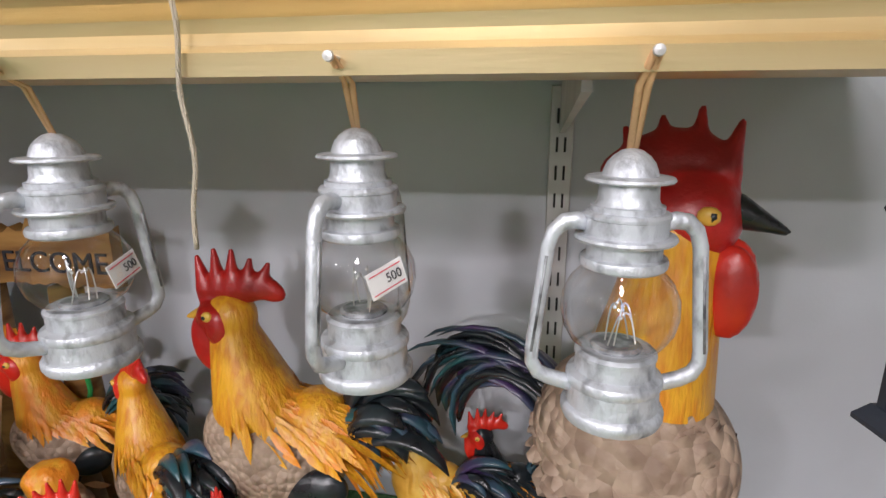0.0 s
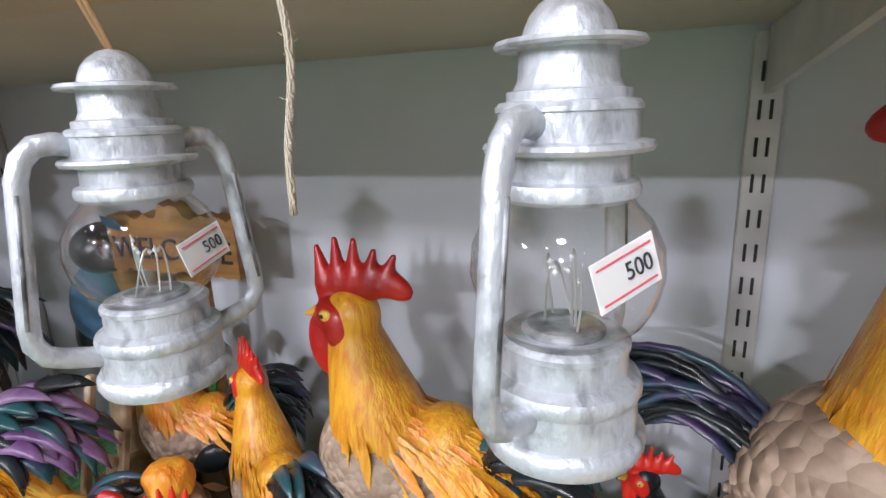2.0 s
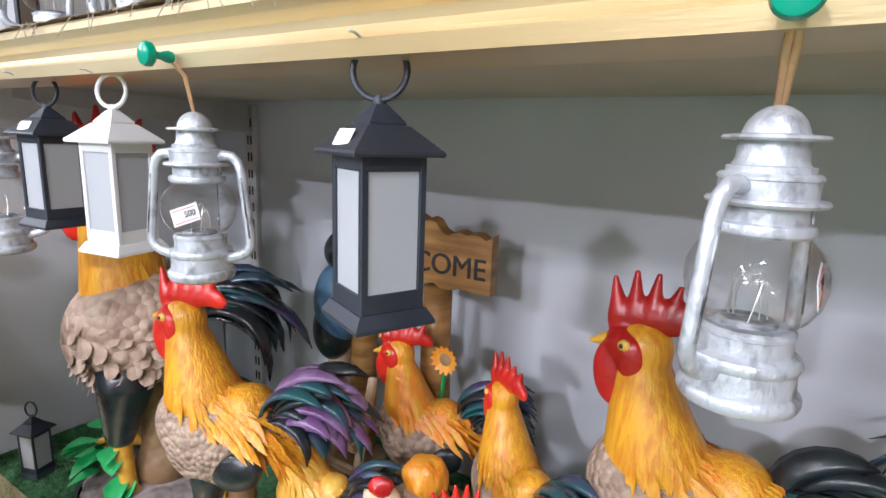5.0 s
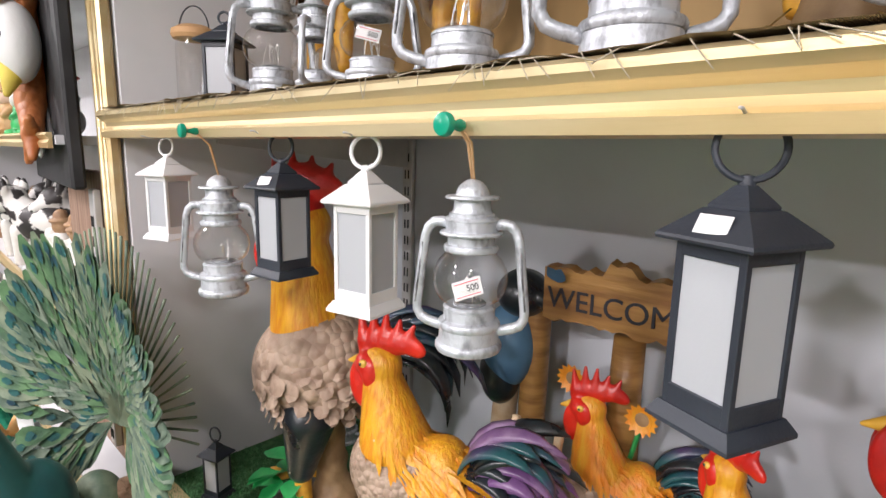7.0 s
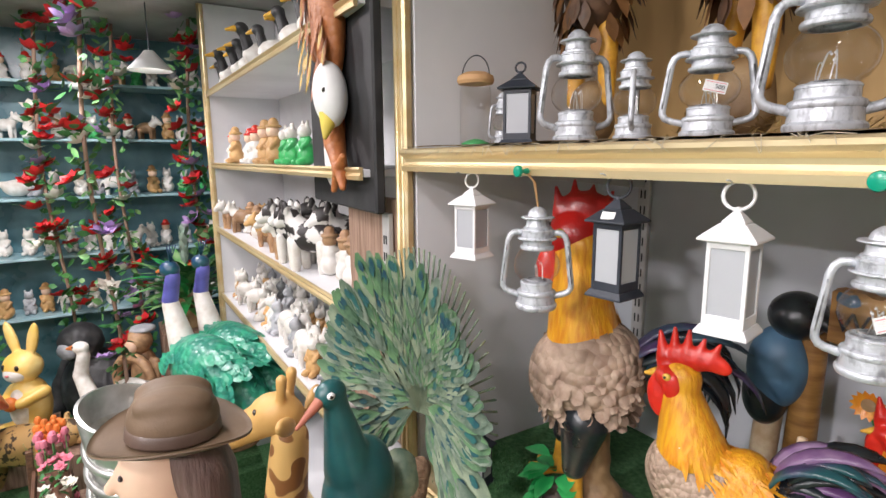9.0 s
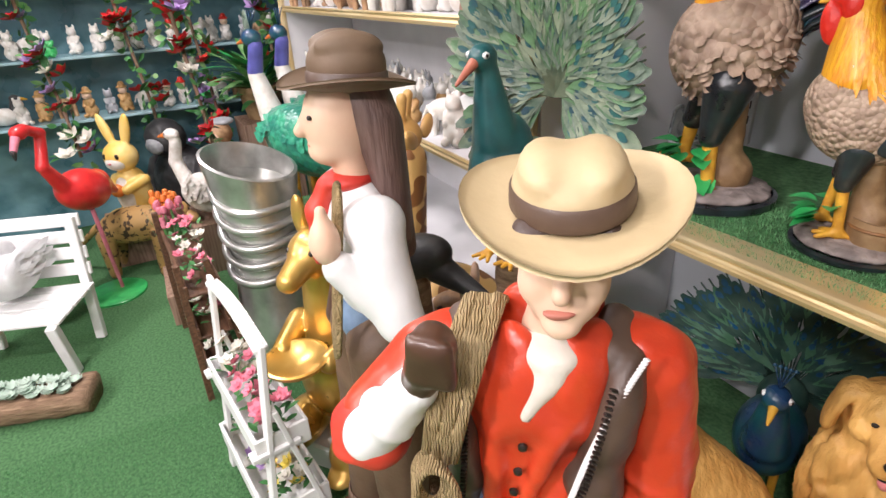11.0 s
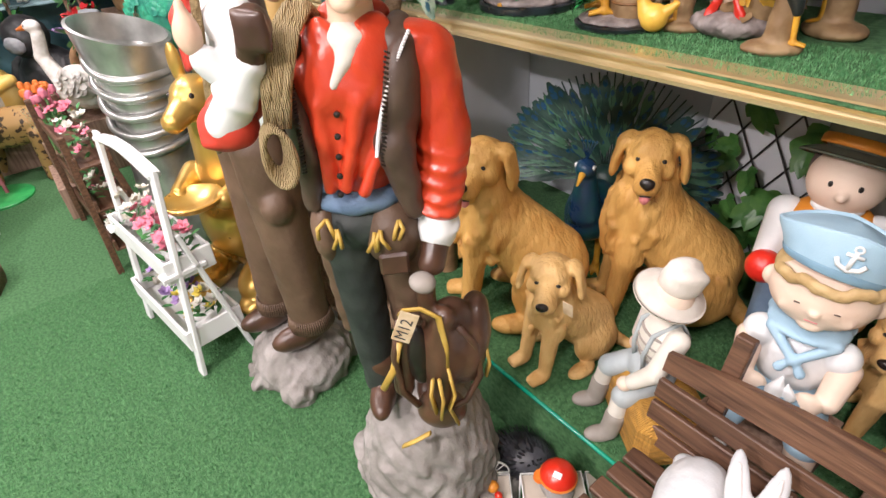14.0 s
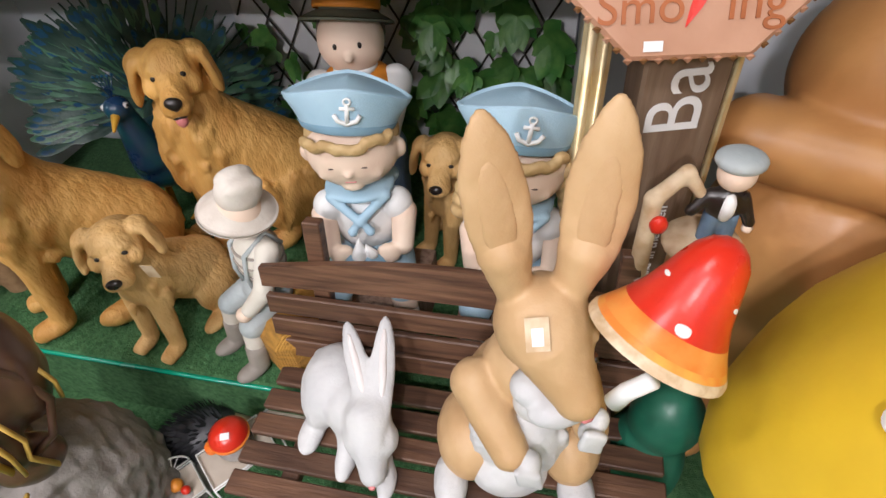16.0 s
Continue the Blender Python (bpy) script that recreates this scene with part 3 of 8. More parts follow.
for x, y, z, rz, col, lab, s, wide, ring in [
        (-.272, .336, 1.870, -22, "black_plastic", "dark grey square candle lantern hanging by its ring", 1.11, .76, 1.05),
        (-.676, .322, 1.872, 12, "white_plastic", "white square candle lantern hanging by its ring", 1.06, .76, .95),
        (-.885, .330, 1.878, 6, "black_plastic", "dark grey square candle lantern hanging by its ring", 1.04, .80, 1.0),
        (-1.296, .315, 1.884, 18, "white_plastic", "white square candle lantern hanging by its ring", 1.0, .86, .9),
        (.575, .345, 1.875, 12, "black_plastic", "dark grey square candle lantern hanging by its ring", 1.05, .8, 1.1)]:
    candle_lantern("candle_lantern", pose(x, y, z, 0, 0, rz), col, lab, s, col == "black_plastic", wide, ring, -rz + 25)
    b = B()
    zt = z + s * (.162 + .038 * ring)
    b.tube([(x, .283 + front(x), zt + .003), (x, .289 + front(x), zt + .003), (x, .296 + front(x), zt), (x, y, zt + .001)], .0013, "upright_metal", 6)
    b.thing("hook", "thin steel hook through the shelf edge", "hook")

# ---- painted resin ----
mat("hackle", (0.80, 0.40, 0.02), 0.42, second=(0.68, 0.25, 0.012), scale=30, stretch=(3, 3, .5), bump=0.7, bscale=60, kind="noise", coat=.25)
mat("hackle_orange", (0.82, 0.27, 0.02), 0.42, second=(0.78, 0.38, 0.03), scale=22, stretch=(3, 3, .5), bump=0.7, bscale=60, coat=.25)
mat("hen_yellow", (0.82, 0.52, 0.08), 0.42, second=(0.75, 0.38, 0.05), scale=16, bump=0.5, bscale=70, coat=.25)
mat("comb_red", (0.50, 0.012, 0.010), 0.35, second=(0.36, 0.008, 0.008), scale=20, bump=0.35, bscale=110, coat=.35)
mat("comb_bright", (0.72, 0.03, 0.015), 0.33, second=(0.55, 0.015, 0.01), scale=20, bump=0.35, bscale=110, coat=.35)
mat("scale_grey", (0.46, 0.34, 0.25), 0.6, second=(0.32, 0.22, 0.16), scale=26, bump=1.0, bscale=42, kind="scales", dist=.012)
mat("scale_fine", (0.46, 0.34, 0.25), 0.6, second=(0.30, 0.21, 0.15), scale=30, bump=1.0, bscale=70, kind="scales", dist=.008)
mat("beak_horn", (0.75, 0.42, 0.05), 0.4, bump=0)
mat("leg_yellow", (0.75, 0.40, 0.04), 0.45, second=(0.6, 0.28, 0.03), scale=40, bump=0.4, bscale=120)
mat("black_gloss", (0.012, 0.013, 0.016), 0.3, second=(0.02, 0.03, 0.035), scale=18, bump=0.4, bscale=60, coat=.4)
mat("tail_teal", (0.02, 0.09, 0.10), 0.32, second=(0.06, 0.03, 0.10), scale=9, bump=0.3, bscale=80, coat=.4)
mat("tail_purple", (0.16, 0.07, 0.20), 0.35, second=(0.30, 0.20, 0.33), scale=14, bump=0.3, bscale=80, coat=.4)
mat("leaf_bright", (0.02, 0.32, 0.08), 0.38, second=(0.05, 0.45, 0.12), scale=20, bump=0.3, bscale=60, coat=.3)
mat("stone_base", (0.17, 0.14, 0.13), 0.6, second=(0.34, 0.29, 0.27), scale=24, bump=0.8, bscale=50, kind="scales")
mat("wood_base", (0.22, 0.13, 0.06), 0.6, second=(0.36, 0.24, 0.12), scale=14, bump=0.6, bscale=60)
mat("sign_wood", (0.42, 0.22, 0.06), 0.55, second=(0.24, 0.11, 0.03), scale=10, stretch=(.5, 1, 4), bump=0.6, bscale=30, coat=.2)
mat("sign_edge", (0.16, 0.07, 0.02), 0.6, second=(0.26, 0.12, 0.04), scale=20, bump=0.6)
mat("cream_paint", (0.72, 0.58, 0.40), 0.5, second=(0.55, 0.38, 0.22), scale=25, bump=0.3)
mat("blue_paint", (0.06, 0.13, 0.22), 0.45, second=(0.10, 0.22, 0.34), bump=0.3)


def comb(b, x, z, s, name, n=5, y=0.0):
    """A fleshy comb: one thick blade with short pointed teeth and a lobe behind."""
    pr = [("e", (x - .012 * s, y, z + .012 * s), (.066 * s, .014 * s, .030 * s), name, (0, 8, 0)),
          ("e", (x - .068 * s, y, z + .012 * s), (.034 * s, .012 * s, .020 * s), name, (0, -24, 0)),
          ("e", (x + .036 * s, y, z - .004 * s), (.026 * s, .014 * s, .024 * s), name)]
    for i in range(n):
        t = i / (n - 1)
        px = x + s * (0.046 - 0.098 * t)
        h = s * (0.040 + 0.024 * math.sin(math.pi * min(1, t * 1.05 + .12)))
        pr.append(("c", (px, y, z + .012 * s), (px + s * (.010 - .030 * t), y, z + .016 * s + h), .016 * s, .0045 * s, name))
    return pr


def sickle(b, base, n, length, names, rnd, spread=.5, up=1.0, width=.05, back=1.0):
    """Tail feathers that rise, arch over and fall."""
    for i in range(n):
        a = rnd.uniform(-spread, spread)
        e = rnd.uniform(.75, 1.45) * up
        turn = rnd.uniform(1.9, 3.0)
        L = length * rnd.uniform(.75, 1.35)
        w = width * rnd.uniform(.30, .5)
        p = Vector(base) + Vector((rnd.uniform(-.03, .03), rnd.uniform(-.03, .03), rnd.uniform(-.03, .02)))
        pts, rs = [], []
        for k in range(9):
            u = k / 8
            pts.append(p.copy())
            rs.append(max(.0015, w * (math.sin(math.pi * min(1, .12 + .88 * u)) ** .6)))
            g = e - turn * u
            p = p + Vector((-math.cos(g) * back, math.sin(a) * .4, math.sin(g))) * L / 8
        b.tube(pts, rs, rnd.choice(names), 6, flat=.3)


def rooster(seed=1, hackle="hackle", body="scale_fine", tails=("black_gloss", "tail_teal"), stand=True, long_tail=1.0, red="comb_red"):
    """A resin cockerel about 0.66 high that faces +x."""
    rnd = random.Random(seed)
    b = B()
    p = [("e", (.045, 0, .335), (.128, .10, .115), body, (0, -12, 0)),
         ("e", (.10, 0, .37), (.085, .088, .09), body),
         ("c", (.085, 0, .43), (.12, 0, .575), .080, .040, hackle),
         ("e", (.02, 0, .40), (.085, .07, .045), hackle, (0, -25, 0)),
         ("e", (.12, 0, .595), (.047, .04, .045), hackle),
         ("e", (.14, 0, .600), (.036, .043, .030), red),
         ("c", (.158, 0, .602), (.200, 0, .590), .018, .004, "beak_horn"),
         ("e", (.160, .014, .548), (.029, .016, .054), red, (0, 8, 0)), ("e", (.160, -.014, .548), (.029, .016, .054), red, (0, 8, 0)), ("e", (.128, .030, .583), (.022, .016, .034), red), ("e", (.128, -.030, .583), (.022, .016, .034), red),
         ("e", (.14, .042, .607), (.010, .006, .010), "hen_yellow"), ("e", (.14, -.042, .607), (.010, .006, .010), "hen_yellow"),
         ("e", (.143, .047, .607), (.005, .004, .005), "black_gloss"), ("e", (.143, -.047, .607), (.005, .004, .005), "black_gloss"),
         ("c", (-.03, 0, .40), (-.12, 0, .33), .062, .03, hackle),
         ("e", (-.045, -.075, .305), (.06, .024, .042), "black_gloss", (0, 20, 0)), ("e", (-.045, .075, .305), (.06, .024, .042), "black_gloss", (0, 20, 0)),
         ("c", (.04, .045, .27), (.05, .05, .18), .045, .022, "black_gloss"), ("c", (.04, -.045, .27), (.07, -.05, .18), .045, .022, "black_gloss"),
         ("c", (.05, .05, .18), (.035, .05, .05), .014, .012, "leg_yellow"), ("c", (.07, -.05, .18), (.085, -.05, .05), .014, .012, "leg_yellow")]
    for sy in (-.05, .05):
        for dx, dy in ((.05, 0), (.04, .03), (.04, -.03), (-.03, 0)):
            x0 = .085 if sy < 0 else .035
            p.append(("c", (x0, sy, .055), (x0 + dx, sy + dy, .045), .010, .006, "leg_yellow"))
    p += comb(b, .115, .635, 1.0, red)
    b.sculpt(p, .0062, .010)
    for i in range(170):
        a = rnd.uniform(0, 6.283)
        t = rnd.uniform(0, 1)
        c = Vector((.075 + .04 * t, 0, .43 + .13 * t))
        r = .078 - .042 * t
        o = Vector((math.cos(a), math.sin(a), .1))
        b.leaf(c + o * r * 1.0, Vector((-.18 + .3 * math.cos(a), .3 * math.sin(a), -1)), o, rnd.uniform(.06, .09), .018, hackle, bend=-.04, fold=.25)
    for i in range(90):
        a, t = rnd.uniform(-1.5, 1.5), rnd.random()
        o = Vector((-.1, math.sin(a), math.cos(a)))
        b.leaf(Vector((.06 - .13 * t, 0, .405 - .025 * t)) + Vector((0, .076 * o.y, .064 * o.z)), Vector((-1, .35 * math.sin(a), -.35 - .5 * abs(math.sin(a)))), o, rnd.uniform(.06, .10), .019, rnd.choice((hackle, hackle, "hackle_orange")), bend=-.05, fold=.25)
    for i in range(70):
        b.leaf((-.06 + rnd.uniform(-.03, .03), rnd.uniform(-.06, .06), .41 + rnd.uniform(-.03, .02)), (-1, rnd.uniform(-.5, .5), rnd.uniform(-1.1, -.1)), (0, 0, 1), rnd.uniform(.11, .17), .017, rnd.choice((hackle, hackle, "hackle_orange")), bend=-.12)
    sickle(b, (-.09, 0, .38), 44, .22 * long_tail, tails, rnd, .6, 1.15)
    if stand:
        b.lathe([(0, 0), (.135, 0), (.145, .006), (.146, .016), (.135, .02)], "black_gloss", 40)
        b.sculpt([("e", (0, 0, .022), (.135, .125, .022), "stone_base"), ("e", (-.02, .01, .06), (.05, .05, .08), "wood_base"), ("c", (0, 0, .05), (.0, 0, .25), .04, .03, "wood_base")], .008, .01, .003, 60)
        for i in range(16):
            a = rnd.uniform(-1.8, 1.8)
            b.leaf((.06 + .04 * math.cos(a), .05 * math.sin(a), rnd.uniform(.06, .12)), (math.cos(a), math.sin(a), rnd.uniform(-.5, .3)), (.2, 0, 1), rnd.uniform(.05, .075), .045, "leaf_bright", bend=-.15, fold=.3)
    return b


def tall_rooster(seed=3):
    """A tall cockerel about 0.83 high with a scaly body; it faces +x."""
    rnd = random.Random(seed)
    b = B()
    p = [("e", (.0, 0, .40), (.130, .122, .135), "scale_grey", (0, -15, 0)), ("e", (.05, 0, .38), (.10, .105, .12), "scale_grey"),
         ("c", (.02, 0, .48), (.045, 0, .70), .088, .052, "hackle"),
         ("e", (.05, 0, .725), (.062, .055, .062), "comb_red"), ("e", (.03, 0, .70), (.055, .056, .055), "hackle"),
         ("c", (.10, 0, .735), (.155, 0, .715), .022, .005, "black_gloss"),
         ("e", (.105, .02, .64), (.032, .016, .06), "comb_bright"), ("e", (.105, -.02, .64), (.032, .016, .06), "comb_bright"),
         ("e", (.075, .052, .735), (.014, .008, .012), "hen_yellow"), ("e", (.075, -.052, .735), (.014, .008, .012), "hen_yellow"),
         ("e", (.079, .058, .735), (.006, .004, .006), "black_gloss"), ("e", (.079, -.058, .735), (.006, .004, .006), "black_gloss"),
         ("c", (0, .07, .30), (.02, .07, .18), .058, .03, "black_gloss"), ("c", (.02, -.07, .30), (.07, -.07, .19), .058, .03, "black_gloss"),
         ("c", (.02, .07, .18), (.01, .07, .04), .019, .016, "leg_yellow"), ("c", (.07, -.07, .19), (.085, -.07, .09), .019, .016, "leg_yellow")]
    for x0, sy, z0 in ((.01, .07, .04), (.085, -.07, .085)):
        for dx, dy in ((.075, 0), (.06, .045), (.06, -.045), (-.04, 0)):
            p.append(("c", (x0, sy, z0), (x0 + dx, sy + dy, z0 - .012), .014, .008, "leg_yellow"))
    p += comb(b, .04, .772, 1.0, "comb_red", 4) + [("e", (.03, 0, .785), (.065, .024, .045), "comb_red")]
    b.sculpt(p, .0072, .011)
    for i in range(60):
        a, t = rnd.uniform(0, 6.283), rnd.uniform(0, 1)
        c = Vector((.05 * t, 0, .47 + .2 * t))
        o = Vector((math.cos(a), math.sin(a), .1))
        b.leaf(c + o * (.086 - .034 * t), Vector((-.1 + .15 * math.cos(a), .15 * math.sin(a), -1)), o, rnd.uniform(.08, .11), .020, "hackle", bend=-.05, fold=.2)
    for i in range(150):
        a, t = rnd.uniform(0, 6.283), rnd.uniform(-.8, .7)
        r = math.sqrt(1 - t * t)
        o = Vector((r * math.cos(a), r * math.sin(a), t))
        b.leaf(Vector((.015, 0, .40)) + Vector((.130 * o.x, .120 * o.y, .132 * o.z)), Vector((-.35, 0, -1)) + .2 * o, o, rnd.uniform(.032, .046), .036, "scale_grey", bend=.25, fold=-.15, tip=.45, peak=.6)
    sickle(b, (-.10, 0, .42), 24, .26, ("black_gloss", "tail_teal"), rnd, up=.9)
    b.lathe([(0, 0), (.145, 0), (.155, .006), (.156, .022), (.145, .027)], "black_gloss", 44)
    b.sculpt([("e", (0, 0, .03), (.145, .135, .022), "stone_base"), ("e", (-.03, 0, .07), (.06, .06, .06), "wood_base"), ("c", (-.02, 0, .06), (-.02, 0, .28), .04, .03, "wood_base")], .009, .01, .003, 60)
    for i in range(20):
        a = rnd.uniform(-2.2, 2.2)
        b.leaf((.05 + .05 * math.cos(a), .06 * math.sin(a), rnd.uniform(.06, .15)), (math.cos(a), math.sin(a), rnd.uniform(-.6, .2)), (.2, 0, 1), rnd.uniform(.055, .085), .05, "leaf_bright", bend=-.15, fold=.3)
    return b


SZ = 1.209
rb = rooster(1, long_tail=.72, tails=("black_gloss", "black_gloss", "tail_teal"))
r1 = rb.thing("rooster_statue", "yellow-necked resin rooster statue with red comb, standing on turf", "statue", pose(-.035, .76, SZ, 0, 0, 183) @ Matrix.Scale(.90, 4), "rooster statues")
rooster(2, long_tail=.95, red="comb_bright", tails=("tail_purple", "black_gloss", "tail_teal")).thing("rooster_statue", "yellow rooster statue with purple-black tail on round base", "statue", pose(-.765, .53, SZ, 0, 0, 200) @ Matrix.Scale(.82, 4), "rooster statues")
tr = tall_rooster(3).thing("tall_rooster_statue", "tall resin rooster statue with scaly grey body", "statue", pose(-1.13, .55, SZ, 0, 0, 215), "tall rooster statues")
copy_thing(tr, pose(.465, .74, SZ, 0, 0, -18))["label"] = "tall resin rooster statue with yellow neck and grey body"


def small_rooster(seed, m, hackle, label, s, tails=("black_gloss", "tail_teal"), body="scale_fine", red="comb_bright"):
    b = B()
    q = rooster(seed, hackle, body, tails, False, 1.0, red)
    q.v = [(x * s, y * s, z * s) for x, y, z in q.v]
    q.at = Matrix.Identity(4)
    q.sculpt([("e", (.02 * s, 0, .02 * s), (.13 * s, .10 * s, .035 * s), "wood_base"), ("c", (.03 * s, 0, .03 * s), (.04 * s, 0, .28 * s), .06 * s, .05 * s, "wood_base")], .012 * s, .01, .004 * s, 60)
    return q.thing("small_rooster_statue", label, "statue", m, "small rooster statues")


small_rooster(11, pose(-.535, .82, SZ, 0, 0, 200), "hackle_orange", "small orange rooster statue below the wooden sign", .66)
small_rooster(12, pose(-.30, .74, SZ, 0, 0, 150), "hackle", "small yellow rooster statue with tall red comb", .64)
small_rooster(13, pose(-.60, .585, SZ, 0, 0, 190), "hen_yellow", "small pale yellow rooster statue with red face", .52, body="hen_yellow")
small_rooster(14, pose(.17, .86, SZ, 0, 0, 165), "hen_yellow", "small yellow rooster statue with dark wing", .50, body="hen_yellow")
small_rooster(15, pose(-.08, .62, SZ, 0, 0, 150), "hackle_orange", "small orange rooster statue with red comb", .42)
small_rooster(17, pose(-.36, .52, SZ, 0, 0, 35), "scale_fine", "small brown hen statue with teal tail feathers", .50, tails=("tail_teal", "blue_paint"), body="scale_fine")
small_rooster(18, pose(.30, .90, SZ, 0, 0, 190), "black_gloss", "small glossy black hen statue with green sheen", .46, body="black_gloss")


def nest_hen(m):
    rnd = random.Random(6)
    b = B()
    b.sculpt([("e", (0, 0, .06), (.09, .08, .06), "wood_base"), ("e", (0, 0, .13), (.07, .06, .06), "scale_fine"), ("e", (-.02, -.055, .17), (.035, .02, .04), "cream_paint"),
              ("e", (.02, 0, .20), (.034, .030, .028), "hackle_orange"), ("c", (-.02, -.07, .18), (-.02, -.095, .17), .012, .003, "beak_horn"), ("e", (-.02, -.06, .205), (.02, .01, .018), "comb_red")], .006, .01, .004, 90)
    for i in range(50):
        a, t = rnd.uniform(0, 6.28), rnd.uniform(0, 1)
        b.leaf((.08 * math.cos(a) * (1 - .3 * t), .07 * math.sin(a) * (1 - .3 * t), .05 + .12 * t), (math.cos(a), math.sin(a), -.8), (0, 0, 1), .04, .025, rnd.choice(("wood_base", "scale_fine")), bend=.2)
    return b.thing("nesting_hen_statue", "brown resin nesting hen statue with a chick", "statue", m)


nest_hen(pose(-.465, .655, SZ, 0, 0, 10)).scale = (1.15, 1.15, 1.30)


def welcome_sign():
    root = empty("welcome_sign", "carved brown wooden welcome sign on a post", "sign", pose(-.615, .885, SZ, 0, 0, 3))
    rnd = random.Random(3)
    b = B()
    n, w, h = 22, .31, .118
    top = [h / 2 + rnd.uniform(-.007, .007) + (.02 if .42 < i / n < .60 else 0) for i in range(n + 1)]
    bot = [-h / 2 + rnd.uniform(-.006, .006) for i in range(n + 1)]
    vs = []
    for i in range(n + 1):
        x = -w / 2 + w * i / n
        for y, k in ((-.014, .94), (.014, 1.0)):
            vs += [(x, y, .575 + top[i] * k), (x, y, .575 + bot[i] * k)]
    fs = []
    for i in range(n):
        a, c = 4 * i, 4 * (i + 1)
        fs += [(a, a + 1, c + 1, c), (a + 2, c + 2, c + 3, a + 3), (a, c, c + 2, a + 2), (a + 1, a + 3, c + 3, c + 1)]
    fs += [(0, 2, 3, 1), (4 * n, 4 * n + 1, 4 * n + 3, 4 * n + 2)]
    b.add(vs, fs, "sign_wood", False)
    bd = b.part("board", root)
    text("WELCOME", bd, pose(0, -.0155, .565, 90, 0, 0), .060, "ink", extrude=.0015)
    b = B()
    b.tube([(.03, .0, 0), (.032, 0, .2), (.028, 0, .38), (.03, 0, .515)], [.042, .034, .032, .030], "sign_wood", 14)
    b.part("post", root)
    b = B()
    for c in ((.085, -.05, .385), (-.06, -.045, .42)):
        for i in range(14):
            a = 2 * math.pi * i / 14
            b.leaf(c, (math.cos(a), -.25, math.sin(a)), (0, -1, 0), .034, .016, "hackle_orange", bend=.1)
        b.lathe([(0, -.004), (.014, -.004), (.013, .005), (0, .007)], "wood_base", 16, Matrix.Translation(c) @ pose(0, 0, 0, 90, 0, 0))
        b.tube([c, (c[0] * .6 + .01, -.02, .3), (.03, -.03, .15)], .005, "leaf_bright", 6)
    b.part("sunflower", root, "orange sunflowers with brown centres")
    b = B()
    b.leaf((-.12, -.018, .60), (-.4, -.4, 1), (0, -1, 0), .045, .03, "blue_paint")
    b.leaf((-.12, -.018, .60), (.5, -.4, 1), (0, -1, 0), .045, .03, "blue_paint")
    b.part("butterfly", root, "small blue butterfly")


welcome_sign()
b = B()
b.sculpt([("e", (0, 0, .55), (.06, .065, .055), "black_gloss"), ("c", (.05, -.02, .55), (.12, -.05, .53), .02, .004, "black_gloss"), ("e", (-.03, 0, .42), (.065, .06, .10), "blue_paint"), ("e", (-.05, .0, .35), (.05, .05, .08), "black_gloss"),
          ("c", (.02, .02, .0), (.03, .02, .50), .035, .03, "sign_wood"), ("c", (-.06, .02, .0), (-.04, .02, .36), .03, .03, "cream_paint"), ("e", (0, 0, .02), (.1, .07, .03), "wood_base")], .008, .01)
b.thing("crow_statue", "black and blue crow statue on a wooden post", "statue", pose(-.845, .90, SZ, 0, 0, 10))

def paper_tag(m, w, h, label):
    b = B()
    b.box((0, 0, 0), (w, .0012, h), "paper", .0003)
    b.tube([(0, 0, h * .42), (w * .1, .006, h * .62)], .0008, "twine", 4)
    return b.thing("price_tag", label, "tag", m, "paper price tags")


paper_tag(pose(-.842, .448, SZ + .345, -6, 12, -8), .034, .075, "pale card price tag hanging from the rooster's neck")
paper_tag(pose(-.252, .668, SZ + .235, -25, 24, 20), .036, .030, "small white price tag on the hen statue")

# wooden ladder piece, bucket, pebble pot at the front of the shelf
b = B()
for x in (-.05, .05):
    b.box((x, 0, .17), (.016, .016, .34), "cream_paint", .003, pose(0, 0, 0, -14, 0, 0))
for z in (.06, .13, .20, .27):
    b.box((0, -.25 * (z - .17), z), (.10, .012, .02), "cream_paint", .003)
b.thing("small_ladder", "small cream wooden ladder ornament leaning back", "ornament", pose(-.70, .72, SZ + .003))
b = B()
b.lathe([(0, 0), (.042, 0), (.05, .02), (.053, .06), (.050, .082), (.044, .082), (.042, .02), (0, .018)], "wood_base", 20)
for z in (.018, .066):
    b.tube([(.0525 * math.cos(a), .0525 * math.sin(a), z) for a in [i * math.pi / 12 for i in range(24)]], .0035, "sign_edge", 6, True)
b.thing("wooden_bucket", "small brown wooden bucket ornament with dark hoops", "bucket", pose(-.73, .53, SZ))
b = B()
b.sculpt([("e", (0, 0, .04), (.035, .03, .035), "hen_yellow"), ("c", (-.02, 0, .05), (-.035, 0, .085), .022, .014, "hen_yellow"), ("e", (-.036, 0, .095), (.018, .016, .016), "hen_yellow"), ("e", (-.037, 0, .112), (.016, .005, .010), "comb_bright"), ("c", (-.05, 0, .095), (-.063, 0, .092), .006, .002, "beak_horn"), ("c", (.02, 0, .05), (.05, 0, .075), .018, .008, "hen_yellow")], .0035, .006)
b.thing("chick_statue", "small yellow hen ornament with red comb", "statue", pose(-.64, .50, SZ, 0, 0, 20))
b = B()
rnd = random.Random(8)
b.sculpt([("e", (0, 0, .03), (.10, .07, .035), "stone_base"), ("e", (.02, .02, .09), (.06, .045, .06), "wood_base"), ("c", (-.05, -.04, .03), (-.02, -.03, .10), .012, .010, "comb_bright"), ("c", (.05, -.04, .03), (.01, -.03, .10), .012, .010, "comb_bright")], .007, .008, .004, 90)
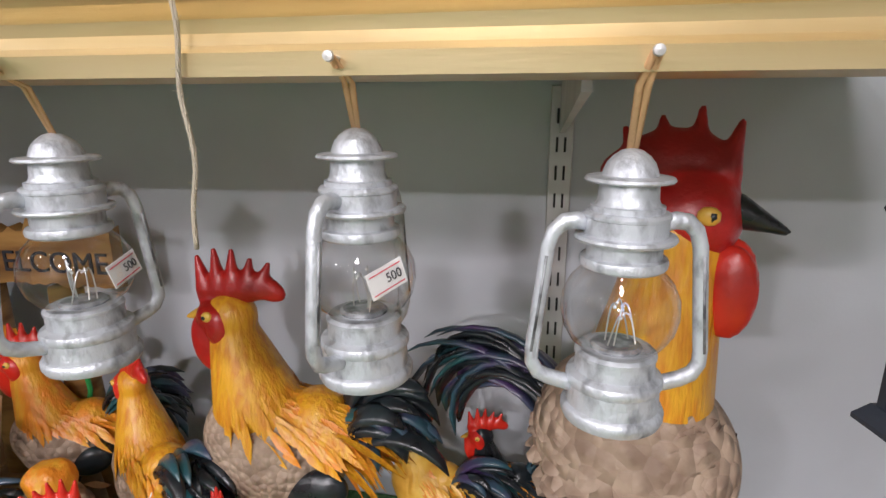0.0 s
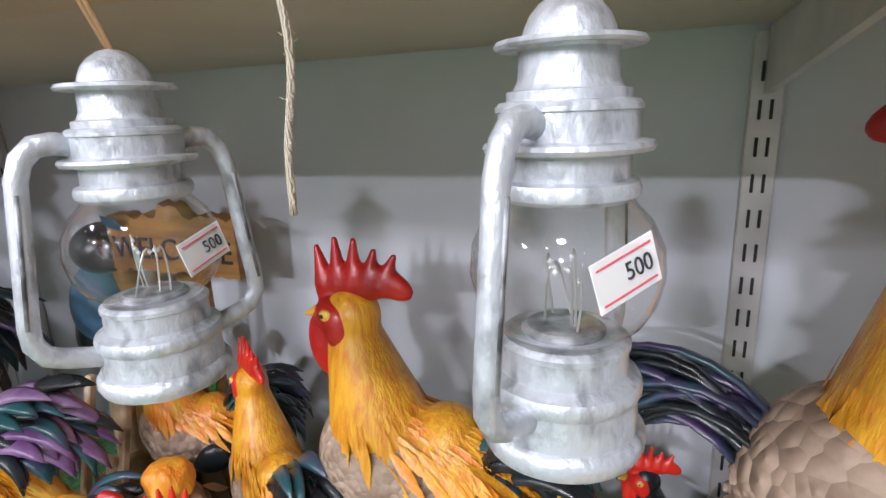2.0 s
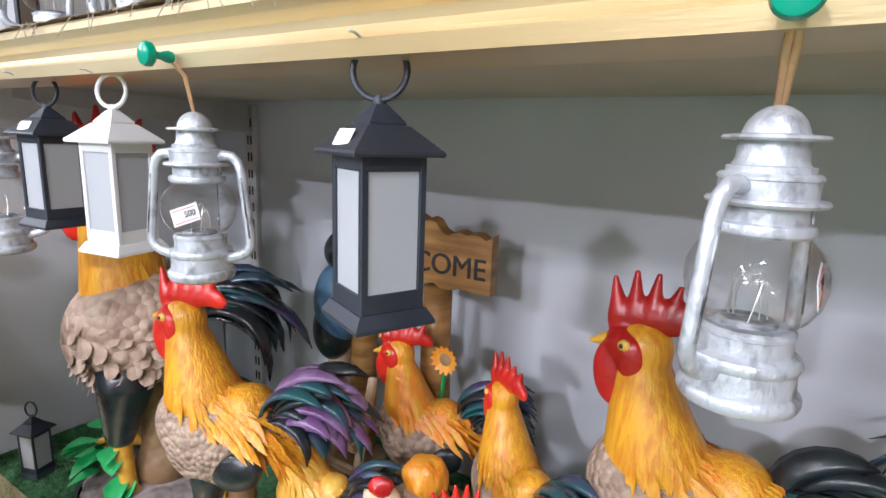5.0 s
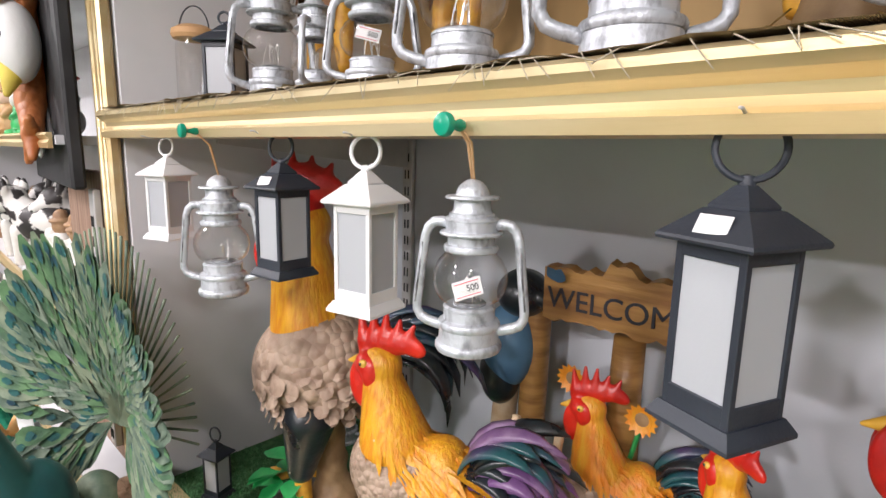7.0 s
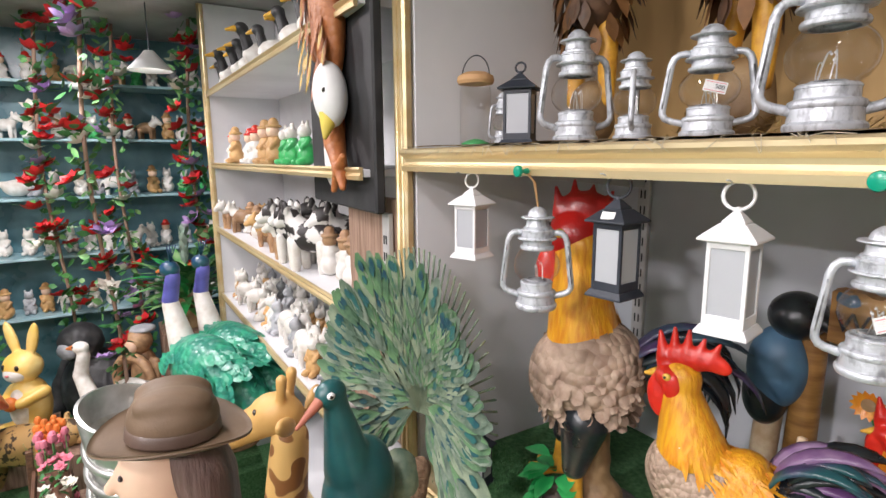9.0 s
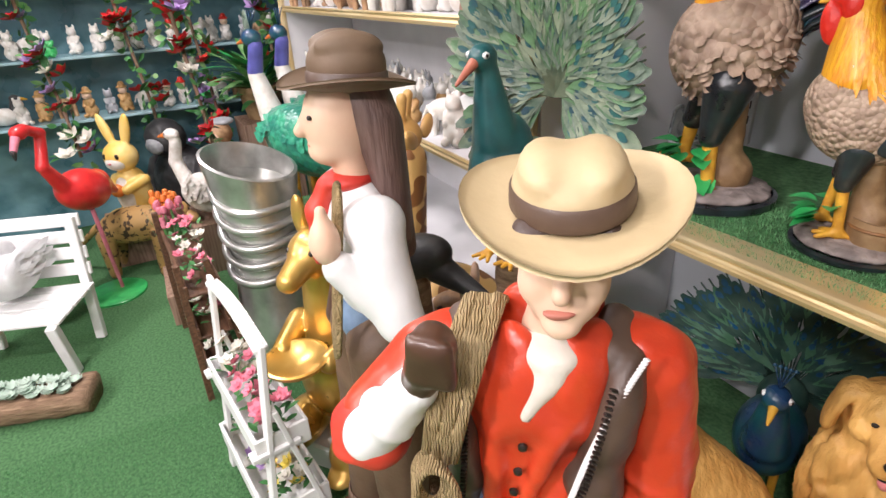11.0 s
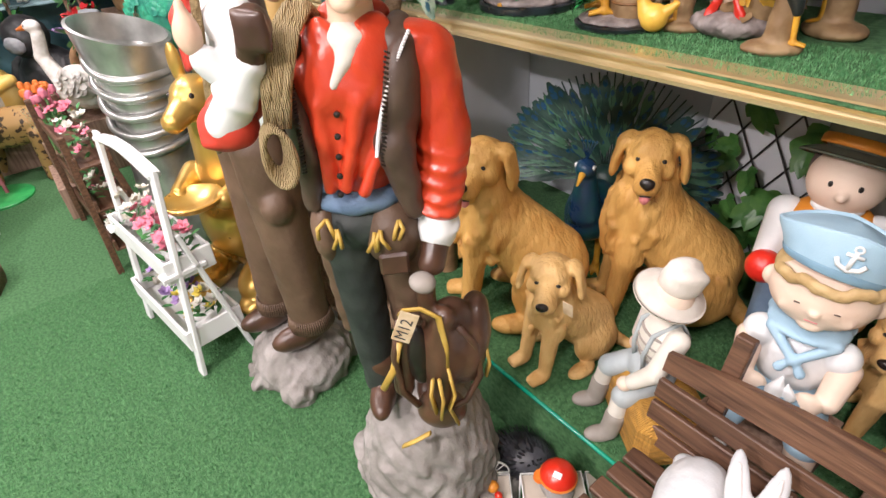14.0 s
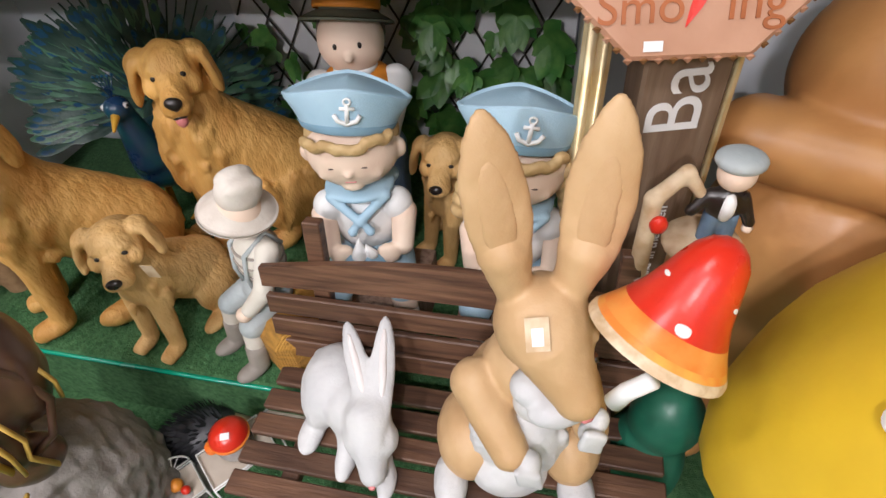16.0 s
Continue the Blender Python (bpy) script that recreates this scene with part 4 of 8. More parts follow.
for i in range(18):
    b.leaf((.06 + rnd.uniform(-.04, .05), -.02 + rnd.uniform(-.04, .04), .08), (rnd.uniform(-1, 1), rnd.uniform(-1, .3), 1), (0, -1, 0), .05, .025, "hen_yellow", bend=.3)
b.thing("pebble_pot", "brown pebble ornament with red arch and yellow leaves", "ornament", pose(-.49, .60, SZ))

# the grass fringe of the turf mat along the shelf front
def fringe(name, x0, x1, y0, y1, z, n, h, seed, label, slant=0.0):
    rnd = random.Random(seed)
    b = B()
    vs, fs = [], []
    for i in range(n):
        x, y = rnd.uniform(x0, x1), rnd.uniform(y0, y1)
        y += slant * front(x)
        a, hh = rnd.uniform(0, 6.28), h * rnd.uniform(.5, 1.2)
        dx, dy = math.cos(a) * .0012, math.sin(a) * .0012
        k = len(vs)
        vs += [(x - dx, y - dy, z), (x + dx, y + dy, z), (x + rnd.uniform(-1, 1) * hh * .6, y + rnd.uniform(-1, 1) * hh * .6, z + hh)]
        fs.append((k, k + 1, k + 2))
    b.add(vs, fs, "turf_blade", False)
    return b.thing(name, label, "grass", kind="stuff")


fringe("shelf_grass", LX + .02, RX - .3, .315, .62, SZ - .002, 26000, .011, 1, "short green plastic grass on the shelf", 1.0)
small_hur = hurricane("storm_lantern", pose(-1.40, .80, SZ, 0, 0, 20), 1.25, "silver storm lantern standing behind the tall rooster", 6, 21)
candle_lantern("candle_lantern", pose(-1.40, .42, SZ, 0, 0, 20), "black_plastic", "small black candle lantern standing on the turf shelf", .9, False)

# ---- upper shelf ----
UZ = 2.1405
for x, y, s, rz, seed in [(-1.385, .47, (.62, .80), 80, 31), (-1.10, .44, (1.25, 1.36), 66, 32), (-.945, .43, .95, 125, 33), (-.80, .43, (1.12, 1.06), 38, 34), (-.635, .44, (1.35, 1.42), 38, 35), (-.42, .45, (1.5, 1.6), 38, 36), (-.15, .46, 1.6, 10, 37), (.12, .48, 1.5, 0, 38)]:
    hurricane("storm_lantern", pose(x, y, UZ + .004, 0, 0, rz), s, "silver storm lantern standing on the burlap-covered shelf", 7, seed, (.004, -.0355, .072, -8, 14, 6) if seed == 34 else None)
b = candle_lantern("candle_lantern", pose(-1.268, .43, UZ + .004, 0, 0, 38), "black_plastic", "black square lantern with pointed roof on upper shelf", 1.0, False, .95, .6)


def cork_jar(m):
    root = empty("glass_jar", "clear glass jar with a cork lid and wire handle", "jar", m)
    b = B()
    b.lathe([(.038, .004), (.042, .01), (.042, .15), (.036, .165), (.036, .172)], "glass", 30)
    b.part("jar", root)
    B().lathe([(0, .166), (.046, .166), (.050, .174), (.048, .186), (.03, .196), (0, .198)], "ribbon", 28).part("lid", root, "cork lid")
    B().lathe([(0, 0), (.038, 0), (.038, .012), (.02, .02), (0, .024)], "leaf_bright", 24).part("moss", root, "green moss at the bottom")
    b = B()
    b.tube([(.04 * math.cos(a), 0, .185 + .055 * math.sin(a)) for a in [i * math.pi / 14 for i in range(15)]], .0018, "black_plastic", 6)
    b.part("handle", root, "dark wire handle")


cork_jar(pose(-1.49, .46, UZ + .002, 0, 0, 30))
b = B()
n, mrows = 90, 3
rnd = random.Random(12)
vs, fs = [], []
for i in range(n + 1):
    x = LX + .02 + (RX - LX - .04) * i / n
    for y, dz in ((.292, .0), (.40, .003), (.75, .002)):
        yy = y + front(x) + (rnd.uniform(-.012, .004) if y < .3 else 0)
        vs.append((x, yy, UZ + .0015 + dz + rnd.uniform(0, .004)))
for i in range(n):
    for j in range(2):
        a = 3 * i + j
        fs.append((a, a + 3, a + 4, a + 1))
b.add(vs, fs, "burlap")
for i in range(140):
    x = rnd.uniform(LX + .05, RX)
    y0 = .292 + front(x)
    b.tube([(x, y0 + .02, UZ + .004), (x + rnd.uniform(-.01, .01), y0 - .006, UZ + .002), (x + rnd.uniform(-.03, .03), y0 - .014, UZ - rnd.uniform(0, .022))], .0006, "twine", 4)
b.thing("burlap_runner", "frayed brown burlap runner along the upper shelf", "cloth")
b = B()
for i in range(2600):
    x, y = rnd.uniform(-.95, RX - .05), rnd.uniform(.50, .85)
    a, l = rnd.uniform(0, 6.28), rnd.uniform(.02, .06)
    z = UZ + .006 + rnd.random() ** 2 * .04
    dx, dy, dz = math.cos(a) * l, math.sin(a) * l, rnd.uniform(-.006, .016)
    k = Vector((-math.sin(a), math.cos(a), 0)) * .0012
    b.add([(x - k.x, y - k.y, z), (x + k.x, y + k.y, z), (x + dx + k.x, y + dy + k.y, z + dz), (x + dx - k.x, y + dy - k.y, z + dz)], [(0, 1, 2, 3)], "straw", False)
b.thing("straw_bed", "loose golden straw on the upper shelf", "straw", kind="stuff")
mat("eagle_brown", (0.07, 0.035, 0.018), 0.5, second=(0.16, 0.08, 0.04), scale=24, bump=0.6, bscale=50, coat=.15)


def feather_bird(m, seed):
    rnd = random.Random(seed)
    b = B()
    b.sculpt([("e", (0, 0, .32), (.09, .08, .16), "eagle_brown"), ("e", (0, -.02, .5), (.055, .06, .06), "eagle_brown"), ("c", (0, -.07, .5), (0, -.12, .47), .02, .005, "beak_horn"), ("c", (.04, 0, .18), (.05, -.01, .0), .03, .02, "leg_yellow"), ("c", (-.04, 0, .18), (-.05, -.01, .0), .03, .02, "leg_yellow"), ("c", (0, 0, -.055), (0, 0, .0), .062, .055, "wood_base")], .01, .012)
    for i in range(130):
        a, t = rnd.uniform(0, 6.28), rnd.uniform(-.9, .8)
        r = math.sqrt(1 - t * t)
        o = Vector((r * math.cos(a), r * math.sin(a), t))
        b.leaf(Vector((0, 0, .32)) + Vector((.1 * o.x, .085 * o.y, .17 * o.z)), Vector((.3 * o.x, 0, -1)), o, rnd.uniform(.06, .10), .035, rnd.choice(("eagle_brown", "eagle_brown", "sign_edge")), bend=.1)
    return b.thing("eagle_statue", "dark brown feathered eagle statue on the upper shelf", "statue", m, "eagle statues")


fb = feather_bird(pose(-1.32, .72, UZ + .12, 0, 0, 10), 5)
copy_thing(fb, pose(-.92, .74, UZ + .12, 0, 0, -15))
copy_thing(fb, pose(-.30, .78, UZ + .12, 0, 0, 5))

# ---- statues on the platform and the floor ----
mat("barn_wood", (0.34, 0.22, 0.16), 0.7, second=(0.20, 0.12, 0.08), scale=7, stretch=(9, 9, .6), bump=0.5, bscale=20)
mat("dog_fur", (0.72, 0.41, 0.12), 0.55, second=(0.58, 0.29, 0.07), scale=9, bump=0.9, bscale=34, stretch=(1.3, 1.3, .6), dist=.01)
mat("dog_pale", (0.74, 0.47, 0.19), 0.55, second=(0.63, 0.36, 0.12), scale=9, bump=0.7, bscale=40, stretch=(1.3, 1.3, .6), dist=.008)
mat("nose_black", (0.02, 0.014, 0.012), 0.3, bump=0.1)
mat("tongue", (0.75, 0.25, 0.25), 0.4, bump=0.05)
mat("skin", (0.78, 0.55, 0.40), 0.5, second=(0.72, 0.46, 0.32), scale=7, bump=0.1, bscale=120)
mat("skin_doll", (0.78, 0.63, 0.50), 0.6, second=(0.74, 0.54, 0.42), scale=6, bump=0.12, bscale=120)
mat("hair_blond", (0.55, 0.38, 0.18), 0.6, second=(0.42, 0.27, 0.11), scale=20, bump=0.8, bscale=50)
mat("hair_dark", (0.035, 0.018, 0.012), 0.45, second=(0.06, 0.03, 0.02), scale=20, bump=0.6, bscale=60)
mat("hair_brown", (0.11, 0.065, 0.055), 0.5, second=(0.16, 0.10, 0.085), scale=16, stretch=(4, 4, .5), bump=0.9, bscale=30)
mat("sailor_blue", (0.33, 0.50, 0.62), 0.6, second=(0.40, 0.57, 0.68), scale=6, bump=0.25, bscale=200)
mat("sailor_trim", (0.22, 0.38, 0.50), 0.6, bump=0.2, bscale=200)
mat("white_paint", (0.80, 0.80, 0.79), 0.5, second=(0.72, 0.72, 0.71), scale=8, bump=0.2, bscale=60)
mat("cream_stripe", (0.70, 0.66, 0.58), 0.6, second=(0.60, 0.55, 0.47), scale=12, bump=0.3, bscale=80)
mat("stripe_dark", (0.32, 0.28, 0.24), 0.6, bump=0.2)
mat("short_grey", (0.42, 0.46, 0.46), 0.6, second=(0.33, 0.37, 0.38), scale=10, bump=0.3, bscale=100)
mat("boot_grey", (0.27, 0.24, 0.21), 0.6, second=(0.35, 0.31, 0.27), scale=10, bump=0.3)
mat("straw_bale", (0.74, 0.38, 0.07), 0.7, second=(0.52, 0.26, 0.05), scale=24, stretch=(1, 1, 4), bump=0.9, bscale=60, kind="wave", dist=.006)
mat("felt_green", (0.10, 0.11, 0.08), 0.75, second=(0.14, 0.15, 0.11), scale=12, bump=0.3, bscale=120)
mat("orange_paint", (0.75, 0.27, 0.03), 0.5, bump=0.15)
mat("red_shirt", (0.62, 0.055, 0.018), 0.36, second=(0.48, 0.03, 0.010), scale=7, bump=0.7, bscale=12, coat=.3, dist=.012)
mat("scarf_red", (0.60, 0.05, 0.03), 0.5, second=(0.48, 0.03, 0.02), scale=12, bump=0.4, bscale=30)
mat("vest_brown", (0.075, 0.045, 0.032), 0.5, second=(0.11, 0.07, 0.05), scale=9, bump=0.4, bscale=40, coat=.1)
mat("chaps_brown", (0.10, 0.058, 0.035), 0.55, second=(0.15, 0.09, 0.055), scale=8, bump=0.5, bscale=30, dist=.008)
mat("leather_dark", (0.055, 0.026, 0.016), 0.35, second=(0.10, 0.045, 0.025), scale=9, bump=0.3, bscale=40, coat=.3)
mat("denim", (0.10, 0.16, 0.25), 0.7, second=(0.16, 0.24, 0.34), scale=14, bump=0.4, bscale=150)
mat("hat_tan", (0.52, 0.41, 0.24), 0.6, second=(0.43, 0.33, 0.18), scale=6, bump=0.2, bscale=80)
mat("hat_brown", (0.13, 0.085, 0.05), 0.6, second=(0.18, 0.12, 0.075), scale=6, bump=0.2, bscale=80)
mat("rope", (0.58, 0.43, 0.22), 0.8, second=(0.44, 0.31, 0.14), scale=30, bump=1.0, bscale=90, kind="wave", dist=.006)
mat("strap_gold", (0.55, 0.36, 0.08), 0.5, second=(0.45, 0.28, 0.05), scale=20, bump=0.2)
mat("rock", (0.22, 0.20, 0.18), 0.8, second=(0.34, 0.31, 0.29), scale=11, bump=0.9, bscale=26, dist=.012)
mat("bench_wood", (0.15, 0.075, 0.042), 0.5, second=(0.055, 0.024, 0.014), scale=9, stretch=(.6, 6, 9), bump=0.4, bscale=24, mix=(.35, .7), rand=.18)
mat("rabbit_ear", (0.74, 0.68, 0.66), 0.6, second=(0.78, 0.76, 0.75), scale=8, bump=0.3)
mat("beak_rose", (0.48, 0.16, 0.10), 0.45, second=(0.36, 0.11, 0.07), scale=20, bump=0.2)
mat("eye_brown", (0.10, 0.035, 0.015), 0.25, bump=0)
mat("rabbit_white", (0.62, 0.62, 0.62), 0.6, second=(0.52, 0.52, 0.53), scale=8, bump=0.5, bscale=60)
mat("rabbit_tan", (0.58, 0.38, 0.20), 0.55, second=(0.50, 0.31, 0.15), scale=7, bump=0.4, bscale=50)
mat("cap_red", (0.68, 0.03, 0.012), 0.3, second=(0.58, 0.02, 0.01), scale=7, bump=0.15, bscale=50, coat=.35)
mat("cap_orange", (0.80, 0.17, 0.02), 0.35, second=(0.80, 0.30, 0.06), scale=10, bump=0.15, coat=.3)
mat("cap_amber", (0.82, 0.42, 0.08), 0.35, second=(0.82, 0.24, 0.04), scale=10, bump=0.15, coat=.3)
mat("cap_yellow", (0.74, 0.50, 0.025), 0.5, second=(0.66, 0.43, 0.02), scale=5, bump=0.12, bscale=40, coat=.15)
mat("kangaroo_tan", (0.50, 0.25, 0.085), 0.5, second=(0.40, 0.18, 0.055), scale=5, bump=0.3, bscale=30, coat=.15)
mat("plank_brown", (0.15, 0.095, 0.06), 0.6, second=(0.22, 0.15, 0.10), scale=7, stretch=(6, 6, .5), bump=0.4, bscale=22)
mat("terracotta", (0.50, 0.27, 0.17), 0.6, second=(0.43, 0.22, 0.13), scale=9, bump=0.3, bscale=60)
mat("lettering_rust", (0.42, 0.12, 0.03), 0.6, bump=0)
mat("quill", (0.03, 0.03, 0.035), 0.45, second=(0.07, 0.07, 0.08), scale=20, bump=0.3)
mat("white_metal", (0.80, 0.80, 0.78), 0.4, bump=0.05)
mat("stone_top", (0.55, 0.48, 0.40), 0.7, second=(0.48, 0.41, 0.33), scale=14, bump=0.2)
mat("ivy", (0.04, 0.14, 0.03), 0.4, second=(0.12, 0.26, 0.06), scale=14, bump=0.3, bscale=40, rand=.25)
mat("trellis_black", (0.03, 0.025, 0.02), 0.6, bump=0.3)
mat("peacock_green", (0.06, 0.16, 0.09), 0.4, second=(0.10, 0.22, 0.15), scale=18, bump=0.5, bscale=60, coat=.2)
mat("peacock_dark", (0.02, 0.06, 0.05), 0.4, second=(0.05, 0.10, 0.08), scale=18, bump=0.5, bscale=60, coat=.2)
mat("peacock_eye", (0.02, 0.10, 0.20), 0.3, second=(0.01, 0.05, 0.12), scale=20, bump=0.2, coat=.3)
mat("peacock_blue", (0.015, 0.05, 0.13), 0.3, second=(0.01, 0.09, 0.11), scale=12, bump=0.4, bscale=50, coat=.4)


def dog(seed=1, fur="dog_fur", tongue=True, young=False, turn=0):
    """A sitting retriever 0.73 high that faces -y, the head turned by some degrees."""
    h = 1.16 if young else .94
    H = [("e", (0, -.115, .628), (.084, .088, .082), fur), ("e", (0, -.135, .668), (.062, .060, .040), fur), ("e", (0, -.060, .60), (.090, .080, .085), fur),
         ("c", (0, -.165, .612), (0, -.262, .586), .050, .036, fur), ("e", (.022, -.245, .574), (.026, .040, .026), fur), ("e", (-.022, -.245, .574), (.026, .040, .026), fur),
         ("e", (.038, -.178, .655), (.024, .020, .015), fur), ("e", (-.038, -.178, .655), (.024, .020, .015), fur), ("e", (.058, -.165, .602), (.030, .036, .034), fur), ("e", (-.058, -.165, .602), (.030, .036, .034), fur),
         ("e", (.090, -.098, .668), (.036, .046, .022), fur, (0, 30, 0)), ("e", (-.090, -.098, .668), (.036, .046, .022), fur, (0, -30, 0)),
         ("e", (.118, -.106, .612), (.017, .048, .066), fur, (6, -14, 0)), ("e", (-.118, -.106, .612), (.017, .048, .066), fur, (6, 14, 0)), ("e", (.124, -.118, .562), (.013, .030, .028), fur, (0, -20, 0)), ("e", (-.124, -.118, .562), (.013, .030, .028), fur, (0, 20, 0)),
         ("e", (0, -.296, .603), (.025, .015, .017), "nose_black"), ("c", (0, -.297, .592), (0, -.288, .572), .003, .003, "nose_black"),
         ("e", (.040, -.196, .639), (.0125, .007, .0085), "nose_black", (0, 12, 0)), ("e", (-.040, -.196, .639), (.0125, .007, .0085), "nose_black", (0, -12, 0))]
    if tongue:
        H += [("e", (0, -.258, .553), (.027, .030, .010), "nose_black"), ("e", (0, -.272, .540), (.019, .020, .022), "tongue", (25, 0, 0)), ("e", (0, -.238, .540), (.030, .040, .016), fur, (14, 0, 0))]
    c, n = math.cos(radians(turn)), math.sin(radians(turn))

    def spin(v):
        x, y, z = v[0] * h, (v[1] + .08) * h, .60 + (v[2] - .60) * h
        return (c * x - n * y, n * x + c * y - .08, z)
    p = []
    for q in H:
        if q[0] == "e":
            r = q[4] if len(q) > 4 else (0, 0, 0)
            p.append(("e", spin(q[1]), tuple(v * h for v in q[2]), q[3], (r[0], r[1], r[2] + turn)))
        else:
            p.append(("c", spin(q[1]), spin(q[2]), q[3] * h, q[4] * h, q[5]))
    p += [("c", (0, -.08, .57), (0, -.05, .42), .088, .118, fur), ("e", (0, -.085, .40), (.122, .105, .150), fur),
          ("c", (0, -.02, .38), (0, .17, .20), .128, .155, fur), ("e", (.118, .15, .14), (.072, .135, .128), fur), ("e", (-.118, .15, .14), (.072, .135, .128), fur),
          ("c", (.070, -.115, .33), (.080, -.155, .050), .050, .034, fur), ("c", (-.070, -.115, .33), (-.080, -.155, .050), .050, .034, fur),
          ("e", (.080, -.190, .030), (.042, .060, .030), fur), ("e", (-.080, -.190, .030), (.042, .060, .030), fur), ("e", (.165, .02, .032), (.044, .085, .034), fur), ("e", (-.165, .02, .032), (.044, .085, .034), fur),
          ("c", (.0, .30, .06), (.18, .36, .035), .045, .025, fur)]
    for s in (-1, 1):
        for k in (-1, 0, 1):
            p.append(("e", (s * .080 + .020 * k, -.236, .026), (.012, .020, .020), fur))
    rnd = random.Random(seed)
    # wavy locks of the ruff and the thighs
    for i in range(10 if young else 64):
        t, a = rnd.random(), rnd.uniform(-1.9, 1.9)
        o = Vector((math.sin(a), -math.cos(a), 0))
        f = Vector((0, -.075, .52 - .26 * t)) + o * (.094 + .032 * math.sin(3 * t))
        g = f + Vector((rnd.uniform(-.025, .025) - .02 * math.sin(a), -.004, -rnd.uniform(.035, .065)))
        p.append(("c", tuple(f), tuple(g + o * .008), .017, .006, fur))
    for i in range(0 if young else 30):
        s, y = rnd.choice((-1, 1)), rnd.uniform(.02, .25)
        f = Vector((s * (.150 + rnd.uniform(-.01, .02)), y, rnd.uniform(.10, .26)))
        p.append(("c", tuple(f), tuple(f + Vector((s * .006, .03, -.05))), .018, .007, fur))
    b = B()
    b.sculpt(p, .0075, .020, .0022 if not young else .0010, 44)
    return b


big = dog(1, turn=76)
big.thing("dog_statue", "golden retriever statue sitting with its tongue out", "statue", pose(-.560, .60, PZ, 0, 0, -45) @ Matrix.Diagonal((.86, .86, .97, 1)), "retriever statues")
dog(2, turn=66).thing("dog_statue", "golden retriever statue sitting beside the cowboy statue", "statue", pose(-.90, .245, PZ, 0, 0, -42) @ Matrix.Diagonal((.86, .86, .95, 1)), "retriever statues")
pup = dog(3, "dog_pale", False, True, 40).thing("puppy_statue", "small pale golden puppy statue with a price tag", "statue", pose(-.60, .186, PZ, 0, 0, -8) @ Matrix.Scale(.60, 4), "puppy statues")
q = copy_thing(pup, pose(.135, .62, PZ, 0, 0, -38))
q["label"] = "small golden puppy statue between the sailor statues"
b = B()
b.box((0, 0, 0), (.032, .002, .048), "cream_paint", .001, pose(0, 0, 0, 8, 0, 6))
b.thing("price_tag", "small pink cardboard price tag beside the puppy", "tag", pose(-.50, .085, PZ + .33))


def brimmed(b, c, R, h, crown, name, curl=.0, tilt=(0, 0, 0), band=None, droop=0.0):
    """A hat: a brim with rolled sides and a crown with a crease."""
    old = b.at
    b.at = old @ Matrix.Translation(c) @ pose(0, 0, 0, *tilt)
    n, rings = 40, 7
    vs, fs = [], []
    for side in (0, 1):
        for j in range(rings):
            r = crown * .9 + (R - crown * .9) * j / (rings - 1)
            for i in range(n):
                a = 2 * math.pi * i / n
                x, y = r * math.cos(a), r * math.sin(a) * 1.12
                z = curl * abs(math.cos(a)) ** 1.5 * (j / (rings - 1)) ** 2 - droop * (j / (rings - 1)) ** 1.3 - (.006 if side else 0)
                vs.append((x, y, z))
    for side in (0, 1):
        o = side * rings * n
        for j in range(rings - 1):
            for i in range(n):
                q4 = (o + j * n + i, o + j * n + (i + 1) % n, o + (j + 1) * n + (i + 1) % n, o + (j + 1) * n + i)
                fs.append(q4[::-1] if side == 0 else q4)
    e = (rings - 1) * n
    for i in range(n):
        i2 = (i + 1) % n
        fs.append((e + i, e + i2, rings * n + e + i2, rings * n + e + i))
    b.add(vs, fs, name)
    b.sculpt([("e", (0, 0, h * .35), (crown, crown * 1.12, h * .62), name), ("e", (crown * .42, 0, h * .7), (crown * .45, crown * .95, h * .3), name), ("e", (-crown * .42, 0, h * .7), (crown * .45, crown * .95, h * .3), name)], max(.006, crown / 13), .008)
    if band:
        b.lathe([(crown * 1.02, .004), (crown * 1.05, .008), (crown * 1.03, .026), (crown * .99, .030)], band, 36, Matrix.Diagonal((1, 1.12, 1, 1)))
    b.at = old


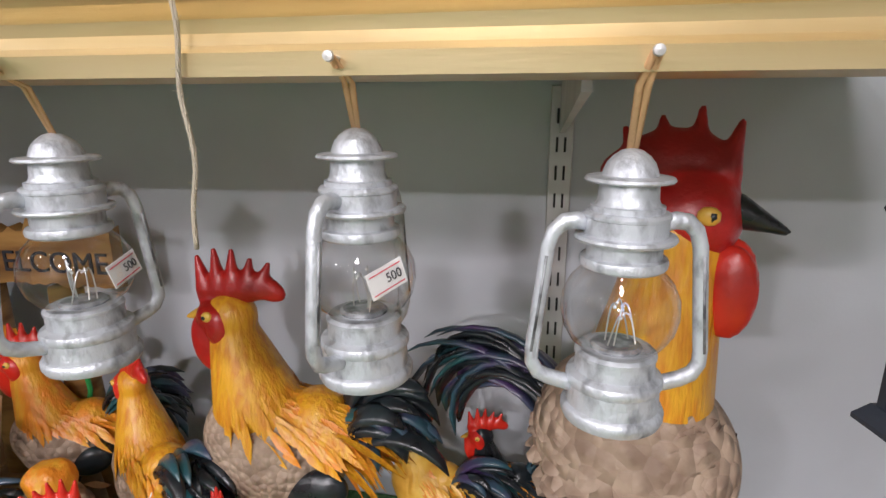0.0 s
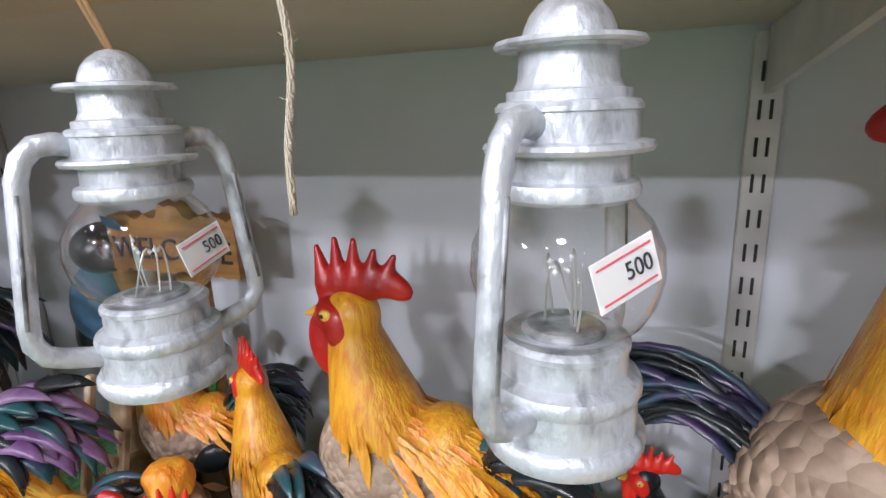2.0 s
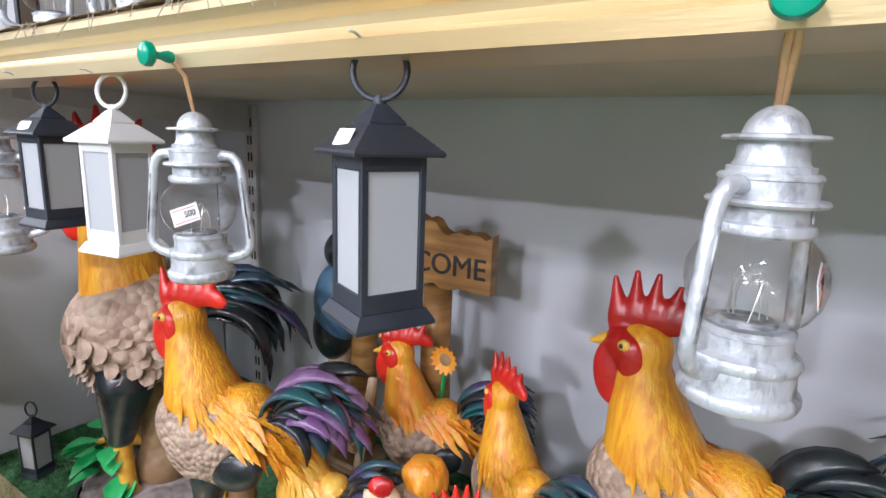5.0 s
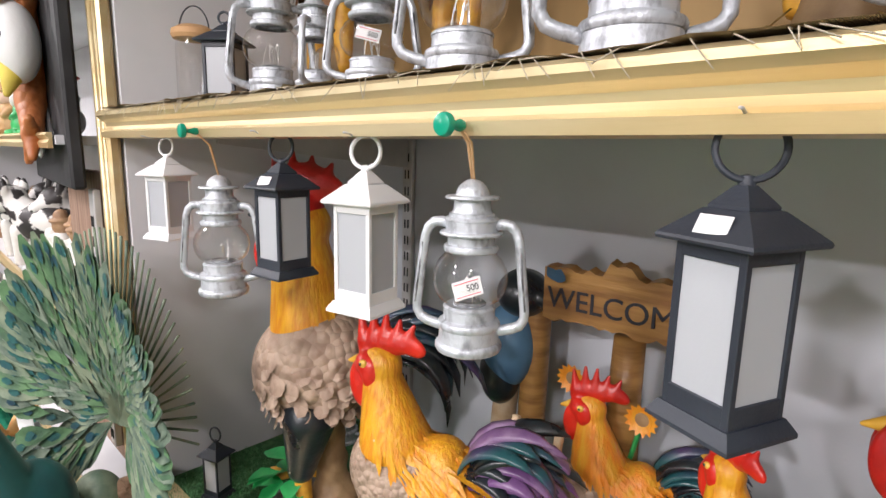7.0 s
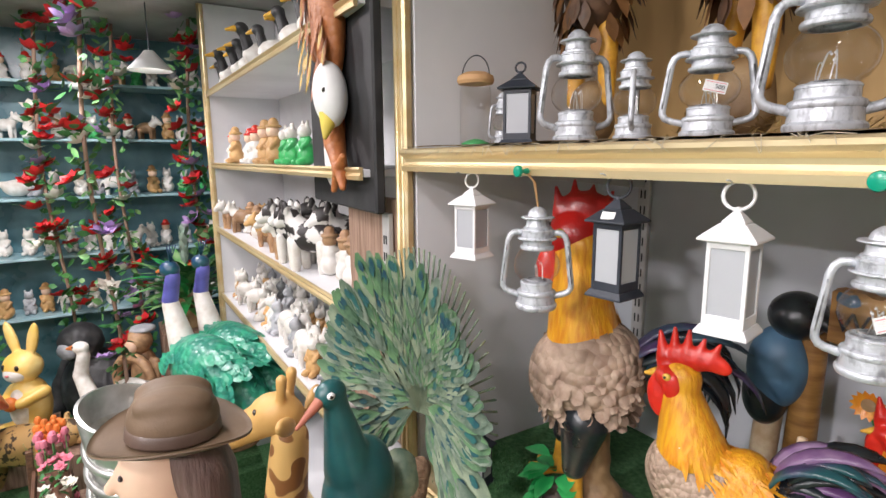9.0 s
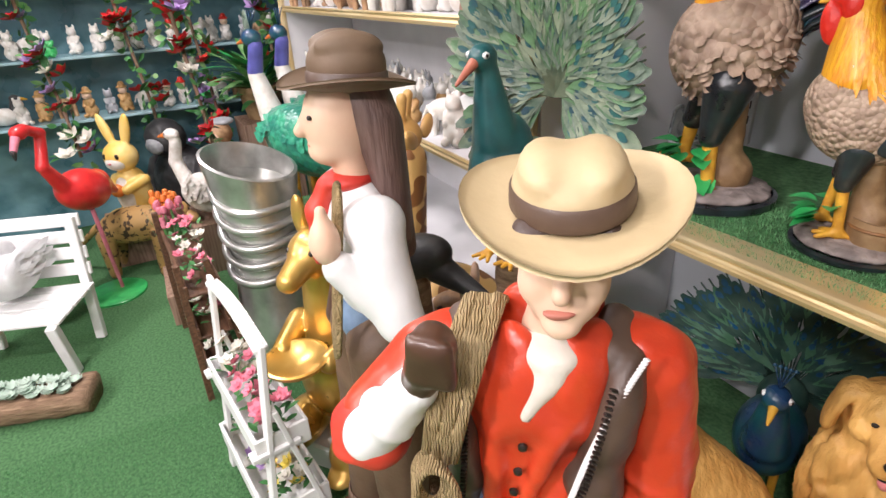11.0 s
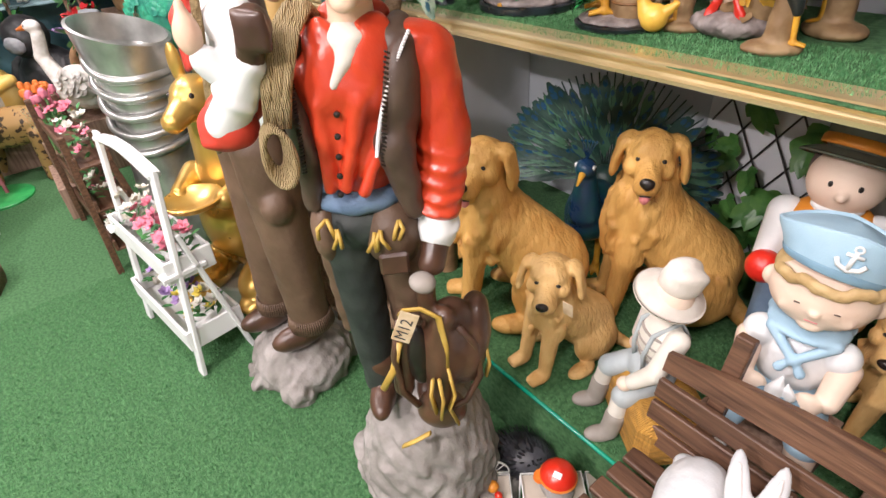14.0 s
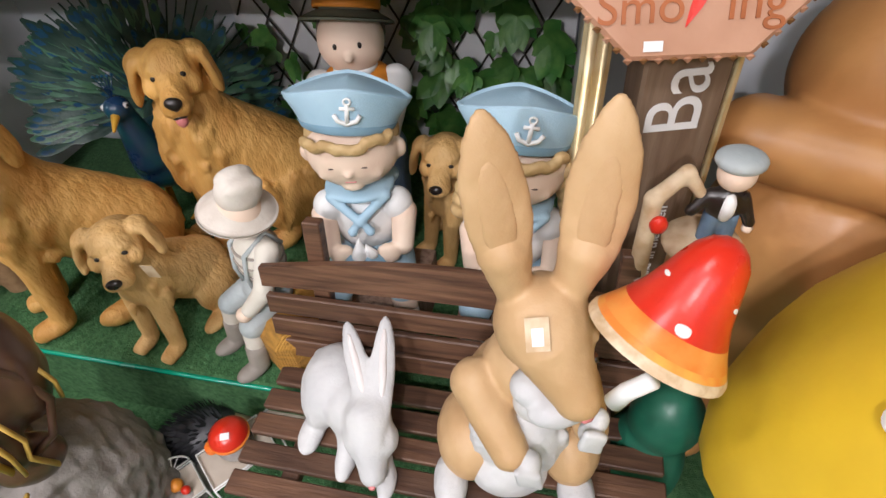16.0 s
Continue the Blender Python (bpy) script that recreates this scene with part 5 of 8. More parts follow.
def sailor(m, girl=False):
    b = B()
    bl, w = "sailor_blue", "white_paint"
    p = [("e", (0, 0, .565), (.140, .122, .118), "skin_doll"), ("e", (0, .03, .60), (.142, .118, .09), "hair_blond"), ("e", (.138, -.0, .555), (.022, .022, .032), "skin_doll"), ("e", (-.138, 0, .555), (.022, .022, .032), "skin_doll"),
         ("e", (0, -.124, .55), (.014, .012, .011), "skin_doll"), ("c", (-.014, -.109, .517), (.014, -.109, .517), .004, .004, "tongue"), ("e", (.045, -.113, .568), (.013, .005, .0028), "hair_brown", (0, 8, 0)), ("e", (-.045, -.113, .568), (.013, .005, .0028), "hair_brown", (0, -8, 0)), ("e", (.070, -.088, .535), (.026, .016, .022), "skin_doll"), ("e", (-.070, -.088, .535), (.026, .016, .022), "skin_doll"), ("e", (0, -.086, .49), (.034, .024, .018), "skin_doll"),
         ("e", (0, .01, .30), (.115, .095, .15), w), ("e", (.11, -.02, .36), (.05, .05, .055), w), ("e", (-.11, -.02, .36), (.05, .05, .055), w),
         ("c", (.13, -.03, .33), (.12, -.09, .24), .042, .036, "skin_doll"), ("c", (-.13, -.03, .33), (-.12, -.09, .24), .042, .036, "skin_doll"), ("e", (.075, -.125, .235), (.04, .035, .032), "skin_doll"), ("e", (-.075, -.125, .235), (.04, .035, .032), "skin_doll"),
         ("e", (0, -.005, .432), (.112, .098, .024), bl), ("c", (-.085, -.062, .425), (0, -.112, .362), .017, .014, bl), ("c", (.085, -.062, .425), (0, -.112, .362), .017, .014, bl), ("e", (0, .05, .42), (.12, .07, .04), bl), ("e", (0, -.105, .365), (.022, .018, .018), "sailor_trim"),
         ("c", (-.008, -.110, .355), (-.028, -.116, .325), .010, .016, bl), ("c", (.008, -.110, .355), (.028, -.116, .325), .010, .016, bl),
         ("e", (0, -.150, .225), (.075, .026, .034), "sailor_trim"), ("c", (-.014, -.150, .255), (-.006, -.150, .325), .026, .004, w), ("c", (.028, -.150, .258), (.012, -.150, .300), .018, .004, w),
         ("e", (0, .01, .13), (.135, .115, .10), bl), ("c", (.08, -.03, .13), (.11, -.17, .12), .065, .055, bl), ("c", (-.08, -.03, .13), (-.11, -.17, .12), .065, .055, bl),
         ("c", (.11, -.17, .12), (.115, -.19, .03), .05, .04, "skin_doll"), ("c", (-.11, -.17, .12), (-.115, -.19, .03), .05, .04, "skin_doll"), ("e", (.115, -.215, .03), (.045, .065, .03), w), ("e", (-.115, -.215, .03), (.045, .065, .03), w)]
    rnd = random.Random(5 if girl else 4)
    for i in range(22):
        a = -2.6 + 2.1 * i / 21
        p.append(("e", (.138 * math.cos(a), .122 * math.sin(a), .642 + rnd.uniform(-.016, .006)), (.017, .014, .016), "hair_blond"))
    if girl:
        for s in (-1, 1):
            for j in range(5):
                p.append(("e", (s * (.13 + .008 * j), -.02, .57 - .04 * j), (.036, .036, .03), "hair_blond"))
    b.sculpt(p, .0075, .009)
    b.at = pose(0, .005, .635, -16, 9, 6)
    first = len(b.v)
    D = Matrix.Diagonal((.96, .86, .88, 1))
    b.lathe([(.126, 0), (.136, .004), (.142, .022), (.150, .055), (.163, .095), (.165, .112), (.158, .116), (.150, .108), (.10, .112), (0, .122)], bl, 44, D)
    b.lathe([(.1372, .001), (.1402, .004), (.1450, .020), (.1440, .024)], "sailor_trim", 44, D)
    inv = b.at.inverted()
    for i in range(first, len(b.v)):
        x, y, z = inv @ Vector(b.v[i])
        u, t = min(1, abs(x) / .15), max(0, z) / .105
        b.v[i] = tuple(b.at @ Vector((x * (1 + .16 * t * u), y * (1 - .25 * t * u * u), z + t * (.030 * (1 - u * u) - .012 * u))))
    y = -.131
    b.tube([(0, y - .010, .092), (0, y + .002, .040)], .0065, w, 8)
    b.tube([(-.034, y - .003, .062), (-.025, y + .000, .046), (0, y + .003, .036), (.025, y + .000, .046), (.034, y - .003, .062)], .0065, w, 8)
    b.tube([(-.020, y - .008, .080), (.020, y - .008, .080)], .005, w, 8)
    b.tube([(.009 * math.cos(a), y - .012, .099 + .008 * math.sin(a)) for a in [i * math.pi / 6 for i in range(12)]], .0032, w, 6, True)
    return b.thing("sailor_statue", "pale blue sailor %s statue sitting in an anchor cap" % ("girl" if girl else "boy"), "statue", m @ Matrix.Scale(.72, 4), "sailor statues")


sailor(pose(-.03, .305, .432, 0, 0, 12))
sailor(pose(.325, .30, .422, 0, 0, 4), True)
slab("crate", (-.16, .19, PZ + .002), (.10, .42, .43), "barn_wood", "low wooden crate on the platform", "crate")
slab("crate", (.20, .19, PZ + .002), (.415, .42, .42), "barn_wood", "low wooden crate on the platform", "crate")

# boy on a straw bale
mat("cream_hat", (0.70, 0.64, 0.57), 0.65, second=(0.60, 0.53, 0.46), scale=14, bump=0.4, bscale=70)
b = B()
b.box((.045, .0, .088), (.27, .20, .176), "straw_bale", .03)
st = [("e", (0, -.01, .20), (.075, .06, .05), "short_grey"), ("e", (0, 0, .30), (.07, .055, .085), "cream_stripe"), ("e", (.0, -.005, .44), (.055, .055, .058), "skin_doll"),
      ("c", (.04, -.02, .19), (.055, -.10, .16), .036, .032, "short_grey"), ("c", (-.04, -.02, .19), (-.055, -.10, .16), .036, .032, "short_grey"),
      ("c", (.055, -.105, .15), (.06, -.115, .09), .026, .024, "cream_stripe"), ("c", (-.055, -.105, .15), (-.06, -.115, .09), .026, .024, "cream_stripe"),
      ("c", (.06, -.115, .09), (.06, -.125, .03), .028, .026, "boot_grey"), ("c", (-.06, -.115, .09), (-.06, -.125, .03), .028, .026, "boot_grey"), ("e", (.06, -.15, .02), (.026, .045, .02), "boot_grey"), ("e", (-.06, -.15, .02), (.026, .045, .02), "boot_grey"),
      ("c", (.07, 0, .36), (.085, -.05, .27), .028, .024, "cream_stripe"), ("c", (-.07, 0, .36), (-.09, -.01, .24), .028, .024, "cream_stripe"), ("c", (.085, -.05, .27), (.065, -.09, .225), .024, .020, "cream_stripe"), ("e", (.055, -.105, .21), (.02, .02, .02), "skin_doll"), ("e", (-.095, -.015, .20), (.02, .02, .022), "skin_doll")]
for z in (.25, .28, .31, .34):
    st.append(("e", (0, 0, z), (.0765 - 4 * (z - .30) ** 2 * 1.2, .0615 - 4 * (z - .30) ** 2, .0060), "stripe_dark"))
b.sculpt(st, .0048, .006)
for s in (-1, 1):
    b.tube([(s * .035, .05, .33), (s * .035, .02, .385), (s * .035, -.045, .35), (s * .03, -.058, .28), (s * .03, -.05, .22)], .006, "short_grey", 6)
brimmed(b, (0, .004, .472), .082, .080, .047, "cream_hat", .0, (-12, 16, 0), None, .030)
b.thing("boy_statue", "boy statue in white hat sitting on a straw bale", "statue", pose(-.285, .20, PZ + .002, 0, 0, -34) @ Matrix.Scale(1.0, 4))

# gnome with a pointed felt hat
b = B()
b.sculpt([("e", (0, 0, .62), (.085, .08, .085), "skin_doll"), ("e", (0, -.085, .61), (.012, .012, .012), "skin_doll"), ("e", (.03, -.073, .635), (.006, .004, .008), "nose_black"), ("e", (-.03, -.073, .635), (.006, .004, .008), "nose_black"), ("e", (0, .03, .63), (.088, .07, .085), "hair_brown"),
          ("e", (0, 0, .42), (.11, .09, .15), "orange_paint"), ("c", (.10, 0, .50), (.06, -.10, .40), .045, .04, "white_paint"), ("c", (-.10, 0, .50), (-.10, -.08, .38), .045, .04, "white_paint"), ("e", (0, 0, .49), (.105, .085, .075), "orange_paint"), ("e", (0, -.01, .555), (.06, .06, .02), "white_paint"), ("c", (.05, 0, .30), (.06, -.02, .03), .06, .045, "denim"), ("c", (-.05, 0, .30), (-.06, -.02, .03), .06, .045, "denim"), ("e", (.06, -.05, .03), (.05, .08, .035), "leather_dark"), ("e", (-.06, -.05, .03), (.05, .08, .035), "leather_dark"),
          ("e", (-.10, -.13, .40), (.045, .045, .045), "comb_bright")], .0085, .010)
brimmed(b, (0, .015, .685), .118, .16, .080, "felt_green", .0, (-24, 6, 0), "orange_paint", .02)
b.thing("gnome_statue", "gnome statue in green hat with orange band holding apple", "statue", pose(-.15, .68, PZ, 0, 0, 14) @ Matrix.Scale(1.02, 4))


# ---- peacocks ----
def peacock(seed, R, cols, bird, n=150, squash=1.0, fz=.22, bx=0.0, eye="peacock_eye", bs=1.0, low=.12, tall=False, wide=.34):
    """A peacock with a raised fan; it faces -y and the fan stands behind it."""
    rnd = random.Random(seed)
    b = B()
    for i in range(n):
        t = rnd.random() ** .55
        a = rnd.uniform(-low, math.pi + low)
        r = R * (.25 + .75 * t)
        way = Vector((math.cos(a) * squash, -.12, math.sin(a)))
        base = Vector((0, .06 + .04 * (1 - t), fz)) + way * (r - R * .24)
        L = R * .26 * rnd.uniform(.85, 1.1)
        b.leaf(base, way, (0, -1, .25), L, L * wide, rnd.choice(cols), bend=.05, fold=.2, tip=.25, peak=.62)
        e = base + way * L * .72 + Vector((0, -.006, 0))
        b.leaf(e - way * L * .13, way, (0, -1, .2), L * .26, L * .17, eye, bend=.05, fold=.1, steps=3, tip=.3)
    for i in range(46):
        a = math.pi * i / 45
        way = Vector((math.cos(a) * squash, 0, math.sin(a)))
        b.tube([Vector((0, .09, fz - .02)), Vector((0, .09, fz)) + way * R * .96], .0028, cols[0], 4)
    p = [("e", (0, -.08, .17), (.095, .14, .11), bird), ("c", (0, -.18, .22), (0, -.21, .38), .06, .032, bird), ("e", (0, -.225, .41), (.035, .042, .034), bird), ("c", (0, -.255, .405), (0, -.31, .385), .013, .004, "beak_horn"),
         ("e", (.028, -.235, .42), (.010, .012, .010), "white_paint"), ("e", (-.028, -.235, .42), (.010, .012, .010), "white_paint"), ("e", (.033, -.238, .42), (.006, .006, .006), "nose_black"), ("e", (-.033, -.238, .42), (.006, .006, .006), "nose_black"),
         ("c", (.04, -.08, .08), (.045, -.10, -.06), .014, .011, "leg_yellow"), ("c", (-.04, -.08, .08), (-.045, -.10, -.06), .014, .011, "leg_yellow"), ("e", (0, .06, .2), (.07, .06, .09), cols[0])]
    if tall:
        p = [("e", (0, -.10, .24), (.092, .105, .155), bird, (-14, 0, 0)), ("c", (0, -.13, .33), (0, -.165, .52), .068, .032, bird), ("e", (0, -.18, .555), (.034, .044, .036), bird), ("c", (0, -.21, .548), (0, -.285, .500), .016, .005, "beak_rose")] + [(q[0], (q[1][0], q[1][1] + .035, q[1][2] + .142), *q[2:]) for q in p[4:8]] + p[8:]
    for s in (-.045, .045):
        for dx in (-.03, 0, .03):
            p.append(("c", (s, -.10, -.06), (s + dx, -.155, -.068), .009, .006, "leg_yellow"))
    b.at = pose(bx, 0, 0) @ Matrix.Scale(bs, 4)
    b.sculpt(p, .008, .015)
    for i in range(0 if tall else 5):
        b.tube([(0, -.225, .44), ((i - 2) * .012, -.215, .50)], .0022, bird, 4)
        b.lathe([(0, -.007), (.006, 0), (0, .007)], "peacock_eye", 8, Matrix.Translation(((i - 2) * .012, -.215, .50)))
    b.at = Matrix.Identity(4)
    return b


peacock(4, .43, ("peacock_dark", "peacock_green", "peacock_dark"), "peacock_blue", 300).thing("peacock_statue", "dark green peacock statue with fanned tail under the shelf", "statue", pose(-.90, .73, PZ + .075, 0, 0, 22))

# ---- trellis with ivy ----
b = B()
for i in range(-8, 14):
    for s in (-1, 1):
        x0, z0, x1, z1 = -.66 + .11 * i, PZ, -.66 + .11 * i + s * .52, PZ + .88
        pts = []
        for k in range(12):
            t = k / 11
            x, z = x0 + (x1 - x0) * t, z0 + (z1 - z0) * t
            if -.66 <= x <= .40:
                pts.append((x, .985 + .004 * s, z))
        if len(pts) > 1:
            b.tube(pts, .0035, "trellis_black", 5)
tre = b.thing("trellis", "black diamond trellis with artificial ivy on the wall", "trellis")
rnd = random.Random(77)
lm = []
for k in range(4):
    q = B()
    L = .085 + .012 * k
    for s in (-1, 1):
        q.leaf((0, 0, 0), (s * .38, 0, 1), (0, -1, 0), L, L * .62, "ivy", bend=.12 + .05 * k, fold=.3, steps=5)
        q.leaf((0, 0, 0), (s * 1.0, 0, .35), (0, -1, 0), L * .62, L * .45, "ivy", bend=.1, fold=.2, steps=4)
    q.leaf((0, -.001, 0), (0, 0, 1), (0, -1, 0), L * 1.12, L * .6, "ivy", bend=.16, fold=.25, steps=5)
    lm.append(q.mesh("ivy_leaf"))
for i in range(100):
    ob = new("ivy_leaf", lm[i % 4])
    ob.parent = tre
    ob.matrix_basis = pose(rnd.uniform(-.66, .38), .965 - rnd.random() * .04, PZ + rnd.uniform(.02, .86), rnd.uniform(-25, 25), rnd.uniform(110, 250), rnd.uniform(-30, 30)) @ Matrix.Scale(rnd.uniform(.7, 1.15), 4)
slab("white_panel", (-.68, 1.000, PZ + .002), (.42, 1.034, 1.172), "panel_white", "white panel behind the ivy trellis", "panel")

# ---- bench ----
bench = empty("slatted_bench", "dark stained wooden slatted garden bench", "bench")
def slat(c, size, arc=0.0, turn=None, name="slat"):
    b = B()
    n = 10
    if arc:
        vs, fs = [], []
        hx, hy, hz = (s / 2 for s in size)
        for i in range(n + 1):
            x = -hx + 2 * hx * i / n
            up = arc * math.sin(math.pi * i / n)
            vs += [(x, -hy, -hz + up * .3), (x, hy, -hz + up * .3), (x, hy, hz + up), (x, -hy, hz + up)]
        for i in range(n):
            for k in range(4):
                a, a2 = 4 * i + k, 4 * i + (k + 1) % 4
                fs.append((a, a2, a2 + 4, a + 4))
        fs += [(3, 2, 1, 0), tuple(4 * n + k for k in range(4))]
        b.add([tuple(Vector(c) + (turn or Matrix.Identity(4)) @ Vector(p)) for p in vs], fs, "bench_wood", False)
    else:
        b.box(c, size, "bench_wood", .003, turn)
    return b.part(name, bench)


T = pose(0, 0, 0, -12, 0, 0)
BX, BL = .235, .90
for i, (z, y) in enumerate(((.622, .100), (.545, .086), (.478, .073), (.415, .060))):
    slat((BX, y, z), (BL if i else BL, .018, .052 if i else .05), .05 if i == 0 else 0, T)
for i in range(6):
    slat((BX, .015 - .066 * i, .350 - .004 * abs(i - 2)), (BL, .050, .018))
for x in (-.09, .56):
    slat((x, .112, .50), (.04, .03, .50), 0, T, "back_post")
    slat((x, .06, .165), (.045, .045, .33), 0, None, "leg")
    slat((x, -.30, .165), (.045, .045, .33), 0, None, "leg")
    slat((x, -.13, .325), (.04, .40, .028), 0, None, "rail")


# ---- rabbits ----
mat("ear_inner", (0.56, 0.36, 0.19), 0.6, second=(0.50, 0.31, 0.15), scale=8, bump=0.4, bscale=60)
b = B()
W = "rabbit_white"
b.sculpt([("e", (-.085, .060, .095), (.085, .100, .095), W), ("e", (-.115, .035, .075), (.050, .085, .075), W), ("e", (-.025, -.01, .100), (.062, .07, .075), W),
          ("c", (.030, -.060, .150), (.052, -.150, .075), .052, .030, W), ("e", (.012, -.090, .115), (.034, .036, .034), W), ("e", (.068, -.085, .115), (.034, .036, .034), W),
          ("e", (-.004, .030, .215), (.027, .115, .014), W, (26, -12, 20)), ("e", (.056, .040, .220), (.027, .118, .014), W, (26, 8, 10)),
          ("e", (-.004, .028, .224), (.011, .085, .010), "rabbit_ear", (26, -12, 20)), ("e", (.056, .038, .229), (.011, .088, .010), "rabbit_ear", (26, 8, 10)),
          ("c", (-.03, -.04, .07), (-.035, -.10, .018), .028, .020, W), ("c", (.04, -.05, .07), (.07, -.13, .018), .028, .020, W), ("e", (-.035, -.12, .016), (.020, .038, .016), W), ("e", (.075, -.150, .016), (.020, .038, .016), W), ("e", (-.14, -.05, .02), (.03, .055, .022), W), ("e", (-.15, .14, .07), (.03, .03, .03), W),
          ("e", (.080, -.108, .128), (.007, .010, .009), "nose_black"), ("e", (.000, -.108, .125), (.007, .010, .009), "nose_black"), ("e", (.056, -.180, .072), (.009, .006, .006), "tongue")], .0055, .03, .0012, 60)
b.thing("white_rabbit_statue", "white rabbit statue sitting on the slatted bench", "statue", pose(.055, -.080, .360, 0, 0, 4) @ Matrix.Scale(.88, 4))

b = B()
T_, W = "rabbit_tan", "rabbit_white"
p = [("e", (.01, .03, .18), (.135, .12, .19), T_), ("e", (.0, -.055, .155), (.105, .080, .130), W), ("e", (.02, .005, .34), (.098, .088, .10), T_), ("e", (.050, -.065, .335), (.072, .052, .065), W, (0, 0, 20)),
     # head bent down to one side, with cheek ruff
     ("e", (.030, -.020, .515), (.088, .090, .092), T_), ("c", (.045, -.060, .50), (.088, -.122, .430), .074, .044, T_), ("e", (.090, -.128, .425), (.034, .028, .026), T_), ("e", (.070, -.115, .385), (.070, .040, .034), W, (0, 0, 20)), ("e", (.012, -.085, .400), (.040, .040, .034), W), ("e", (.102, -.155, .415), (.016, .010, .007), "tongue", (0, 0, 30)),
     ("e", (.111, -.083, .496), (.012, .014, .013), "eye_brown", (0, 0, 30)), ("e", (.117, -.090, .497), (.006, .007, .008), "nose_black"),
     ("e", (.116, -.050, .520), (.012, .022, .010), T_), ("e", (.090, -.050, .440), (.036, .045, .036), T_),
     # long pointed ears
     ("c", (-.018, .0, .565), (-.040, .008, .66), .032, .044, T_), ("e", (-.052, .020, .745), (.056, .019, .150), T_, (-13, -7, 14)), ("e", (-.062, .030, .795), (.034, .015, .112), T_, (-13, -6, 14)), ("c", (.074, .0, .57), (.094, .010, .66), .032, .044, T_), ("e", (.104, .022, .750), (.056, .019, .155), T_, (-13, 3, -12)), ("e", (.108, .032, .805), (.034, .015, .116), T_, (-13, 2, -12)),
     ("e", (-.050, .004, .735), (.030, .010, .110), "ear_inner", (-13, -7, 14)), ("e", (.102, .006, .740), (.030, .010, .115), "ear_inner", (-13, 3, -12)),
     # arms and paws
     ("c", (-.095, -.03, .33), (-.025, -.135, .235), .050, .040, T_), ("e", (.010, -.155, .225), (.028, .028, .032), W), ("c", (.115, -.03, .33), (.135, -.105, .285), .046, .036, T_), ("e", (.128, -.130, .305), (.025, .020, .036), W, (0, -14, 0)), ("e", (.142, -.116, .335), (.020, .020, .026), W),
     ("e", (-.110, -.02, .09), (.078, .11, .095), T_), ("e", (.120, -.03, .085), (.075, .11, .088), T_), ("e", (-.155, -.115, .040), (.040, .068, .038), W), ("e", (.130, -.14, .035), (.042, .070, .036), W), ("e", (-.02, -.11, .075), (.085, .050, .070), W)]
for k in range(4):
    p.append(("c", (-.012 + .013 * k, -.182, .240 - .005 * k), (-.006 + .013 * k, -.186, .205 - .004 * k), .0085, .008, W))
    p.append(("c", (.112 + .011 * k, -.152, .345 - .004 * k), (.106 + .011 * k, -.158, .306 - .004 * k), .0080, .0075, W))
for k in range(3):
    p.append(("e", (-.176 + .021 * k, -.172, .034), (.012, .022, .022), W))
    p.append(("e", (.110 + .021 * k, -.200, .030), (.012, .022, .020), W))
rnd = random.Random(21)
for i in range(26):
    a = rnd.uniform(2.9, 6.0)
    f = Vector((.0 + .098 * math.cos(a), -.055 + .075 * math.sin(a), rnd.uniform(.07, .22)))
    p.append(("c", tuple(f), tuple(f + Vector((rnd.uniform(-.012, .012), -.004, -.03))), .013, .005, W))
b.sculpt(p, .0062, .012, .0012, 60)
b.thing("brown_rabbit_statue", "large tan rabbit statue with white belly holding mushroom", "statue", pose(.375, -.06, .360, 0, 0, 10) @ Matrix.Diagonal((.86, .86, .87, 1)))


tg = empty("price_tag", "small white price sticker on the tan rabbit", "tag", bpy.data.objects["brown_rabbit_statue"].matrix_world @ pose(.011, -.097, .578, -45, 0, 4))
B().box((0, 0, 0), (.040, .0015, .056), "cream_paint", .0003).part("tape", tg)
B().box((0, -.002, -.004), (.020, .0012, .030), "paper", .0002).part("sticker", tg, "white paper sticker")


def mushroom_cap(name, m, prof, colours, spots, spot_r, label, squash=1.0, wave=0.0):
    """A cap turned from a profile in bands of colour, with raised white spots and a pale underside."""
    b = B()
    D = Matrix.Diagonal((1, squash, 1, 1))
    for (a, z), colour in zip(prof, colours):
        b.lathe(list(zip(a, z)), colour, 48, D)
    if wave:
        for i, (x, y, z) in enumerate(b.v):
            a, r = math.atan2(y, x), math.hypot(x, y)
            k = 1 + wave * (r / .47) ** 2 * (math.sin(3 * a + .4) + .5 * math.sin(7 * a))
            b.v[i] = (x * k, y * k, z - wave * .5 * (r / .47) ** 3 * math.sin(5 * a))
    for ang, rr, z, nx, nz in spots:
        c = D @ Vector((rr * math.cos(ang), rr * math.sin(ang), z))
        nrm = Vector((nx * math.cos(ang), nx * math.sin(ang), nz)).normalized()
        R = nrm.to_track_quat("Z", "Y").to_matrix().to_4x4()
        b.lathe([(spot_r, -.002), (spot_r * .9, .003), (spot_r * .5, .005), (0, .006)], "white_paint", 18, Matrix.Translation(c) @ R)
    return b.thing(name, label, "mushroom", m)


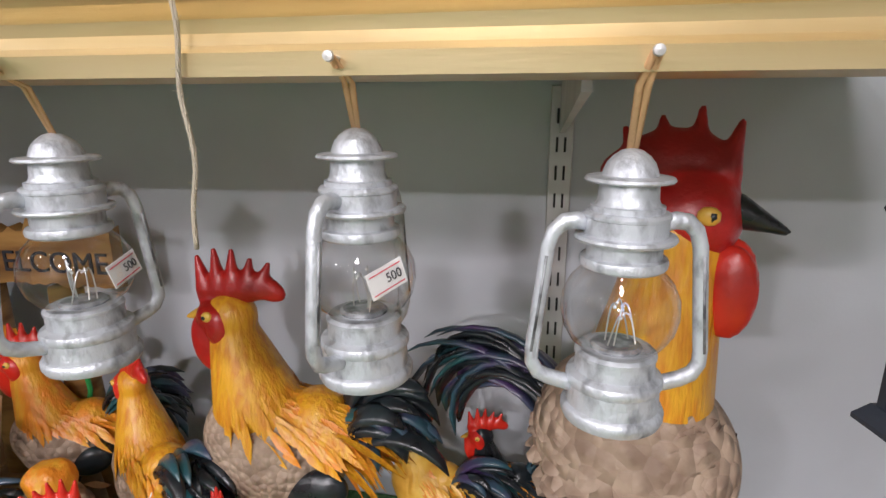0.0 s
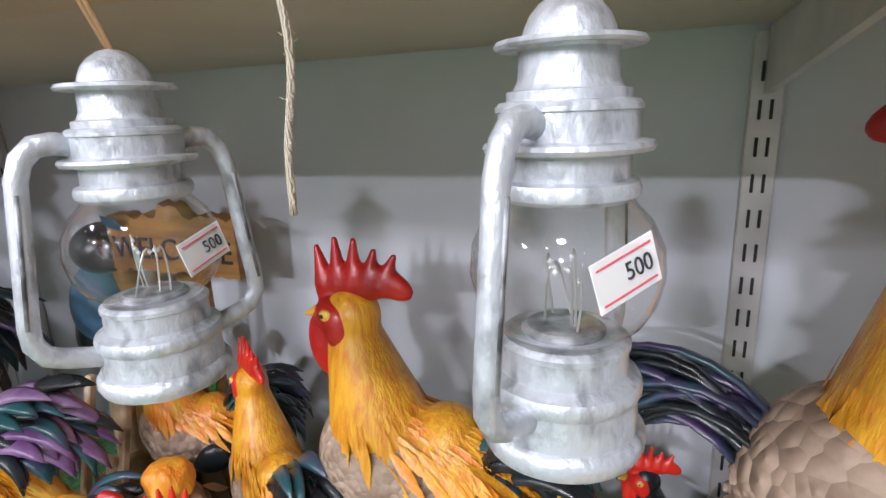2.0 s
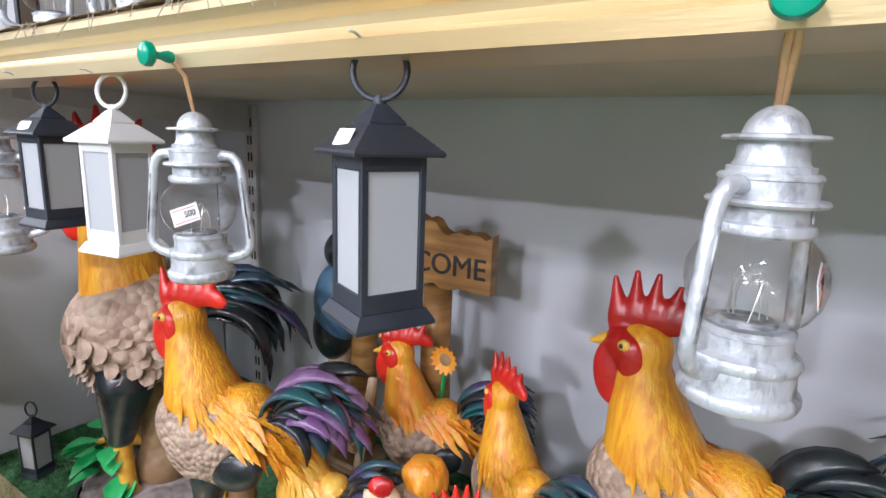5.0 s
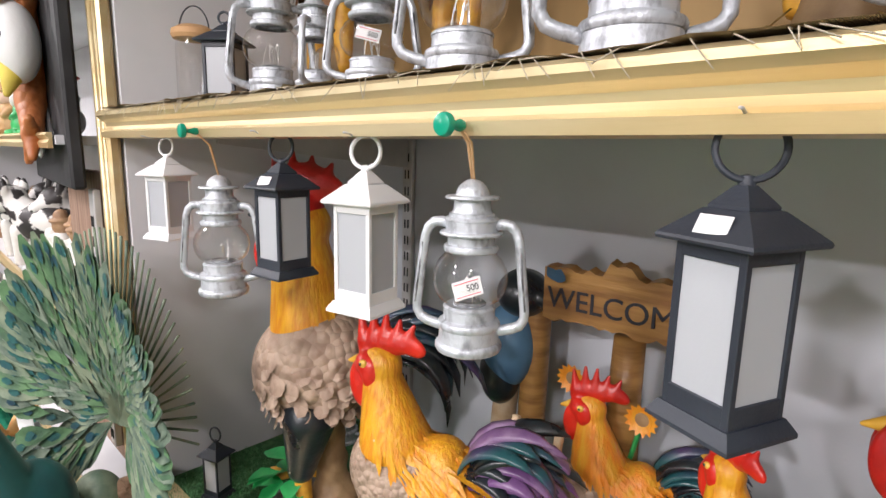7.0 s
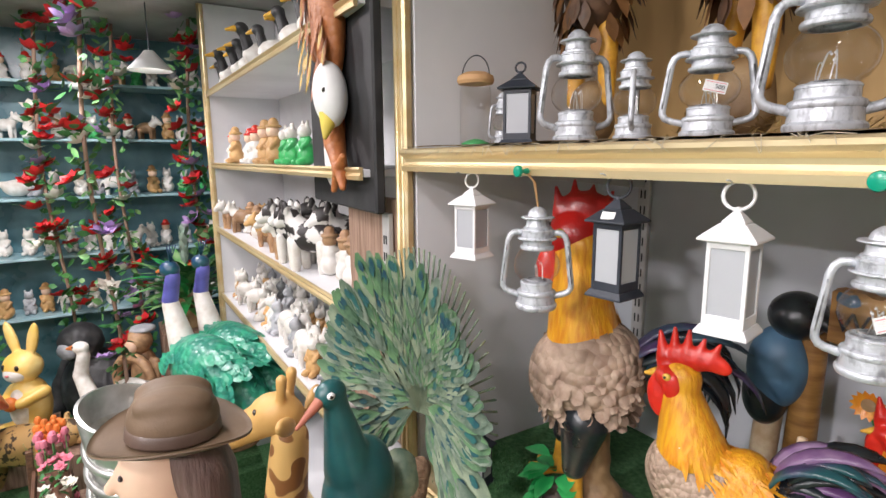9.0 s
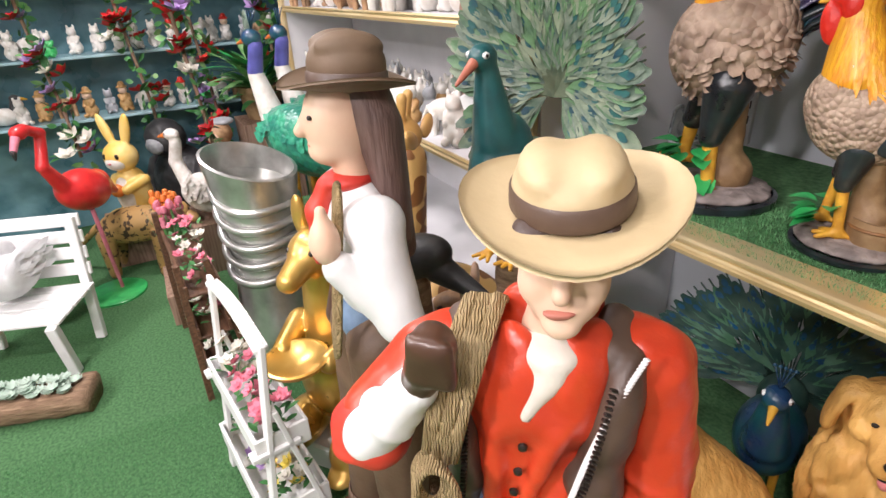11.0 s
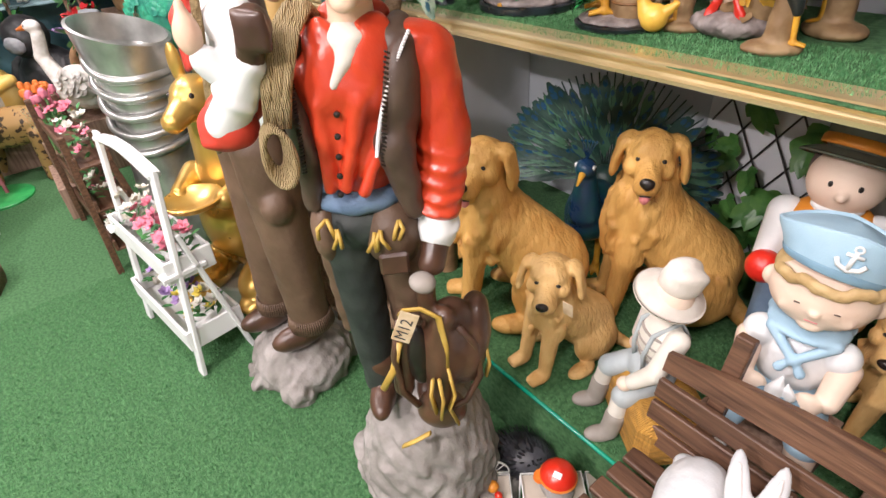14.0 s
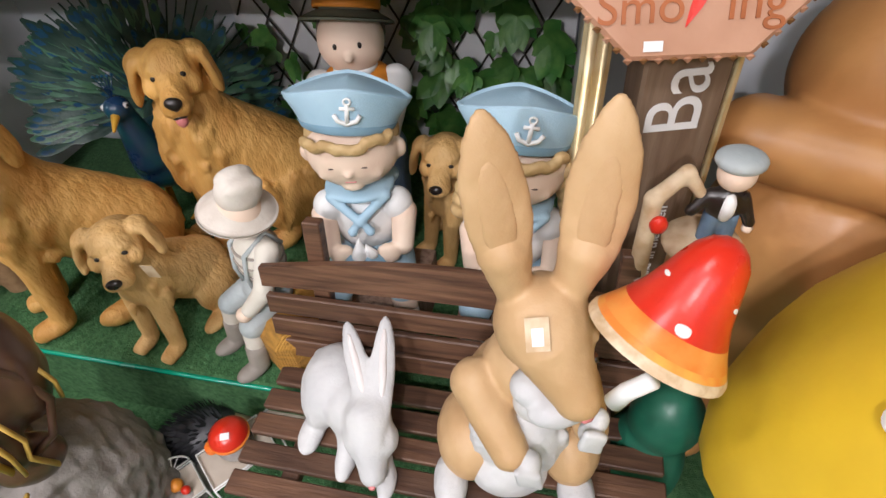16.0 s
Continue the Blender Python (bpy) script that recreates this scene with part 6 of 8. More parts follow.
sp = [(.55 + 1.047 * i, r, z, .8, .6) for i, (r, z) in enumerate(((.114, .078), (.080, .157), (.114, .078), (.082, .152), (.114, .078), (.080, .157)))]
ax = Vector((.075, .075, .15)).normalized()
mushroom_cap("red_mushroom", Matrix.Translation((.565, -.115, .862)) @ ax.to_track_quat("Z", "X").to_matrix().to_4x4() @ Matrix.Diagonal((.66, .66, .58, 1)),
             [((.170, .168, .160), (-.022, -.010, .002)), ((.160, .150), (.002, .018)), ((.150, .136, .124), (.018, .040, .062)), ((.124, .104, .090, .078, .064, .042, .020, 0), (.062, .104, .148, .192, .232, .262, .276, .280)), ((.0, .08, .15, .170), (.0, -.012, -.028, -.022))],
             ["cream_paint", "cap_amber", "cap_orange", "cap_red", "cream_paint"], sp, .017, "red spotted mushroom held by the tan rabbit", .9)
redcap = bpy.data.objects["red_mushroom"]
b = B()
b.tube([(.532, -.112, .800), (.545, -.113, .840), (.570, -.115, .885)], [.014, .013, .012], "white_paint", 14)
st_ = b.part("stem", redcap, "white mushroom stem")
st_.matrix_basis = redcap.matrix_world.inverted()
sp = [(a, r + .002, z + .002, .85, .5) for a, r, z in ((3.15, .37, .27), (3.45, .46, .06), (3.85, .425, .16), (4.2, .37, .27), (2.8, .46, .06), (3.55, .29, .37), (3.0, .19, .46), (4.5, .46, .06), (4.9, .37, .27), (4.0, .475, -.01))]
mushroom_cap("yellow_mushroom", pose(1.17, -.22, .635), [((.47, .475, .46, .425, .37, .29, .19, .09, 0), (-.06, -.01, .06, .16, .27, .37, .46, .51, .52)), ((.47, .30, .10, 0), (-.06, -.03, -.01, 0))], ["cap_yellow", "cream_paint"], sp, .021, "large yellow mushroom ornament with wavy rim and white spots", 1.0, .05)
b = B()
b.lathe([(0, 0), (.18, 0), (.16, .05), (.12, .3), (.11, .79), (0, .79)], "cream_paint", 30)
b.thing("mushroom_stalk", "cream stalk under the large yellow mushroom", "mushroom", pose(1.17, -.22, -.125))
mat("leaf_dark", (0.01, 0.10, 0.06), 0.45, second=(0.02, 0.15, 0.09), scale=9, bump=0.3, coat=.2)
b = B()
b.sculpt([("e", (0, 0, .20), (.10, .09, .20), "leaf_dark"), ("e", (.02, 0, .42), (.075, .07, .10), "leaf_dark")], .012, .01)
b.thing("green_pot_statue", "dark green ornament beside the bench", "ornament", pose(.66, .02, .0))

# ---- big animal, post and signs on the far side ----
K = "kangaroo_tan"
b = B()
b.sculpt([("e", (0, 0, .52), (.27, .25, .34), K), ("e", (-.12, -.06, .36), (.17, .20, .26), K), ("e", (.15, -.08, .34), (.17, .2, .26), K), ("e", (0, .05, .95), (.20, .18, .2), K), ("c", (-.22, -.08, .84), (.12, -.16, .86), .085, .075, K), ("c", (.12, -.16, .86), (.26, -.08, .98), .075, .09, K), ("e", (-.13, -.2, .05), (.09, .18, .06), K), ("e", (.14, -.2, .05), (.09, .18, .06), K), ("e", (0, .0, 1.22), (.12, .15, .13), K), ("e", (-.10, .04, 1.38), (.04, .03, .11), K), ("e", (.10, .04, 1.38), (.04, .03, .11), K)], .016, .02)
b.thing("kangaroo_statue", "large orange-tan kangaroo statue beside the post", "statue", pose(1.02, .46, 0, 0, 0, -15))

sp_root = empty("wooden_post_sign", "brown wooden post with white lettering leaning back", "sign", pose(.615, .355, .002, 0, -1.5, 14))
b = B()
b.box((0, 0, .62), (.150, .09, 1.24), "plank_brown", .006)
pb = b.part("post", sp_root)
text("Ba", pb, pose(-.004, -.047, .985, 90, -90, 0), .140, "white_paint", extrude=.001)
text("in the open", pb, pose(.015, -.047, .665, 90, -90, 0), .034, "white_paint", extrude=.001)
text("and", pb, pose(.015, -.047, .55, 90, -90, 0), .030, "white_paint", extrude=.001)
b = B()
b.box((.082, 0, .62), (.012, .095, 1.25), "gold_trim", .003)
b.part("edge_strip", sp_root, "gilt strip along the post edge")

sg = empty("smoking_sign", "terracotta octagonal smoking sign with scalloped edge", "sign", pose(.548, .255, 1.300, -26, -2, 6))
b = B()
R = .212
b.lathe([(0, -.007), (R * .97, -.007), (R, 0), (R * .97, .007), (0, .007)], "terracotta", 8, pose(0, 0, 0, 90, 0, 0) @ pose(0, 0, 0, 0, 0, 22.5), False)
for i in range(64):
    a = 2 * math.pi * i / 64
    k = R * math.cos(math.pi / 8) / max(math.cos((a + math.pi / 8) % (math.pi / 4) - math.pi / 8), .1)
    b.lathe([(0, -.006), (.007, 0), (0, .006)], "sign_edge" if i % 2 else "terracotta", 8, Matrix.Translation((k * math.cos(a), 0, k * math.sin(a))))
bd = b.part("board", sg)
text("Smo", bd, pose(-.070, -.009, -.128, 90, 0, 0), .066, "lettering_rust", extrude=.001)
text("ing", bd, pose(.078, -.009, -.128, 90, 0, 0), .066, "lettering_rust", extrude=.001)
b = B()
b.leaf((.035, -.0095, -.055), (-.45, 0, -1), (0, -1, 0), .11, .022, "comb_bright", bend=0, fold=.05)
b.part("flash", sg, "red flash mark")
B().box((-.05, -.010, -.178), (.026, .001, .014), "paper", .0003).part("price_tag", sg, "small white price sticker")

# little boy ornament on a curled column
b = B()
b.sculpt([("c", (0, .03, 0), (0, .03, .78), .05, .04, "cream_paint"), ("e", (0, 0, .79), (.07, .07, .02), "cream_paint"), ("e", (.01, 0, .885), (.03, .022, .035), "nose_black"), ("e", (.012, -.012, .885), (.014, .016, .03), "white_paint"), ("e", (.012, 0, .945), (.030, .03, .03), "skin_doll"), ("e", (.012, .004, .968), (.040, .036, .018), "short_grey"), ("c", (.0, 0, .86), (-.005, -.005, .80), .016, .012, "denim"), ("c", (.025, 0, .86), (.03, -.005, .80), .016, .012, "denim"), ("c", (.035, 0, .90), (.055, -.01, .855), .012, .010, "nose_black"), ("c", (-.015, 0, .90), (-.04, -.01, .87), .012, .010, "nose_black"), ("e", (.055, -.012, .845), (.010, .01, .01), "skin_doll"),
          ("c", (-.09, 0, .60), (-.10, 0, .88), .018, .016, "cream_paint"), ("c", (-.10, 0, .88), (-.06, 0, .94), .016, .013, "cream_paint"), ("c", (-.06, 0, .94), (-.03, 0, .90), .013, .01, "cream_paint"), ("c", (-.09, 0, .60), (0, .03, .5), .018, .02, "cream_paint"), ("e", (-.085, -.02, .84), (.016, .012, .02), "comb_bright")], .006, .006)
b.thing("boy_figurine", "small boy figurine in grey beret on cream column", "statue", pose(.668, .16, 0))

# ---- tiny metal table set, hedgehog, little mushroom ----
def mini_table(m, w, d, h, label, back=False):
    root = empty("mini_chair" if back else "mini_table", label, "chair" if back else "table", m, "mini metal furniture")
    B().box((0, 0, h), (w, d, .008), "stone_top", .002).part("seat" if back else "tabletop", root, "stone-coloured panel")
    b = B()
    for s in (0, .010):
        b.tube([(-w / 2, -d / 2, h + s), (w / 2, -d / 2, h + s), (w / 2, d / 2, h + s), (-w / 2, d / 2, h + s)], .0028, "white_metal", 6, True)
    b.part("frame", root)
    for sx in (-1, 1):
        for sy in (-1, 1):
            b = B()
            b.tube([(sx * w / 2, sy * d / 2, h), (sx * w / 2, sy * d / 2, 0)], .0028, "white_metal", 6)
            b.part("leg", root)
    if back:
        b = B()
        arc = [(w / 2 * math.cos(a), d / 2, h + .02 + w * .55 * math.sin(a)) for a in [math.pi * i / 16 for i in range(17)]]
        b.tube(arc, .0028, "white_metal", 6)
        for k in (4, 6, 8, 10, 12):
            b.tube([(0, d / 2, h + .015), arc[k]], .0018, "white_metal", 5)
        b.tube([(-w / 2, d / 2, h + .02), (w / 2, d / 2, h + .02)], .0025, "white_metal", 6)
        b.part("backrest", root)
    return root


mini_table(pose(-.325, -.125, .0, 0, 0, -38), .115, .17, .165, "small white metal table ornament with stone-coloured top")
mini_table(pose(-.47, -.215, .0, 0, 0, 52), .10, .10, .085, "small white metal chair ornament with round back", True)
mini_table(pose(-.255, .02, .0, 0, 0, -38) @ Matrix.Rotation(math.pi, 4, "Z") @ Matrix.Rotation(math.pi, 4, "Z"), .10, .10, .12, "small white metal chair ornament with round back", True)
mini_table(pose(-.30, -.30, .0, 0, 0, 142), .10, .10, .085, "small white metal chair ornament with round back", True)
b = B()
b.sculpt([("e", (0, 0, .022), (.05, .045, .024), "rock"), ("c", (0, 0, .03), (0, 0, .07), .026, .022, "rock")], .005, .006, .002, 80)
b.lathe([(0, .068), (.045, .066), (.05, .07), (.046, .085), (.03, .102), (0, .110)], "cap_red", 28)
b.lathe([(.051, .066), (.0515, .071), (.048, .076)], "cap_orange", 28)
b.lathe([(0, .05), (.02, .05), (.018, .062), (0, .068)], "cap_orange", 16, pose(-.035, -.03, 0))
b.box((.012, -.02, .107), (.022, .016, .001), "paper", .0002, pose(0, 0, 0, 25, 0, 20))
b.thing("mushroom_ornament", "small red mushroom ornament on the metal table", "ornament", pose(-.325, -.115, .172))
b = B()
b.sculpt([("e", (0, 0, .016), (.018, .018, .017), "orange_paint"), ("e", (.03, -.005, .012), (.013, .012, .013), "cap_red")], .004, .004)
b.thing("pumpkin_ornament", "tiny orange pumpkin ornaments on the metal chair", "ornament", pose(-.475, -.215, .091))
b = B()
rnd = random.Random(9)
b.sculpt([("e", (0, 0, .07), (.10, .075, .07), "quill"), ("c", (.07, 0, .06), (.135, 0, .045), .045, .018, "cream_paint"), ("e", (.142, 0, .048), (.010, .010, .009), "nose_black"), ("e", (.10, .035, .07), (.006, .005, .006), "nose_black"), ("e", (.10, -.035, .07), (.006, .005, .006), "nose_black")], .006, .008)
for i in range(420):
    a, t = rnd.uniform(0, 6.28), rnd.uniform(-.1, 1)
    r = math.sqrt(max(0, 1 - t * t))
    o = Vector((r * math.cos(a), r * math.sin(a), t))
    if o.x < .72:
        c = Vector((.10 * o.x, .075 * o.y, .07 + .07 * o.z))
        b.leaf(c, o + Vector((-.7, 0, .1)), o, .030, .008, "quill", bend=.05, steps=2)
b.thing("hedgehog_statue", "small dark hedgehog statue on the turf floor", "statue", pose(-.50, -.055, .0, 0, 0, 28))


# ---- cowboy and cowgirl ----
mat("jeans_dark", (0.018, 0.022, 0.020), 0.6, second=(0.035, 0.042, 0.036), scale=12, bump=0.4, bscale=60)
mat("lips", (0.55, 0.20, 0.15), 0.5, second=(0.48, 0.16, 0.12), scale=9, bump=0.1)
def cowboy():
    """A painted cowboy about 1.1 m tall on a rock 0.48 m high; he faces -y."""
    b = B()
    R, V, C, L, J = "red_shirt", "vest_brown", "chaps_brown", "leather_dark", "jeans_dark"
    p = [("e", (-.005, 0, 1.20), (.104, .078, .165), R), ("e", (.008, -.012, 1.285), (.112, .082, .085), R), ("e", (.115, .008, 1.335), (.058, .054, .044), R), ("e", (-.105, .008, 1.330), (.056, .054, .044), R), ("e", (.01, .015, 1.350), (.10, .062, .036), R),
         # shirt front, folds running down to the belt
         ("c", (.030, -.082, 1.27), (-.020, -.080, 1.10), .016, .012, R), ("c", (-.045, -.074, 1.26), (-.050, -.076, 1.10), .014, .014, R), ("c", (.065, -.060, 1.20), (.015, -.082, 1.09), .014, .012, R),
         # open waistcoat
         ("e", (.098, -.040, 1.245), (.034, .058, .125), V, (0, 8, -18)), ("c", (.078, -.062, 1.18), (.104, -.058, 1.035), .040, .022, V), ("e", (-.098, -.036, 1.225), (.026, .054, .125), V, (0, -8, 16)), ("c", (-.088, -.055, 1.15), (-.100, -.045, 1.05), .026, .018, V), ("e", (0, .042, 1.20), (.118, .056, .180), V), ("c", (.088, -.030, 1.355), (.100, .02, 1.365), .026, .026, V), ("c", (-.085, -.030, 1.35), (-.095, .02, 1.36), .024, .024, V),
         # wide collar and neckerchief
         ("e", (.060, -.052, 1.352), (.042, .020, .058), R, (-22, 28, 24)), ("e", (-.024, -.056, 1.352), (.036, .018, .052), R, (-22, -24, -20)), ("e", (.022, .034, 1.385), (.066, .030, .034), R),
         ("e", (.020, -.032, 1.366), (.046, .052, .028), "cream_stripe"), ("c", (.018, -.064, 1.345), (-.008, -.090, 1.300), .026, .007, "cream_stripe"), ("c", (.020, -.008, 1.33), (.028, -.018, 1.425), .043, .038, "skin"),
         # head
         ("e", (.030, -.024, 1.495), (.053, .066, .072), "skin"), ("e", (.030, -.052, 1.446), (.040, .040, .034), "skin"), ("e", (.028, -.080, 1.424), (.020, .014, .013), "skin"), ("e", (.060, -.060, 1.468), (.018, .022, .024), "skin"), ("e", (.000, -.060, 1.468), (.018, .022, .024), "skin"),
         ("c", (.026, -.088, 1.502), (.024, -.101, 1.474), .0065, .0095, "skin"), ("e", (.024, -.090, 1.447), (.017, .007, .0035), "lips"), ("e", (.024, -.088, 1.442), (.012, .007, .004), "lips"), ("e", (.086, -.018, 1.482), (.008, .014, .020), "skin"),
         ("e", (.005, -.084, 1.497), (.010, .006, .0042), "white_paint"), ("e", (.049, -.083, 1.497), (.010, .006, .0042), "white_paint"), ("e", (.006, -.0885, 1.497), (.0042, .003, .0042), "nose_black"), ("e", (.050, -.0875, 1.497), (.0042, .003, .0042), "nose_black"), ("c", (-.008, -.084, 1.509), (.014, -.090, 1.510), .0026, .003, "hair_brown"), ("c", (.040, -.089, 1.510), (.063, -.080, 1.508), .003, .0026, "hair_brown"),
         ("e", (.030, .006, 1.515), (.060, .062, .058), "hair_dark"), ("c", (-.012, -.070, 1.530), (.070, -.072, 1.530), .016, .016, "hair_dark"), ("e", (.082, -.036, 1.505), (.010, .022, .032), "hair_dark"), ("e", (-.022, -.036, 1.508), (.009, .022, .028), "hair_dark"),
         # hips, dark trousers under leather chaps
         ("e", (-.012, 0, 1.048), (.098, .078, .036), "denim"), ("e", (-.008, .004, .985), (.100, .078, .070), J), ("e", (.050, -.030, .965), (.062, .062, .078), C), ("e", (-.088, -.016, .970), (.034, .058, .075), C),
         ("c", (-.048, -.004, .95), (-.030, -.020, .50), .060, .042, J), ("c", (.058, .012, .95), (.085, .02, .50), .066, .050, C), ("c", (-.098, .006, .96), (-.090, .028, .66), .030, .026, C),
         ("e", (-.025, -.062, .478), (.034, .078, .034), L), ("c", (-.028, -.02, .58), (-.026, -.02, .49), .044, .036, L), ("e", (.095, -.03, .48), (.034, .08, .034), L),
         # raised arm with a gloved fist
         ("c", (-.138, .0, 1.315), (-.215, -.045, 1.245), .050, .044, R), ("c", (-.226, -.052, 1.228), (-.200, -.078, 1.236), .047, .044, "scarf_red"), ("e", (-.222, -.062, 1.215), (.050, .048, .016), "scarf_red", (0, -14, 0)), ("c", (-.206, -.086, 1.244), (-.136, -.106, 1.345), .037, .028, "white_paint"), ("e", (-.176, -.098, 1.292), (.040, .036, .014), "white_paint", (0, 40, 0)), ("c", (-.132, -.107, 1.352), (-.120, -.110, 1.385), .023, .026, L), ("e", (-.108, -.110, 1.410), (.026, .023, .030), L),
         # lowered arm
         ("c", (.150, .005, 1.32), (.172, .002, 1.17), .052, .050, R), ("c", (.172, .002, 1.17), (.154, -.030, 1.025), .050, .045, R), ("c", (.150, -.034, 1.005), (.147, -.046, .965), .041, .038, "white_paint"), ("e", (.149, -.040, .985), (.044, .042, .010), "white_paint", (16, 0, 0)), ("c", (.142, -.056, .95), (.130, -.085, .915), .030, .028, L),
         # saddle hanging from the hand; a black lump puts shade in its hollow
         ("e", (.152, -.118, .710), (.070, .060, .130), L, (0, 8, 14)), ("e", (.205, -.080, .690), (.044, .086, .125), L, (0, 10, 0)), ("c", (.066, -.130, .815), (.046, -.140, .600), .018, .024, L), ("c", (.150, -.150, .82), (.128, -.168, .58), .026, .030, L), ("e", (.090, -.140, .700), (.030, .030, .085), "nose_black"), ("c", (.118, -.128, .82), (.114, -.130, .890), .020, .018, L), ("e", (.112, -.130, .900), (.029, .027, .019), "boot_grey", (14, 10, 0)), ("e", (.130, -.150, .53), (.060, .040, .060), L)]
    for k in range(5):
        p.append(("e", (.168 - .004 * k, -.006 - .007 * k, 1.155 - .030 * k), (.0545 - .001 * k, .052, .008), R, (14, 10 - 6 * (k % 2), 0)))
    for k in range(4):
        p.append(("c", (-.128, -.130, 1.430 - .0155 * k), (-.090, -.134, 1.424 - .0155 * k), .0088, .0082, L))
    b.sculpt(p, .0056, .014, .0022, 46)
    # buttons, laced edge and white cord of the waistcoat
    for k in range(6):
        b.lathe([(0, -.003), (.0062, -.002), (.0055, .002), (0, .004)], "nose_black", 12, pose(-.006 - .005 * k, -.0945 + .0022 * abs(k - 2), 1.290 - .040 * k, 90, 0, 0))
    cord = lambda t: Vector((.124 - .074 * t - .012 * math.sin(3.1 * t), -.066 - .034 * math.sin(1.9 * t), 1.375 - .205 * t))
    for i in range(54):
        b.lathe([(0, -.0034), (.0044, 0), (0, .0034)], "white_paint", 7, Matrix.Translation(cord(i / 53)))
    for i in range(26):
        t = i / 25
        b.box(Vector((.088 - .030 * t, -.092 - .010 * math.sin(3 * t), 1.350 - .20 * t)), (.010, .006, .0035), "nose_black", .001, pose(0, 0, 0, 0, 30, 20))
        b.box(Vector((-.078 - .012 * t, -.088, 1.31 - .17 * t)), (.009, .006, .0035), "nose_black", .001, pose(0, 0, 0, 0, -20, -16))
    # rope over the shoulder, coiled at the hip
    for k in range(8):
        s, w = .006 * (k - 3.5), .004 * math.sin(2.3 * k)
        b.tube([(-.060 + s, .05, 1.375), (-.062 + s, -.015, 1.415 + w), (-.078 + s, -.080, 1.385), (-.098 + s + w, -.110 - w, 1.31), (-.112 + s * .8 - w, -.112 + w, 1.24)], .0068, "rope", 7)
    for k in range(5):
        b.tube([(-.126 + (.019 + .002 * k) * math.cos(a) + .003 * k, -.112 - .005 * k, 1.205 + (.042 + .003 * k) * math.sin(a) - .004 * k) for a in [i * math.pi / 10 for i in range(20)]], .0058, "rope", 7, True)
    # pale thongs
    rnd = random.Random(2)
    for x, z in ((-.072, 1.030), (-.052, 1.012), (.022, 1.000), (.034, 1.004), (.072, 1.020)):
        y = -.088 if abs(x) < .06 else -.078
        for j in range(2):
            b.tube([(x, y, z), (x + rnd.uniform(-.02, .01), y - .012, z - .014), (x + rnd.uniform(-.024, .016), y - .010, z - .040)], .0046, "strap_gold", 6)
    for pts in ([(.060, -.150, .83), (.072, -.168, .86), (.105, -.172, .865), (.140, -.172, .84), (.150, -.178, .76), (.148, -.18, .70)], [(.050, -.158, .76), (.030, -.165, .68), (.0, -.165, .62)], [(.118, -.196, .68), (.112, -.205, .64), (.120, -.204, .58)], [(.132, -.198, .68), (.138, -.208, .62), (.130, -.205, .56)], [(.152, -.18, .70), (.164, -.190, .62), (.150, -.195, .58), (.168, -.19, .52)], [(.240, -.13, .70), (.246, -.135, .66), (.238, -.135, .62)], [(.10, -.20, .50), (.06, -.20, .47), (.03, -.19, .44)]):
        b.tube(pts, .0085, "strap_gold", 8, flat=.5)
    # rolled edges of the saddle leather
    b.tube([(.054, -.140, .81), (.036, -.160, .72), (.044, -.165, .61), (.080, -.175, .57)], .009, L, 8)
    b.tube([(.180, -.160, .80), (.215, -.155, .74), (.225, -.150, .64), (.190, -.165, .57), (.150, -.180, .565)], .008, L, 8)
    b.box((.055, -.095, .925), (.062, .014, .050), L, .006, pose(0, 0, 0, -8, 0, 6))
    brimmed(b, (.034, -.022, 1.545), .120, .066, .064, "hat_tan", .026, (7, -3, 0), "vest_brown")
    return b


def rock_base(b, c, rx, ry, h, seed):
    rnd = random.Random(seed)
    p = [("e", (c[0], c[1], h * .3), (rx, ry, h * .7), "rock")]
    for i in range(46):
        a, t = rnd.uniform(0, 6.28), rnd.uniform(.35, 1.05)
        p.append(("e", (c[0] + rx * t * math.cos(a), c[1] + ry * t * math.sin(a), h * rnd.uniform(.1, .75) * (1.25 - t)), (rnd.uniform(.03, .085), rnd.uniform(.03, .085), rnd.uniform(.022, .06)), "rock", (rnd.uniform(-40, 40), rnd.uniform(-40, 40), rnd.uniform(0, 90))))
    b.sculpt(p, .009, .006, .010, 44)


b = cowboy()
rock_base(b, (.075, .0), .20, .20, .46, 3)
cb = b.thing("cowboy_statue", "life-size cowboy statue in red shirt holding a saddle", "statue", pose(-.715, -.350, 0, 0, 0, 52))
tg = empty("price_tag", "pink cardboard price tag reading M12 on the saddle", "tag", cb.matrix_world @ pose(.072, -.192, .835, 4, 20, -6))
B().box((0, 0, 0), (.040, .002, .090), "cream_paint", .001).part("card", tg)
text("M12", tg, pose(0, -.0016, -.006, 90, -88, 0), .036, "ink")

